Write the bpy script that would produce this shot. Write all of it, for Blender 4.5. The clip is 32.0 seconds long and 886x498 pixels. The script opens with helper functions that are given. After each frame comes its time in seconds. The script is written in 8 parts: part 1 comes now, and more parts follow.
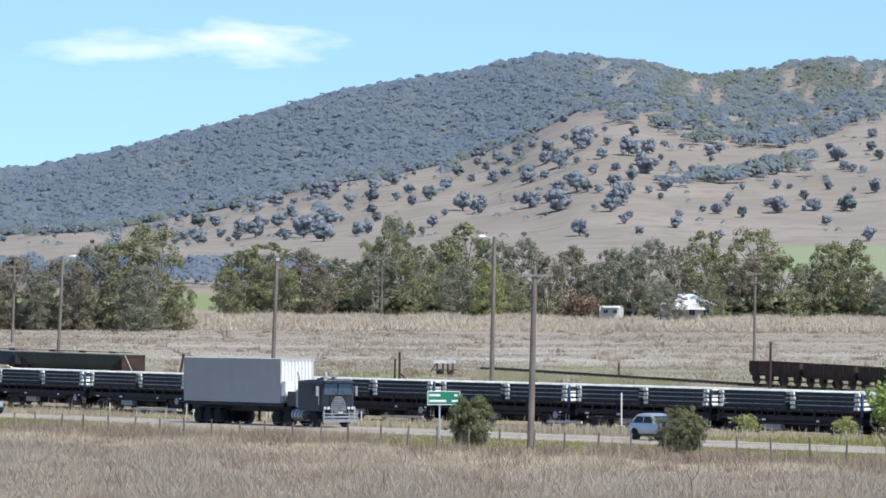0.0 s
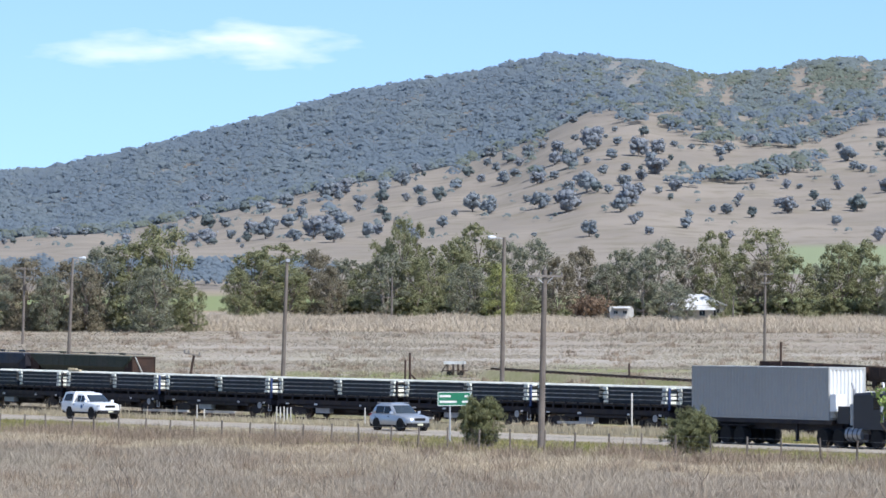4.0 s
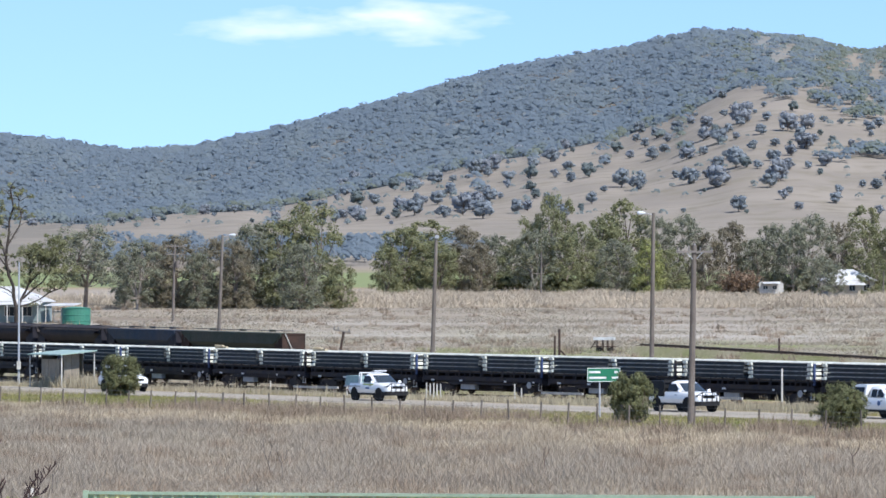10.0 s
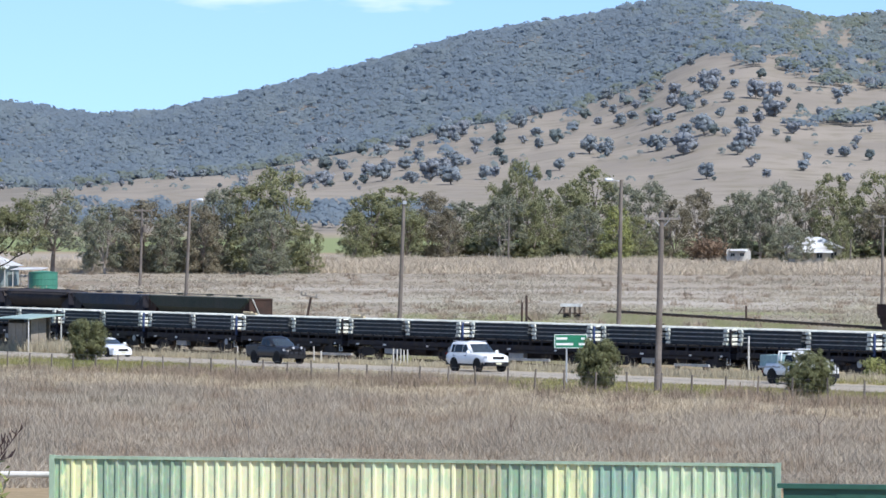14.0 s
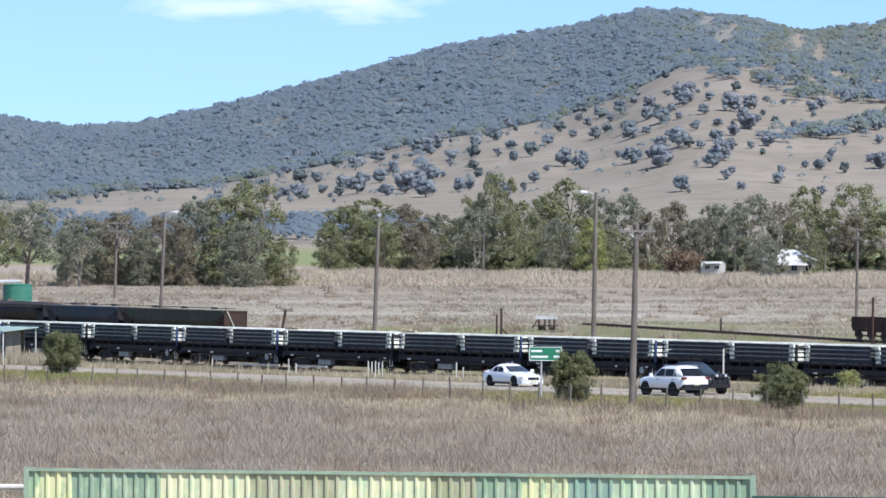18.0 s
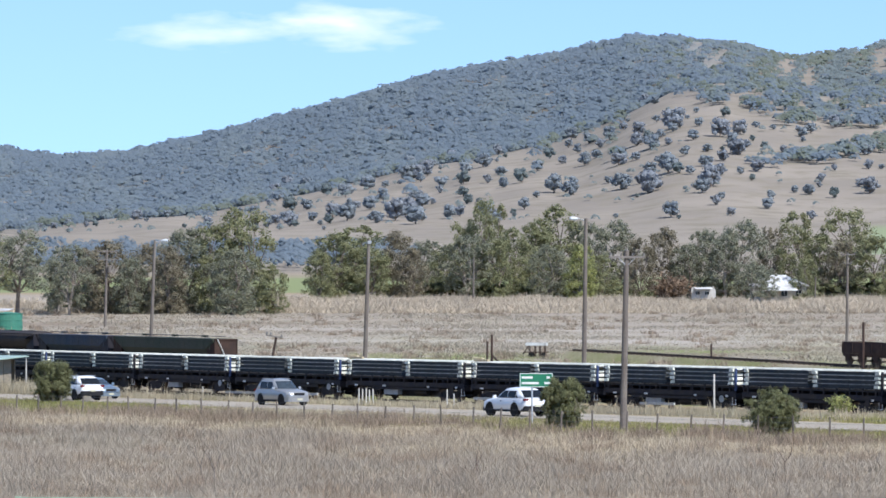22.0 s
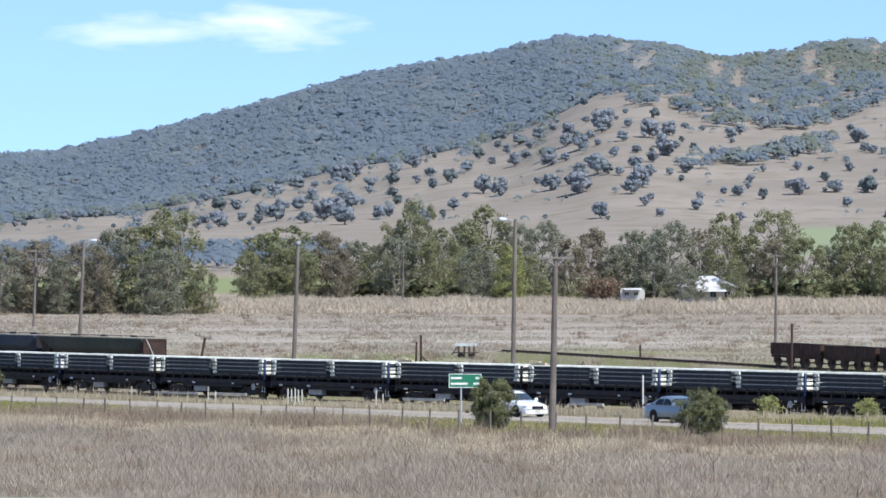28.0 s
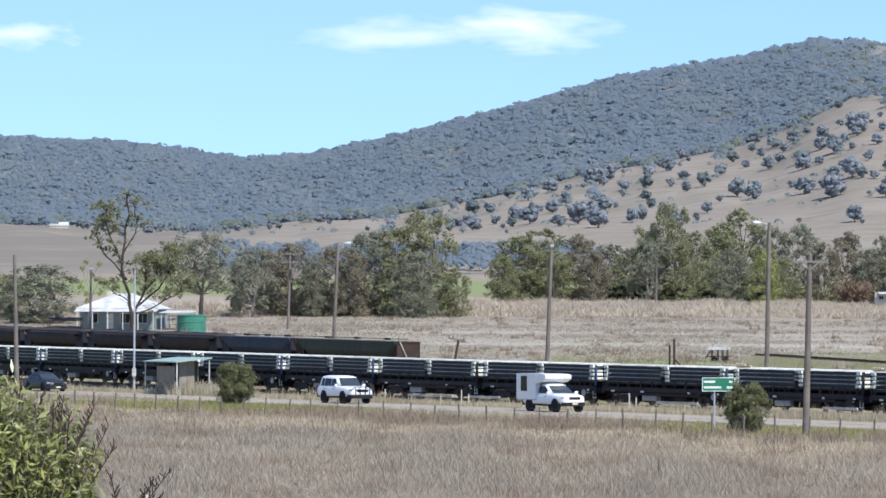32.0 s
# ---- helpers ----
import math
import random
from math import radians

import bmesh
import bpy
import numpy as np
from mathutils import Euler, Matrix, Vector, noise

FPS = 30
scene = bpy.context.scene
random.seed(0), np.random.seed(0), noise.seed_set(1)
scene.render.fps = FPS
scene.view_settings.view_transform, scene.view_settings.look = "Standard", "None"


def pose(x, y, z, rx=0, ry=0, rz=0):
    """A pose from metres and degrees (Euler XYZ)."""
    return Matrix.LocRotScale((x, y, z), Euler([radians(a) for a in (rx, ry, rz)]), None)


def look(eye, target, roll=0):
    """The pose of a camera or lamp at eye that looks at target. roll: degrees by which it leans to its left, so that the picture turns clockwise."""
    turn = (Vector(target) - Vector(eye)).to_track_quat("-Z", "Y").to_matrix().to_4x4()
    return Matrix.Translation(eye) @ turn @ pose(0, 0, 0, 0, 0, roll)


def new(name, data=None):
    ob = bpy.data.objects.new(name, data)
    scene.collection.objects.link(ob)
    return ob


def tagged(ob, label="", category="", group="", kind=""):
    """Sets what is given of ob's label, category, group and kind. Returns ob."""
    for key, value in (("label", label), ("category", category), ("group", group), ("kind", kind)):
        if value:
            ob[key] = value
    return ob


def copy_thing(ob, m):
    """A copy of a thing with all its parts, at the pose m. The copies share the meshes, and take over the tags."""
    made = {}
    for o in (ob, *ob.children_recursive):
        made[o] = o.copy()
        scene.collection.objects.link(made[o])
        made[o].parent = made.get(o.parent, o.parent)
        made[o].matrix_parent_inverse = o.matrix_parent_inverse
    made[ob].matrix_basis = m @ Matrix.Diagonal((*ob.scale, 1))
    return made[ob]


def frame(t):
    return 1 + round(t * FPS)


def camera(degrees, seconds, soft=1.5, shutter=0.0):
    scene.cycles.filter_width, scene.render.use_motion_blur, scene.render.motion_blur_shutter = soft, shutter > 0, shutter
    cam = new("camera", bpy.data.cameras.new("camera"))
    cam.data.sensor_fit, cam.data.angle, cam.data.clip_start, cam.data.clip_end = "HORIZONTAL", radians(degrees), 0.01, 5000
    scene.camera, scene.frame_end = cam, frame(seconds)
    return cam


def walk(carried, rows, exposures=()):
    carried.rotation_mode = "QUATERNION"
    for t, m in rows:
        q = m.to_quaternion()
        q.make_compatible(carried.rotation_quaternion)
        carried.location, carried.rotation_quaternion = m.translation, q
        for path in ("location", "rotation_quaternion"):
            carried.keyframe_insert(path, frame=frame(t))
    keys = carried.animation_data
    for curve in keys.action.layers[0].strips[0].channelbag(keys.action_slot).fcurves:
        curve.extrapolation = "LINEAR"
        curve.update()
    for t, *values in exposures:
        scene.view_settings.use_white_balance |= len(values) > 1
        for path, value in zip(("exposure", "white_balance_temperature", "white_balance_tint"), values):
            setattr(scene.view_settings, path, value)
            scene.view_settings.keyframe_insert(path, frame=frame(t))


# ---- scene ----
# The camera stands still on a low rise and is only turned by hand: seconds, turn to the right, tilt up, lean.
EYE = Vector((0.0, 0.0, 6.2))
AIM = [
    (0, 1.8835, 1.0026, 0.253), (0.5, 1.8771, 0.9525, 0.285), (1, 1.8818, 0.9172, 0.230), (1.5, 1.6519, 0.8657, 0.260),
    (2, 1.4364, 1.0579, 0.232), (2.5, 1.6333, 1.1134, 0.226), (4.5, 1.7586, 0.8770, 0.138), (5, 1.4136, 0.6360, 0.178),
    (5.5, 1.1825, 0.5588, 0.190), (6, 1.0771, 0.6945, 0.061), (6.5, 0.9346, 0.6971, -0.052), (7, 0.7946, 0.9805, -0.005),
    (7.5, -0.1754, 0.8608, 0.112), (8, -0.4044, 0.6843, -0.127), (8.5, -0.1262, 0.9687, -0.112), (9, 0.0000, 0.7520, 0.000),
    (9.5, -0.0718, 0.7358, 0.031), (10, -0.1340, 0.7091, -0.027), (10.5, -0.0206, 0.7357, -0.111), (11, 0.0659, 0.8076, -0.034),
    (11.5, 0.1172, 0.7991, -0.020), (12, 0.1770, 0.5879, 0.124), (12.5, 0.1710, 0.5442, 0.122), (13, 0.1702, 0.4467, 0.158),
    (13.5, 0.1697, 0.3852, 0.248), (14, 0.2785, 0.2771, 0.230), (14.5, 0.2466, 0.3720, 0.149), (16.5, 0.3841, 0.4961, 0.313),
    (17, 0.4918, 0.4988, 0.079), (17.5, 0.6057, 0.5723, 0.058), (18, 0.5969, 0.4368, 0.245), (18.5, 0.5476, 0.4124, 0.252),
    (19, 0.5001, 0.4605, 0.202), (19.5, 0.6162, 0.3217, 0.252), (20, 0.7115, 0.3546, -0.079), (20.5, 0.7327, 0.6150, 0.006),
    (21, 0.7524, 0.6595, -0.044), (21.5, 0.7888, 0.6986, -0.103), (22, 0.7218, 0.7772, -0.019), (22.5, 0.7779, 0.9061, -0.072),
    (23, 0.7759, 0.8495, -0.038), (23.5, 0.8370, 0.7063, 0.062), (24, 1.1518, 0.6122, 0.137), (24.5, 1.4015, 0.6724, 0.095),
    (25, 1.3512, 0.7310, -0.007), (25.5, 1.3807, 0.7841, 0.081), (27.5, 1.5800, 0.7261, 0.076), (28, 1.6184, 0.7842, 0.067),
    (28.5, 1.5375, 0.7747, -0.015), (29, 1.3916, 0.8522, 0.017), (29.5, 1.3234, 0.9799, 0.070), (30, 1.2819, 0.8959, 0.023),
    (30.5, 1.2185, 0.9084, -0.025), (31, 0.6441, 1.0301, 0.184), (31.5, -0.3704, 0.9716, 0.127), (32, -1.5928, 0.8164, 0.218),
]


def aim(turn, tilt, lean):
    a, b = radians(turn), radians(tilt)
    way = Vector((math.sin(a) * math.cos(b), math.cos(a) * math.cos(b), math.sin(b)))
    return look(EYE, EYE + way * 100, lean)


cam = camera(11.194, 32.0, soft=1.6)
walk(cam, [(t, aim(a, b, c)) for t, a, b, c in AIM], exposures=((0, 0.45, 5950, 11.5), (32, 0.45, 5950, 11.5)))

# ---- light ----
world = bpy.data.worlds.new("world")
scene.world = world
world.use_nodes = True
wn = world.node_tree
sky = wn.nodes.new("ShaderNodeTexSky")
sky.sky_type, sky.sun_disc = "NISHITA", False
sky.sun_elevation, sky.sun_rotation = radians(50), radians(140)
sky.altitude, sky.air_density, sky.dust_density, sky.ozone_density = 1200, 1.0, 0.05, 3.0
wn.nodes["Background"].inputs[1].default_value = 0.144
wt, wa, wz = wn.nodes.new("ShaderNodeTexCoord"), wn.nodes.new("ShaderNodeVectorMath"), wn.nodes.new("ShaderNodeVectorMath")
wa.inputs[1].default_value, wz.operation = (0, 0, 0.11), "NORMALIZE"
wn.links.new(wt.outputs["Generated"], wa.inputs[0])
wn.links.new(wa.outputs[0], wz.inputs[0])
wn.links.new(wz.outputs[0], sky.inputs[0])
wn.links.new(sky.outputs[0], wn.nodes["Background"].inputs[0])
sun = new("sun", bpy.data.lights.new("sun", "SUN"))
sun.data.energy, sun.data.angle, sun.data.color = 4.75, radians(0.53), (1.0, 0.95, 0.87)
sun.matrix_world = look((0, 0, 0), (-math.sin(radians(140)) * math.cos(radians(50)), -math.cos(radians(140)) * math.cos(radians(50)), -math.sin(radians(50))))

# ---- materials ----
MATS = {}


def material(name, colour, rough=0.8, second=None, scale=4.0, fine=None, metal=0.0, bump=0.0, vary=0.0, coat=0.0, grain=None):
    """Colour broken up at two scales; second is the colour of the patches; vary: spread from piece to piece."""
    if name in MATS:
        return MATS[name]
    m = bpy.data.materials.new(name)
    m.use_nodes = True
    nt, b = m.node_tree, m.node_tree.nodes["Principled BSDF"]
    b.inputs["Roughness"].default_value, b.inputs["Metallic"].default_value = rough, metal
    b.inputs["Coat Weight"].default_value = coat
    b.inputs["Specular IOR Level"].default_value = 0.5 if rough < 0.6 else 0.15
    tc = nt.nodes.new("ShaderNodeTexCoord")
    second = second or tuple(c * 0.78 for c in colour)
    n1, n2 = nt.nodes.new("ShaderNodeTexNoise"), nt.nodes.new("ShaderNodeTexNoise")
    n1.inputs["Scale"].default_value, n2.inputs["Scale"].default_value = scale, fine or scale * 9
    n1.inputs["Detail"].default_value, n2.inputs["Detail"].default_value = 3, 2
    for n in (n1, n2):
        nt.links.new(tc.outputs["Object"], n.inputs["Vector"])
    ramp = nt.nodes.new("ShaderNodeMapRange")
    ramp.inputs["From Min"].default_value, ramp.inputs["From Max"].default_value = 0.35, 0.65
    nt.links.new(n1.outputs["Fac"], ramp.inputs["Value"])
    mix = nt.nodes.new("ShaderNodeMix")
    mix.data_type = "RGBA"
    nt.links.new(ramp.outputs[0], mix.inputs["Factor"])
    mix.inputs["A"].default_value, mix.inputs["B"].default_value = (*colour, 1), (*second, 1)
    hsv = nt.nodes.new("ShaderNodeHueSaturation")
    val = nt.nodes.new("ShaderNodeMapRange")
    grain = (0.03 if coat else 0.25) if grain is None else grain
    val.inputs["To Min"].default_value, val.inputs["To Max"].default_value = 1 - grain, 1 + grain
    nt.links.new(n2.outputs["Fac"], val.inputs["Value"])
    out = val.outputs[0]
    if vary:
        geo, obi = nt.nodes.new("ShaderNodeNewGeometry"), nt.nodes.new("ShaderNodeObjectInfo")
        add, fr, mr, mul = (nt.nodes.new("ShaderNodeMath"), nt.nodes.new("ShaderNodeMath"), nt.nodes.new("ShaderNodeMapRange"), nt.nodes.new("ShaderNodeMath"))
        add.operation, fr.operation, mul.operation = "ADD", "FRACT", "MULTIPLY"
        nt.links.new(geo.outputs["Random Per Island"], add.inputs[0])
        nt.links.new(obi.outputs["Random"], add.inputs[1])
        nt.links.new(add.outputs[0], fr.inputs[0])
        mr.inputs["To Min"].default_value, mr.inputs["To Max"].default_value = 1 - vary, 1 + vary
        nt.links.new(fr.outputs[0], mr.inputs["Value"])
        nt.links.new(mr.outputs[0], mul.inputs[0])
        nt.links.new(out, mul.inputs[1])
        out = mul.outputs[0]
    nt.links.new(out, hsv.inputs["Value"])
    nt.links.new(mix.outputs["Result"], hsv.inputs["Color"])
    nt.links.new(hsv.outputs[0], b.inputs["Base Color"])
    if bump:
        bp = nt.nodes.new("ShaderNodeBump")
        bp.inputs["Strength"].default_value, bp.inputs["Distance"].default_value = bump, 0.05
        nt.links.new(n2.outputs["Fac"], bp.inputs["Height"])
        nt.links.new(bp.outputs[0], b.inputs["Normal"])
    MATS[name] = m
    return m


def thin(m, share):
    """Leaves and blades let part of the light through."""
    nt = m.node_tree
    b, out = nt.nodes["Principled BSDF"], nt.nodes["Material Output"]
    tr, mix = nt.nodes.new("ShaderNodeBsdfTranslucent"), nt.nodes.new("ShaderNodeMixShader")
    nt.links.new(b.inputs["Base Color"].links[0].from_socket, tr.inputs["Color"])
    mix.inputs[0].default_value = share
    nt.links.new(b.outputs[0], mix.inputs[1])
    nt.links.new(tr.outputs[0], mix.inputs[2])
    nt.links.new(mix.outputs[0], out.inputs["Surface"])
    return m


def foliage(name, colour, second, vary=0.35, share=0.45, grain=0.2):
    m = material(name, colour, 0.7, second, 0.6, 3.0, vary=vary, grain=grain)
    b = m.node_tree.nodes["Principled BSDF"]
    b.inputs["Specular IOR Level"].default_value = 0.25
    return thin(m, share)


# ---- mesh building ----
class Shape:
    """Collects vertices and faces of simple solids for one mesh."""

    def __init__(self):
        self.v, self.f = [], []

    def add(self, verts, faces):
        k = len(self.v)
        self.v += [tuple(p) for p in verts]
        self.f += [tuple(i + k for i in q) for q in faces]
        return self

    def box(self, c, s, rz=0.0, ry=0.0, taper=1.0):
        m = Matrix.Translation(c) @ Euler((0, radians(ry), radians(rz))).to_matrix().to_4x4()
        pts = [m @ Vector((x * s[0] / 2 * (taper if z > 0 else 1), y * s[1] / 2 * (taper if z > 0 else 1), z * s[2] / 2)) for x in (-1, 1) for y in (-1, 1) for z in (-1, 1)]
        return self.add(pts, [(0, 1, 3, 2), (4, 6, 7, 5), (0, 4, 5, 1), (2, 3, 7, 6), (0, 2, 6, 4), (1, 5, 7, 3)])

    def bar(self, a, b, r, r2=None, n=8):
        """A round bar from a to b."""
        a, b = Vector(a), Vector(b)
        r2 = r if r2 is None else r2
        w = (b - a).normalized()
        u = w.orthogonal().normalized()
        t = w.cross(u)
        pts = []
        for p, rr in ((a, r), (b, r2)):
            pts += [p + (u * math.cos(2 * math.pi * i / n) + t * math.sin(2 * math.pi * i / n)) * rr for i in range(n)]
        return self.add(pts, [(i, (i + 1) % n, n + (i + 1) % n, n + i) for i in range(n)] + [tuple(range(n))[::-1], tuple(range(n, 2 * n))])

    def loft(self, rings, caps=True):
        """Closed rings with the same number of points, joined one after the other."""
        n = len(rings[0])
        pts = [p for r in rings for p in r]
        fs = [(k * n + i, k * n + (i + 1) % n, (k + 1) * n + (i + 1) % n, (k + 1) * n + i) for k in range(len(rings) - 1) for i in range(n)]
        if caps:
            fs += [tuple(range(n))[::-1], tuple(range((len(rings) - 1) * n, len(rings) * n))]
        return self.add(pts, fs)

    def mesh(self, name, mat, smooth=False):
        me = bpy.data.meshes.new(name)
        me.from_pydata(self.v, [], self.f)
        me.materials.append(mat)
        bm = bmesh.new()
        bm.from_mesh(me)
        bmesh.ops.recalc_face_normals(bm, faces=bm.faces)
        bm.to_mesh(me)
        bm.free()
        if smooth:
            me.polygons.foreach_set("use_smooth", [True] * len(me.polygons))
        return me


def soup(name, verts, faces, mat):
    """A mesh from arrays, for what is too many to count."""
    me = bpy.data.meshes.new(name)
    me.vertices.add(len(verts))
    me.vertices.foreach_set("co", np.asarray(verts, np.float32).ravel())
    n = faces.shape[1]
    me.loops.add(faces.size)
    me.loops.foreach_set("vertex_index", faces.astype(np.int32).ravel())
    me.polygons.add(len(faces))
    me.polygons.foreach_set("loop_start", np.arange(0, faces.size, n, dtype=np.int32))
    me.update(calc_edges=True)
    me.materials.append(mat)
    return me


def part(name, shape, mat, parent, label="", at=None, smooth=False):
    ob = new(name, shape.mesh(name, mat, smooth) if isinstance(shape, Shape) else shape)
    ob.parent = parent
    if at is not None:
        ob.matrix_local = at
    return tagged(ob, label) if label else ob


def thing(name, label, category, m=None, group="", kind=""):
    ob = new(name)
    ob.empty_display_size = 0.3
    if m is not None:
        ob.matrix_world = m
    return tagged(ob, label, category, group, kind)


# ---- plan: the lie of the land, the road and the rails ----
PROFILE_Y = (-3000, 350, 430, 520, 600, 700, 770, 900, 1200, 1500, 1800, 2000)
PROFILE_Z = (0, 0, 0.9, 1.9, 3.6, 6.0, 7.6, 7.6, 11.0, 17.0, 30.0, 40.0)
# bearings (tenths of a milliradian) and apparent heights of the two skylines
RIDGE_A = (-260, -125, -98, -84, -71, -57, -43, -28, -10.5, 9.5, 22, 37, 55, 69.5, 80, 90, 99, 110, 120, 131, 160, 260)
RIDGE_H = (36.5, 39.6, 38.5, 36.8, 35, 36, 39, 42.6, 47.2, 52.9, 55.1, 57.3, 61.4, 60.5, 59, 56.4, 57.3, 59.5, 60.8, 60, 56, 50)
SPUR_A = (-260, -125, -108, -94, -80, -63, -42, -18, 2, 19.5, 38, 50, 63, 75, 98, 131, 160, 260)
SPUR_H = (19, 20.6, 20.6, 19.4, 19.2, 21, 22.5, 27, 32, 35, 39, 43.5, 50, 52.5, 49, 52, 48, 44)


def smooth(a, b, x):
    t = np.clip((x - a) / (b - a), 0, 1)
    return t * t * (3 - 2 * t)


def land(x, y):
    """Height of the ground."""
    x, y = np.asarray(x, float), np.asarray(y, float)
    z = np.interp(y, PROFILE_Y, PROFILE_Z)
    near = 4.3 * (1 - smooth(24, 60, np.hypot(x, y)))
    a = 1000 * x / np.maximum(y, 1)
    spur = 6.2 + (np.interp(a, SPUR_A, SPUR_H) - 1.0) * 3.0
    ridge = 6.2 + (np.interp(a, RIDGE_A, RIDGE_H) - 1.9) * 4.0
    roll = 2.2 * np.sin(a * 0.17 + y * 0.004) + 1.2 * np.sin(a * 0.37 - y * 0.007)
    t1, t2, t3 = smooth(1850, 3050, y) * 0.5 + np.clip((y - 1850) / 1200, 0, 1) * 0.5, smooth(3050, 4000, y), smooth(4050, 4900, y)
    hill = 33 + (spur - 33 + roll * np.sin(np.pi * np.clip((y - 1850) / 1200, 0, 1))) * t1
    hill = np.where(y > 3050, (spur - 14 * np.sin(np.pi * t2)) * (1 - t2) + ridge * t2, hill)
    hill = hill - 60 * t3
    return np.where(y > 1850, np.maximum(hill, np.where(y < 2000, z, 0)), z) + near


def land_z(x, y):
    return float(land(x, y))


ROAD_WAY, ROAD_SIDE = Vector((0.5167, -0.8562, 0)), Vector((-0.8562, -0.5167, 0))
ROAD_MID = Vector((0, 280.4, 0))
RAIL_WAY, RAIL_SIDE = Vector((0.6027, -0.7980, 0)), Vector((-0.7980, -0.6027, 0))
RAIL_MID = Vector((-13.36, 326.3, 0.2))
RAIL_FALL = 0.0055


def on_road(p, q, z=0.0):
    return ROAD_MID + ROAD_WAY * p + ROAD_SIDE * q + Vector((0, 0, z))


def on_rail(p, q=0.0, z=0.0, mid=None, fall=RAIL_FALL):
    b = RAIL_MID if mid is None else mid
    return b + RAIL_WAY * p + RAIL_SIDE * q + Vector((0, 0, z - fall * p))


def road_pose(p, q, back=False):
    turn = math.degrees(math.atan2(ROAD_WAY.y, ROAD_WAY.x)) + (180 if back else 0)
    c = on_road(p, q, 0.03)
    return pose(c.x, c.y, c.z, 0, 0, turn)


def rail_pose(p, q=0.0, z=0.0, mid=None, fall=RAIL_FALL):
    turn = math.degrees(math.atan2(RAIL_WAY.y, RAIL_WAY.x))
    c = on_rail(p, q, z, mid, fall)
    return Matrix.Translation(c) @ pose(0, 0, 0, 0, 0, turn) @ pose(0, 0, 0, 0, math.degrees(math.atan(fall)), 0)


# ---- ground, road, rails ----
def ground_material():
    m = bpy.data.materials.new("dry_land")
    m.use_nodes = True
    nt, b = m.node_tree, m.node_tree.nodes["Principled BSDF"]
    b.inputs["Roughness"].default_value = 0.95
    b.inputs["Specular IOR Level"].default_value = 0.1
    geo = nt.nodes.new("ShaderNodeNewGeometry")
    sep = nt.nodes.new("ShaderNodeSeparateXYZ")
    nt.links.new(geo.outputs["Position"], sep.inputs[0])

    def noise_at(scale, detail, lo, hi, stretch=(1, 1, 1)):
        n, mp, r = nt.nodes.new("ShaderNodeTexNoise"), nt.nodes.new("ShaderNodeMapping"), nt.nodes.new("ShaderNodeMapRange")
        mp.inputs["Scale"].default_value = stretch
        nt.links.new(geo.outputs["Position"], mp.inputs[0])
        nt.links.new(mp.outputs[0], n.inputs["Vector"])
        n.inputs["Scale"].default_value, n.inputs["Detail"].default_value = scale, detail
        r.inputs["From Min"].default_value, r.inputs["From Max"].default_value = lo, hi
        nt.links.new(n.outputs["Fac"], r.inputs["Value"])
        return r.outputs[0]

    def blend(a, c, fac):
        mix = nt.nodes.new("ShaderNodeMix")
        mix.data_type = "RGBA"
        for sock, val in (("A", a), ("B", c)):
            if isinstance(val, tuple):
                mix.inputs[sock].default_value = (*val, 1)
            else:
                nt.links.new(val, mix.inputs[sock])
        nt.links.new(fac, mix.inputs["Factor"])
        return mix.outputs["Result"]

    def band(sock, a, b2, c, d):
        lo, hi, mul = nt.nodes.new("ShaderNodeMapRange"), nt.nodes.new("ShaderNodeMapRange"), nt.nodes.new("ShaderNodeMath")
        lo.inputs["From Min"].default_value, lo.inputs["From Max"].default_value = a, b2
        hi.inputs["From Min"].default_value, hi.inputs["From Max"].default_value = d, c
        mul.operation = "MULTIPLY"
        for n in (lo, hi):
            nt.links.new(sock, n.inputs["Value"])
        nt.links.new(lo.outputs[0], mul.inputs[0])
        nt.links.new(hi.outputs[0], mul.inputs[1])
        return mul.outputs[0]

    def times(a, c):
        mul = nt.nodes.new("ShaderNodeMath")
        mul.operation = "MULTIPLY"
        nt.links.new(a, mul.inputs[0])
        nt.links.new(c, mul.inputs[1])
        return mul.outputs[0]

    y = sep.outputs["Y"]
    straw = blend((0.30, 0.225, 0.13), (0.235, 0.18, 0.105), noise_at(0.12, 5, 0.35, 0.65))
    straw = blend(straw, (0.36, 0.28, 0.17), noise_at(1.7, 4, 0.5, 0.75))
    verge = blend(straw, (0.22, 0.21, 0.085), times(band(y, 150, 230, 330, 520), noise_at(0.09, 4, 0.5, 0.62)))
    field = blend(verge, (0.30, 0.255, 0.20), band(y, 350, 420, 1090, 1180))
    field = blend(field, (0.20, 0.215, 0.08), times(band(y, 340, 370, 520, 600), noise_at(0.05, 4, 0.47, 0.6, (1, 0.35, 1))))
    field = blend(field, (0.375, 0.335, 0.28), times(band(y, 500, 545, 590, 640), noise_at(0.02, 4, 0.3, 0.55, (0.4, 1, 1))))
    field = blend(field, (0.235, 0.19, 0.14), times(band(y, 380, 420, 690, 740), noise_at(0.05, 4, 0.53, 0.68, (0.3, 1, 1))))
    green = blend(field, (0.205, 0.23, 0.105), times(band(y, 1170, 1200, 1480, 1540), noise_at(0.004, 2, 0.2, 0.3)))
    slope = blend((0.272, 0.235, 0.188), (0.226, 0.196, 0.158), noise_at(0.012, 6, 0.38, 0.62))
    slope = blend(slope, (0.205, 0.178, 0.13), noise_at(0.06, 5, 0.48, 0.70))
    far = blend(green, slope, band(y, 1470, 1560, 9000, 9500))
    side = nt.nodes.new("ShaderNodeMath")
    side.operation = "DIVIDE"
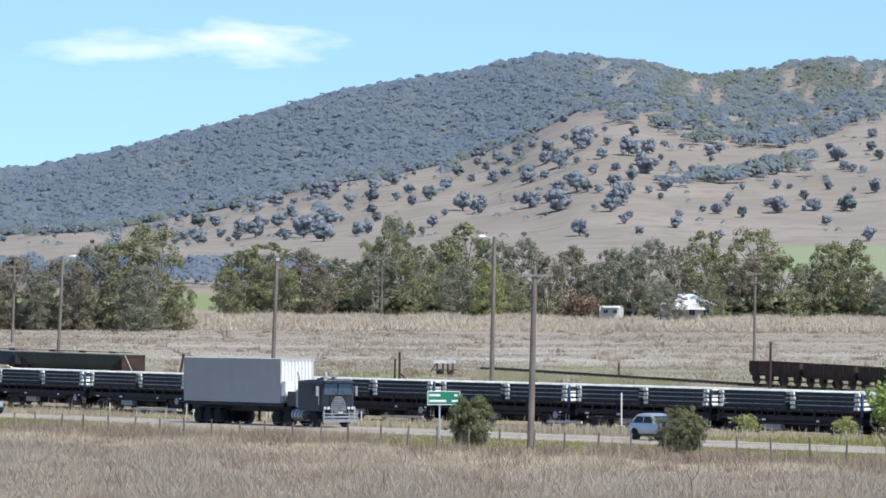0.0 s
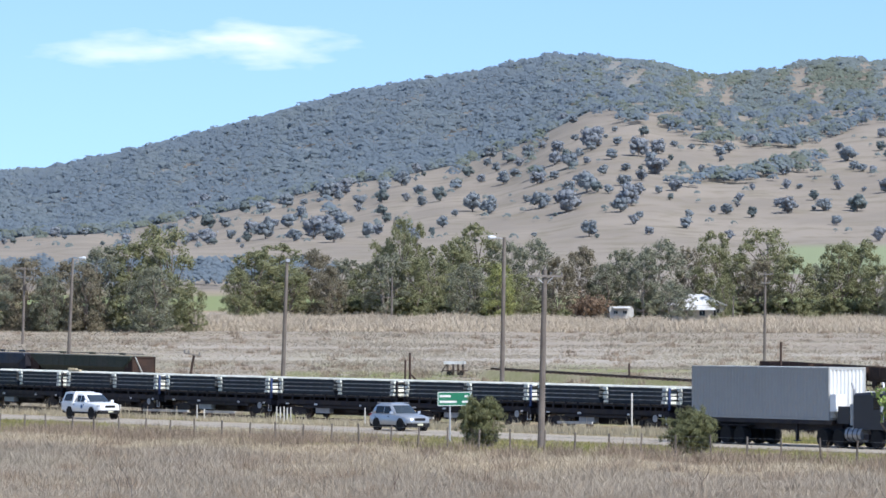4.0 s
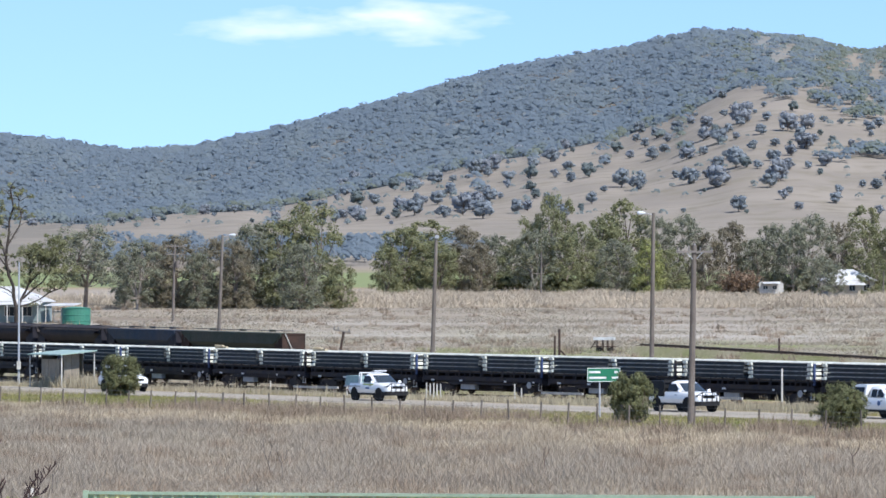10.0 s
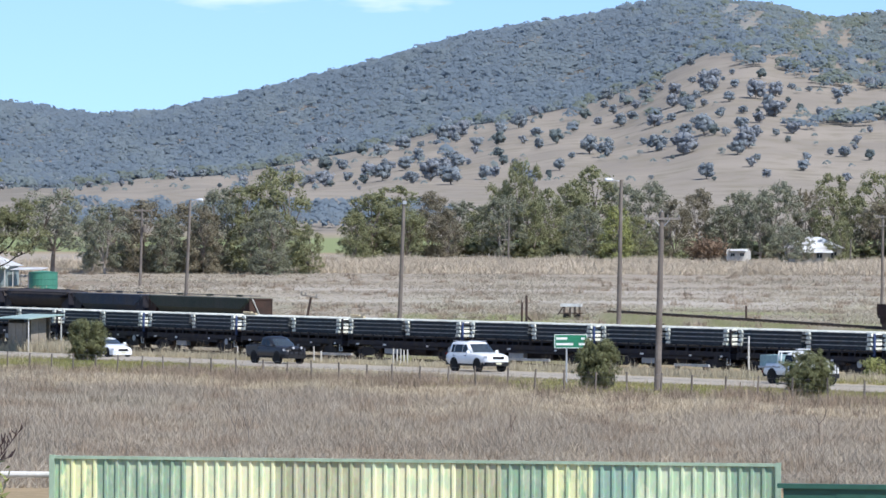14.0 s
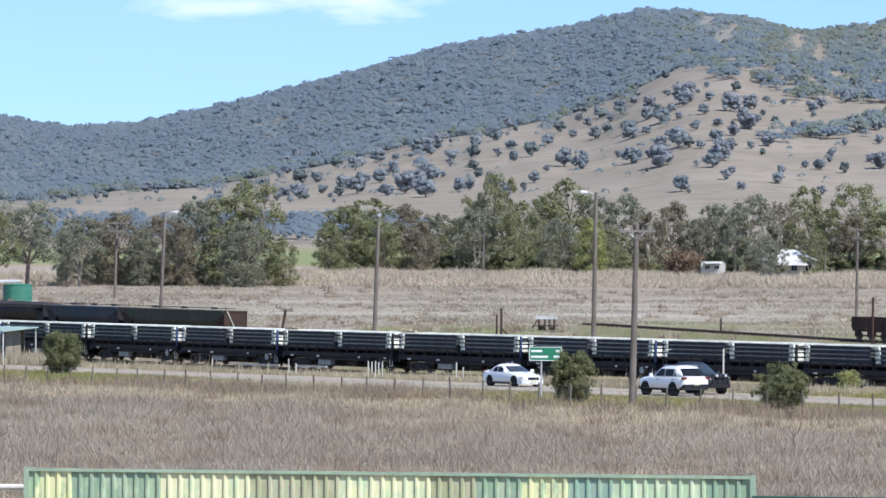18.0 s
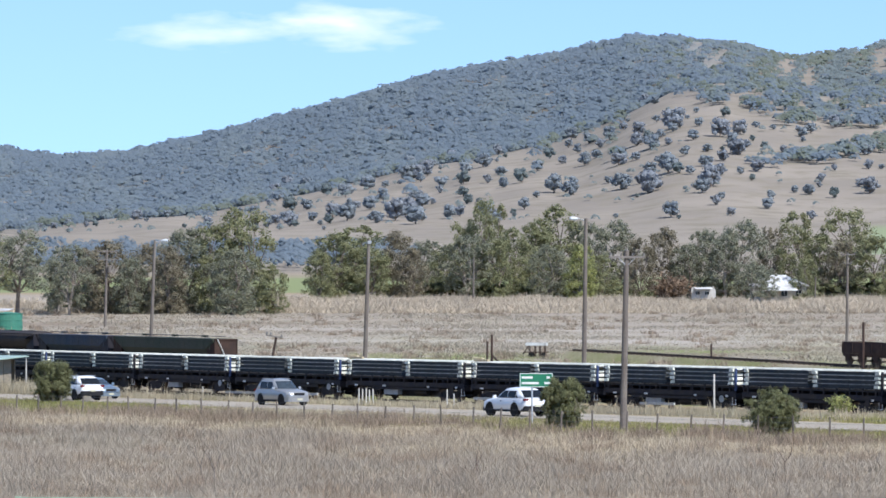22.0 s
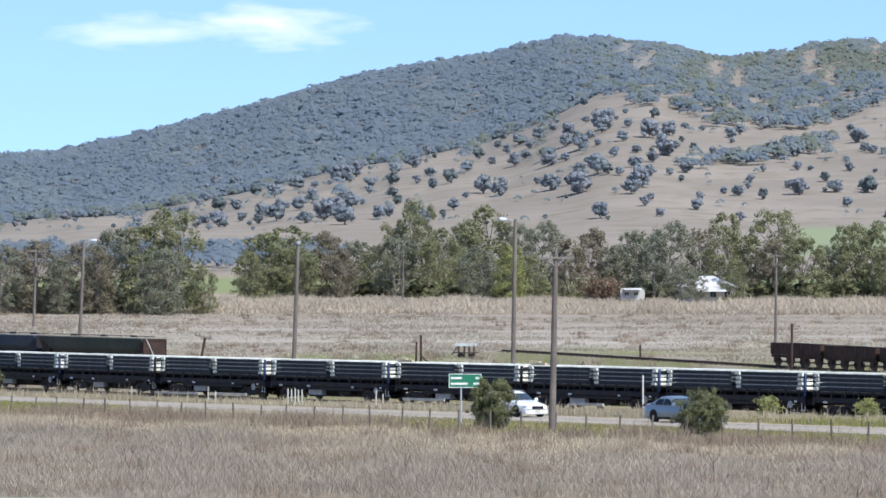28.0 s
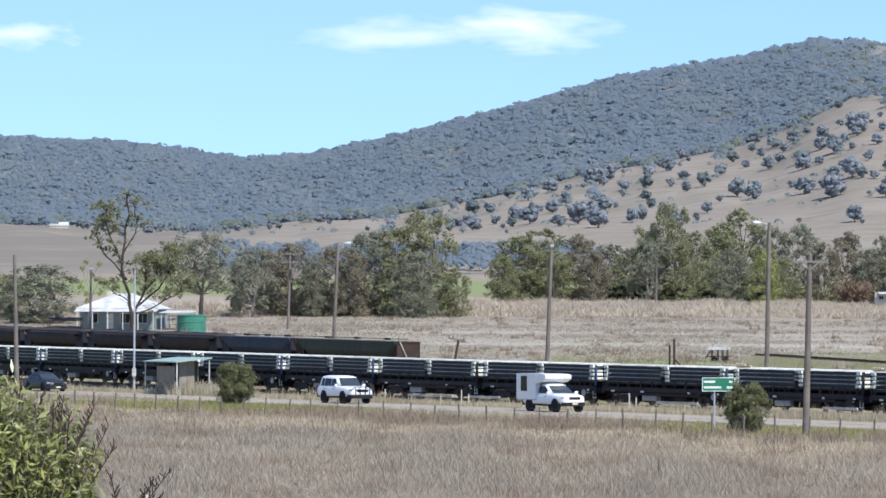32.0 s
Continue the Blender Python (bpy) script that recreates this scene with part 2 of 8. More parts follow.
    nt.links.new(sep.outputs["X"], side.inputs[0])
    nt.links.new(y, side.inputs[1])
    far = blend(far, (0.19, 0.168, 0.135), times(times(band(y, 1540, 1640, 3000, 3100), band(side.outputs[0], -0.3, -0.29, -0.085, -0.06)), noise_at(0.014, 6, 0.3, 0.52)))
    far = blend(far, (0.225, 0.255, 0.145), times(band(y, 1740, 1760, 1985, 2020), band(side.outputs[0], 0.106, 0.108, 0.3, 0.31)))
    # ground under the ridge woods takes the leaves' haze blue, lightening the gaps
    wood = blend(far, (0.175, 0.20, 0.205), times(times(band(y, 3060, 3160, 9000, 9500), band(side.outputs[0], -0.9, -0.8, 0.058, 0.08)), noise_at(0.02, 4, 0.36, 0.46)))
    nt.links.new(wood, b.inputs["Base Color"])
    bp = nt.nodes.new("ShaderNodeBump")
    bp.inputs["Strength"].default_value, bp.inputs["Distance"].default_value = 0.5, 0.15
    nt.links.new(noise_at(2.2, 5, 0.0, 1.0), bp.inputs["Height"])
    nt.links.new(bp.outputs[0], b.inputs["Normal"])
    return m


def build_ground():
    xs = np.concatenate([np.linspace(-3200, -700, 12)[:-1], np.linspace(-700, -120, 60)[:-1], np.linspace(-120, 140, 80)[:-1], np.linspace(140, 800, 66)[:-1], np.linspace(800, 3200, 12)])
    ys = np.concatenate([np.linspace(-3000, -100, 12)[:-1], np.linspace(-100, 100, 41)[:-1], np.linspace(100, 800, 100)[:-1], np.linspace(800, 4900, 170)])
    gx, gy = np.meshgrid(xs, ys)
    v = np.stack([gx, gy, land(gx, gy)], -1).reshape(-1, 3)
    nx, ny = len(xs), len(ys)
    i = (np.arange(ny - 1)[:, None] * nx + np.arange(nx - 1)[None, :]).ravel()
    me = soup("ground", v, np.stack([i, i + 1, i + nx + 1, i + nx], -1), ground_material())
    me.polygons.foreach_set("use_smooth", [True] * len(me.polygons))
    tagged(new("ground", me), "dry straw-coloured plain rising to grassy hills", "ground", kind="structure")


build_ground()

ASPHALT = material("asphalt", (0.34, 0.298, 0.236), 0.9, (0.292, 0.257, 0.203), 0.35, 6.0, bump=0.2)
GRAVEL = material("gravel", (0.34, 0.275, 0.18), 0.95, (0.27, 0.23, 0.135), 0.5, 7.0, bump=0.4)
LINE_WHITE = material("road_paint", (0.5, 0.47, 0.40), 0.7, (0.40, 0.365, 0.30), 1.2)
BALLAST = material("ballast", (0.15, 0.13, 0.11), 0.95, (0.10, 0.09, 0.075), 0.8, 9.0, bump=0.6)
BALLAST_WEEDY = material("weedy_ballast", (0.32, 0.275, 0.20), 0.95, (0.19, 0.19, 0.085), 0.16, 3.0, bump=0.6)
RAIL_STEEL = material("rail_steel", (0.07, 0.05, 0.04), 0.7, (0.10, 0.075, 0.055), 2.0)


def strip(points_a, points_b, z_thick, mat, name):
    """A thin slab between two rows of points."""
    s = Shape()
    rings = [[a, b, b - Vector((0, 0, z_thick)), a - Vector((0, 0, z_thick))] for a, b in zip(points_a, points_b)]
    s.loft(rings)
    return s.mesh(name, mat)


def build_road():
    road = thing("road", "sealed two-lane country road with pale gravel shoulders", "road", kind="structure")
    ps = [p for p in range(-640, 681, 20)]
    part("shoulder", strip([on_road(p, -5.6, 0.004) for p in ps], [on_road(p, 5.0, 0.004) for p in ps], 0.1, GRAVEL, "shoulder"), GRAVEL, road)
    part("carriageway", strip([on_road(p, -4.0, 0.03) for p in ps], [on_road(p, 3.75, 0.03) for p in ps], 0.1, ASPHALT, "carriageway"), ASPHALT, road)
    for q in (-3.8, 3.5):
        part("edge_line", strip([on_road(p, q, 0.036) for p in ps], [on_road(p, q + 0.14, 0.036) for p in ps], 0.004, LINE_WHITE, "edge_line"), LINE_WHITE, road)
    dash = strip([on_road(0, -0.06, 0.036), on_road(4, -0.06, 0.036)], [on_road(0, 0.06, 0.036), on_road(4, 0.06, 0.036)], 0.004, LINE_WHITE, "centre_dash")
    for k in range(-14, 12):
        part("centre_dash", dash, LINE_WHITE, road, at=Matrix.Translation(ROAD_WAY * 12 * k))


build_road()

# the line curves gently: metres along, sideways slope
BEND_P = (-400, -4, 8, 20, 30, 40, 50, 65, 400)
BEND_S = (0.060, 0.076, 0.038, 0.0, -0.023, -0.015, 0.008, 0.03, 0.03)
BEND_GRID = np.arange(-400, 401, 1.0)
BEND_Q = np.cumsum(np.interp(BEND_GRID, BEND_P, BEND_S))
BEND_Q -= BEND_Q[420]


def bend_q(p):
    return float(np.interp(p, BEND_GRID, BEND_Q))


SIDING_MID = Vector((-13.6, 417.0, 0.75))
FAR_MID = Vector((42.0, 419.0, 1.15))


def build_track(name, ps, mid, fall, bend, label, deep=1.1, bed=BALLAST):
    """Ballast, sleepers and two rails."""
    tr = thing(name, label, "railway track", kind="structure")
    qs = [bend_q(p) if bend else 0.0 for p in ps]

    def row(dq, z):
        return [on_rail(p, q + dq, z, mid, fall) for p, q in zip(ps, qs)]

    s = Shape()
    s.loft([[a, b, c, d] for a, b, c, d in zip(row(-2.4 - (deep - 1.1), -deep), row(-1.5, -0.16), row(1.5, -0.16), row(2.4 + (deep - 1.1), -deep))])
    part("ballast_bed", s, bed, tr)
    sl = Shape()
    for k in range(int((ps[-1] - ps[0]) / 0.75)):
        p = ps[0] + 0.75 * k
        c = on_rail(p, bend_q(p) if bend else 0, -0.14, mid, fall)
        sl.box(c, (0.22, 2.4, 0.12), math.degrees(math.atan2(RAIL_WAY.y, RAIL_WAY.x)))
    ob = part("track_sleepers", sl, TIMBER_DARK, tr)
    tagged(ob, kind="stuff")
    for q in (-0.72, 0.72):
        r = Shape()
        r.loft([[a, b, c, d] for a, b, c, d in zip(row(q - 0.035, -0.09), row(q - 0.035, 0.06), row(q + 0.035, 0.06), row(q + 0.035, -0.09))])
        part("rail", r, RAIL_STEEL, tr)


TIMBER_DARK = material("dark_timber", (0.10, 0.075, 0.055), 0.9, (0.16, 0.125, 0.095), 1.5, 12.0, bump=0.3)
build_track("main_line", list(range(-300, 301, 6)), None, RAIL_FALL, True, "main railway line on dark ballast")
build_track("back_siding", list(range(-180, 41, 10)), SIDING_MID, 0.012, False, "weedy siding under parked hopper wagons")
build_track("far_siding", list(range(-38, 103, 10)), FAR_MID, 0.03, False, "weedy siding under parked low wagons", 1.45, BALLAST_WEEDY)

# ---- paints ----
WAGON_BLACK = material("wagon_black", (0.024, 0.024, 0.032), 0.6, (0.042, 0.036, 0.034), 1.3, 10.0, bump=0.15)
WAGON_BLUE = material("wagon_blue", (0.035, 0.07, 0.20), 0.55, (0.05, 0.07, 0.14), 2.0)
CONCRETE = material("sleeper_concrete", (0.76, 0.76, 0.66), 0.85, (0.6, 0.61, 0.53), 1.5, 14.0, vary=0.1, bump=0.2)
# the layers between the pale end sleepers are dark
SLEEPER_DARK = material("dark_sleepers", (0.036, 0.043, 0.05), 0.75, (0.055, 0.06, 0.062), 1.5, 14.0, vary=0.12, bump=0.1)
DUNNAGE = material("sunlit_dunnage", (0.42, 0.43, 0.41), 0.9, (0.20, 0.205, 0.195), 3.0, vary=0.2)
WHEEL_STEEL = material("wheel_steel", (0.09, 0.075, 0.065), 0.55, (0.13, 0.09, 0.07), 3.0, metal=0.6)
PALE_BOX = material("pale_grey_paint", (0.36, 0.38, 0.39), 0.6, (0.26, 0.27, 0.27), 2.0)
WHITE_MARK = material("white_marking", (0.75, 0.75, 0.72), 0.6)


def wheel_shape(r, w, n=18):
    s = Shape()
    prof = [(r * 0.35, -w * 0.5), (r * 0.85, -w * 0.5), (r, -w * 0.42), (r, w * 0.42), (r * 0.85, w * 0.5), (r * 0.35, w * 0.5)]
    s.loft([[(math.cos(2 * math.pi * i / n) * a, y, math.sin(2 * math.pi * i / n) * a) for i in range(n)] for a, y in prof])
    return s


RAIL_WHEEL = wheel_shape(0.43, 0.14).mesh("wheel", WHEEL_STEEL)


def bogie(parent, x, name="bogie"):
    """A three-piece bogie: side frames, bolster, axles and four wheels."""
    s = Shape()
    for y in (-0.95, 0.95):
        s.loft([[(x + a, y - 0.07, z0), (x + a, y + 0.07, z0), (x + a, y + 0.07, z1), (x + a, y - 0.07, z1)] for a, z0, z1 in ((-1.2, 0.36, 0.6), (-0.75, 0.36, 0.62), (-0.38, 0.2, 0.78), (0.38, 0.2, 0.78), (0.75, 0.36, 0.62), (1.2, 0.36, 0.6))])
        for a in (-0.88, 0.88):
            s.box((x + a, y * 1.06, 0.46), (0.3, 0.2, 0.28))
        for a in (-0.2, 0.0, 0.2):
            s.bar((x + a, y, 0.3), (x + a, y, 0.66), 0.08, n=6)
    s.box((x, 0, 0.62), (0.42, 2.0, 0.24))
    for a in (-0.88, 0.88):
        s.bar((x + a, -0.95, 0.43), (x + a, 0.95, 0.43), 0.07, n=6)
    bg = part(name, s, WAGON_BLACK, parent)
    for a in (-0.88, 0.88):
        for y in (-0.76, 0.76):
            part("wheel", RAIL_WHEEL, WHEEL_STEEL, bg, at=pose(x + a, y, 0.43))
    return bg


LAYER_MESHES = {}


def sleeper_layer(n, key):
    """One layer of dark sleepers laid crosswise, each tapered like the real ones, slightly out of line."""
    if (n, key) in LAYER_MESHES:
        return LAYER_MESHES[n, key]
    rnd = random.Random(key)
    s = Shape()
    pitch = 5.92 / n
    for k in range(1, n - 1):
        x, dy = -2.96 + pitch * (k + 0.5), rnd.uniform(-0.012, 0.012)
        h, w = 0.195, pitch * 0.4995
        rings = []
        for y, hh in ((-1.25, 0.97), (-0.75, 1.0), (-0.4, 0.85), (0.4, 0.85), (0.75, 1.0), (1.25, 0.97)):
            rings.append([(x - w, y + dy, 0), (x + w, y + dy, 0), (x + w * 0.995, y + dy, h * hh), (x - w * 0.995, y + dy, h * hh)])
        s.loft(rings)
    LAYER_MESHES[n, key] = s.mesh("sleeper_layer", SLEEPER_DARK)
    return LAYER_MESHES[n, key]


def end_sleeper():
    s = Shape()
    s.loft([[(-0.19, y, 0.0), (0.19, y, 0.0), (0.19, y, 0.1), (0.14, y, 0.17), (-0.14, y, 0.17), (-0.19, y, 0.1)] for y in (-1.29, -0.4, 0.4, 1.29)])
    return s.mesh("end_sleeper", CONCRETE)


END_SLEEPER = end_sleeper()
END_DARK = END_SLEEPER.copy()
END_DARK.materials[0] = SLEEPER_DARK
# timber battens; the outer ones are pale for the layers' sunlit edges
BATTENS = Shape()
for yy in (-1.235, -0.7, 0.7, 1.235):
    BATTENS.box((0, yy, 0.035), (5.86, 0.09, 0.045))
BATTEN_MESH = BATTENS.mesh("dunnage", DUNNAGE)


# the bright sunlit top edge of the load, added as pale strips
TOP_EDGE_LIT = material("sunlit_top_edge", (0.60, 0.60, 0.52), 0.85, (0.40, 0.40, 0.35), 2.0, vary=0.15)
CAPPING = Shape().loft([[(x, -1.26, 0), (x, 1.26, 0), (x, 1.26, 0.02), (x, 1.14, 0.085), (x, -1.14, 0.085), (x, -1.26, 0.02)] for x in (-2.93, 2.93)]).mesh("capping", TOP_EDGE_LIT)
STAKE = Shape().box((0, 0, 0), (0.09, 0.07, 0.52)).mesh("side_stake", WAGON_BLACK)


def sleeper_wagon(blue, layers=(4, 4), brake_end=False):
    """Low flat wagon, 12.9 m over headstocks, with two stacks of sleepers, dark with pale ends."""
    w = thing("sleeper_wagon", "black flat rail wagon stacked with dark sleepers, pale at the ends", "rail wagon", group="wagons of the sleeper train")
    fr = Shape()
    for y in (-1.22, 1.22):
        fr.box((0, y, 1.1), (12.8, 0.12, 0.3))
        fr.box((0, y * 0.98, 0.80), (7.4, 0.1, 0.16))
        fr.box((0, y * 1.03, 1.5), (12.8, 0.14, 0.06))
    fr.box((0, 0, 1.15), (12.8, 0.6, 0.75))
    for x in (-6.36, 6.36):
        fr.box((x, 0, 0.96), (0.2, 2.6, 0.34))
    for k in range(13):
        fr.box((-6 + k, 0, 1.36), (0.12, 2.3, 0.32))
    fr.box((0, 0, 0.62), (6.4, 0.5, 0.7))
    part("underframe", fr, WAGON_BLACK, w)
    part("deck", Shape().box((0, 0, 1.56), (12.7, 2.34, 0.06)), TIMBER_DARK, w)
    for y in (-1.29, 1.29):
        part("side_rail", Shape().box((0, y, 1.66), (12.2, 0.05, 0.05)), WAGON_BLACK, w)
        for k in range(11):
            part("side_stake", STAKE, WAGON_BLACK, w, at=pose(-5.9 + 1.18 * k, y * 1.0, 1.42))
    for x, col in ((-6.36, WAGON_BLACK), (6.36, WAGON_BLUE if blue else WAGON_BLACK)):
        for y in (-1.2, 1.2):
            part("rack_post", Shape().box((x, y, 1.98), (0.12, 0.12, 1.36)), col, w)
        part("rack_bar", Shape().box((x, 0, 2.56), (0.08, 2.5, 0.08)), WAGON_BLACK, w)
    for x in (-3.0, 3.0):
        stack = new("sleeper_stack")
        stack.parent = w
        stack.matrix_local = pose(x * 1.078, 0, 1.6)
        tagged(stack, "stack of dark sleepers, pale at the ends, on timber battens")
        n = layers[0] if x < 0 else layers[1]
        for k in range(n):
            part("dunnage", BATTEN_MESH, DUNNAGE, stack, at=pose(0, 0, 0.265 * k))
            tagged(part("sleeper_layer", sleeper_layer(21, (k * 3 + int(x) + int(blue)) % 5), SLEEPER_DARK, stack, at=pose(0, 0, 0.265 * k + 0.07)), kind="stuff")
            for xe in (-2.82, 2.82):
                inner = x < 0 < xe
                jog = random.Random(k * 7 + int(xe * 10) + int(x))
                part("end_sleeper", END_DARK if inner else END_SLEEPER, SLEEPER_DARK if inner else CONCRETE, stack, "" if inner else "pale concrete end sleeper", at=pose(xe + jog.uniform(-0.05, 0.05), 0 if inner else -0.06 + jog.uniform(-0.05, 0.03), 0.265 * k + 0.08, 0, 0, jog.uniform(-1.0, 1.0)))
        part("capping", CAPPING, TOP_EDGE_LIT, stack, "pale strip added for the sunlit top edge of the load", at=pose(0, 0, 0.265 * n))
    bogie(w, -4.5)
    bogie(w, 4.5)
    for x in (-6.45, 6.45):
        part("coupler", Shape().box((x + math.copysign(0.25, x), 0, 0.88), (0.6, 0.24, 0.26)).box((x + math.copysign(0.5, x), 0.05, 0.88), (0.22, 0.34, 0.3)), WHEEL_STEEL, w)
    part("brake_box", Shape().box((-1.6, -1.0, 0.55), (1.5, 0.35, 0.34)), PALE_BOX, w, "pale grey equipment box")
    part("air_tank", Shape().bar((0.6, -0.7, 0.58), (1.9, -0.7, 0.58), 0.2, n=12), WAGON_BLACK, w)
    part("brake_wheel", Shape().bar((5.2, -1.34, 0.78), (5.2, -1.38, 0.78), 0.22, n=14), PALE_BOX if brake_end else WAGON_BLACK, w)
    for x in (-5.3, -2.2, 2.6, 5.6):
        part("stencil_mark", Shape().box((x, -1.295, 0.97), (0.34 if x < 0 else 0.22, 0.02, 0.11)), WHITE_MARK, w)
    part("end_step", Shape().box((6.2, -1.2, 0.45), (0.35, 0.1, 0.04)).bar((6.05, -1.2, 0.45), (6.05, -1.2, 0.9), 0.02, n=5).bar((6.35, -1.2, 0.45), (6.35, -1.2, 0.9), 0.02, n=5), WHITE_MARK, w)
    return w


WAGON_PITCH, TRAIN_SPEED, TRAIN_ZERO = 13.55, 2.174, -1.89
TRAIN = []
for k in range(-12, 12):
    if k == -12:
        BLUE_WAGON, BLACK_WAGON = sleeper_wagon(True, (4, 4), True), sleeper_wagon(False)
        TRAIN.append((k, BLUE_WAGON))
    elif k == -11:
        TRAIN.append((k, BLACK_WAGON))
    else:
        TRAIN.append((k, copy_thing(BLACK_WAGON if k % 3 == 1 else BLUE_WAGON, Matrix())))


LOOSE_TIMBER = material("loose_pale_timber", (0.52, 0.45, 0.30), 0.9, (0.36, 0.29, 0.19), 2.0, vary=0.2)
TIMBER_PIECES = [Shape().box((0, 0, 0), (ln, 0.24, 0.13)).mesh("loose_timber", LOOSE_TIMBER) for ln in (1.3, 0.9, 0.7)]
for k, w in TRAIN:
    if k in (-2, -1):
        for j, (x, y, z, ry, rz) in enumerate(((-5.6, -1.05, 2.815, 0, 6), (-5.9, -0.6, 2.815, 0, -12), (-6.0, -1.0, 2.92, 3, 20))):
            part("loose_timber", TIMBER_PIECES[j % 3], LOOSE_TIMBER, w, "pale loose timber on the load", at=pose(x, y, z, 0, ry, rz))


def train_pose(s):
    """The pose of a wagon whose middle is s metres along the line."""
    a, b = s - 4.5, s + 4.5
    pa, pb = on_rail(a, bend_q(a), 0.06), on_rail(b, bend_q(b), 0.06)
    d = pb - pa
    return Matrix.Translation((pa + pb) / 2) @ Euler((0, -math.atan2(d.z, d.xy.length), math.atan2(d.y, d.x))).to_matrix().to_4x4()

# ---- vehicles ----
VEHICLES = {}
PAINT_WHITE = material("white_car_paint", (0.78, 0.78, 0.77), 0.3, (0.72, 0.72, 0.70), 0.8, coat=0.5)
PAINT_PEARL = material("pearl_car_paint", (0.72, 0.73, 0.74), 0.3, (0.66, 0.67, 0.68), 0.8, coat=0.5)
PAINT_SILVER = material("silver_car_paint", (0.42, 0.44, 0.46), 0.3, (0.36, 0.38, 0.40), 0.8, metal=0.45, coat=0.5)
PAINT_STONE = material("grey_silver_car_paint", (0.36, 0.36, 0.35), 0.32, (0.31, 0.31, 0.30), 0.8, metal=0.4, coat=0.5)
PAINT_BLUE = material("blue_grey_car_paint", (0.20, 0.25, 0.29), 0.3, (0.17, 0.215, 0.255), 0.8, metal=0.4, coat=0.5)
PAINT_BLACK = material("black_car_paint", (0.014, 0.015, 0.018), 0.45, (0.018, 0.018, 0.022), 0.8, coat=0.08)
PAINT_NIGHT = material("dark_blue_truck_paint", (0.010, 0.011, 0.017), 0.5, (0.014, 0.015, 0.022), 0.8, coat=0.1)
TRIM_BLACK = material("black_trim", (0.022, 0.022, 0.023), 0.6)
GLASS = material("tinted_glass", (0.014, 0.016, 0.018), 0.12)
GLASS.node_tree.nodes["Principled BSDF"].inputs["Specular IOR Level"].default_value = 0.25
RUBBER = material("tyre_rubber", (0.02, 0.02, 0.02), 0.85)
ALLOY = material("wheel_alloy", (0.42, 0.42, 0.43), 0.45, metal=0.3)
CHROME = material("polished_alloy", (0.36, 0.36, 0.365), 0.35, (0.26, 0.265, 0.27), 3.0, metal=0.5)
# sky reflection painted in: greyer and lighter than the other car glass
SCREEN = material("windscreen_sky_sheen", (0.04, 0.05, 0.056), 0.1, coat=0.5)
LAMP_CLEAR = material("headlamp_lens", (0.55, 0.56, 0.57), 0.15, coat=0.4)
LAMP_RED = material("tail_lamp_lens", (0.16, 0.015, 0.012), 0.2)
PLATE = material("number_plate", (0.6, 0.58, 0.42), 0.6)
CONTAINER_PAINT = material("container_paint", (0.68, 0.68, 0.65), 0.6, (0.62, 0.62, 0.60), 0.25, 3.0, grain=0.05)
# side walls, long rails and frame are darker than the front wall
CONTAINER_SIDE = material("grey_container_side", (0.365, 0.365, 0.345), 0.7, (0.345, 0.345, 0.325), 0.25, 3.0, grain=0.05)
CANVAS_TEAL = material("teal_tub", (0.30, 0.42, 0.42), 0.6)
DECAL_BLUE = material("blue_decal", (0.05, 0.12, 0.28), 0.5)
DECAL_LIME = material("lime_decal", (0.42, 0.52, 0.08), 0.5)


def shell(st):
    """Rings for a car body: x, half width, sill, waist, top."""
    rings = []
    for x, w, lo, side, top in st:
        pts = ((-w * 0.86, lo), (-w * 0.985, lo + 0.1), (-w, (lo + side) / 2), (-w * 0.975, side - 0.06), (-w * 0.93, side), (-w * 0.72, top), (0, top + 0.012), (w * 0.72, top), (w * 0.93, side), (w * 0.975, side - 0.06), (w, (lo + side) / 2), (w * 0.985, lo + 0.1), (w * 0.86, lo))
        rings.append([(x, y, z) for y, z in pts])
    return rings


WHEELS = {}


def road_wheel(parent, x, y, r, width=0.22, rim=ALLOY, name="wheel"):
    key = (r, width)
    if key not in WHEELS:
        n = 20
        prof = [(r * 0.6, -width / 2), (r * 0.93, -width / 2), (r, -width * 0.34), (r, width * 0.34), (r * 0.93, width / 2), (r * 0.6, width / 2)]
        ty = Shape().loft([[(math.cos(2 * math.pi * i / n) * a, b, math.sin(2 * math.pi * i / n) * a) for i in range(n)] for a, b in prof])
        rm = Shape().bar((0, -width * 0.46, 0), (0, width * 0.46, 0), r * 0.18, n=10)
        for i in range(5):
            a = 2 * math.pi * i / 5
            rm.box((math.cos(a) * r * 0.36, 0, math.sin(a) * r * 0.36), (r * 0.5, width * 0.86, r * 0.17), ry=-math.degrees(a))
        face = 0.43
        rm.bar((0, -width * face, 0), (0, width * face, 0), r * 0.62, n=16)
        WHEELS[key] = (ty.mesh("tyre", RUBBER), rm.mesh("rim", ALLOY), rm.mesh("rim", WHEEL_STEEL))
    ty, ra, rs = WHEELS[key]
    w = new(name)
    w.parent = parent
    w.matrix_local = pose(x, y, r)
    part("tyre", ty, RUBBER, w)
    part("rim", ra if rim is ALLOY else rs, rim, w)


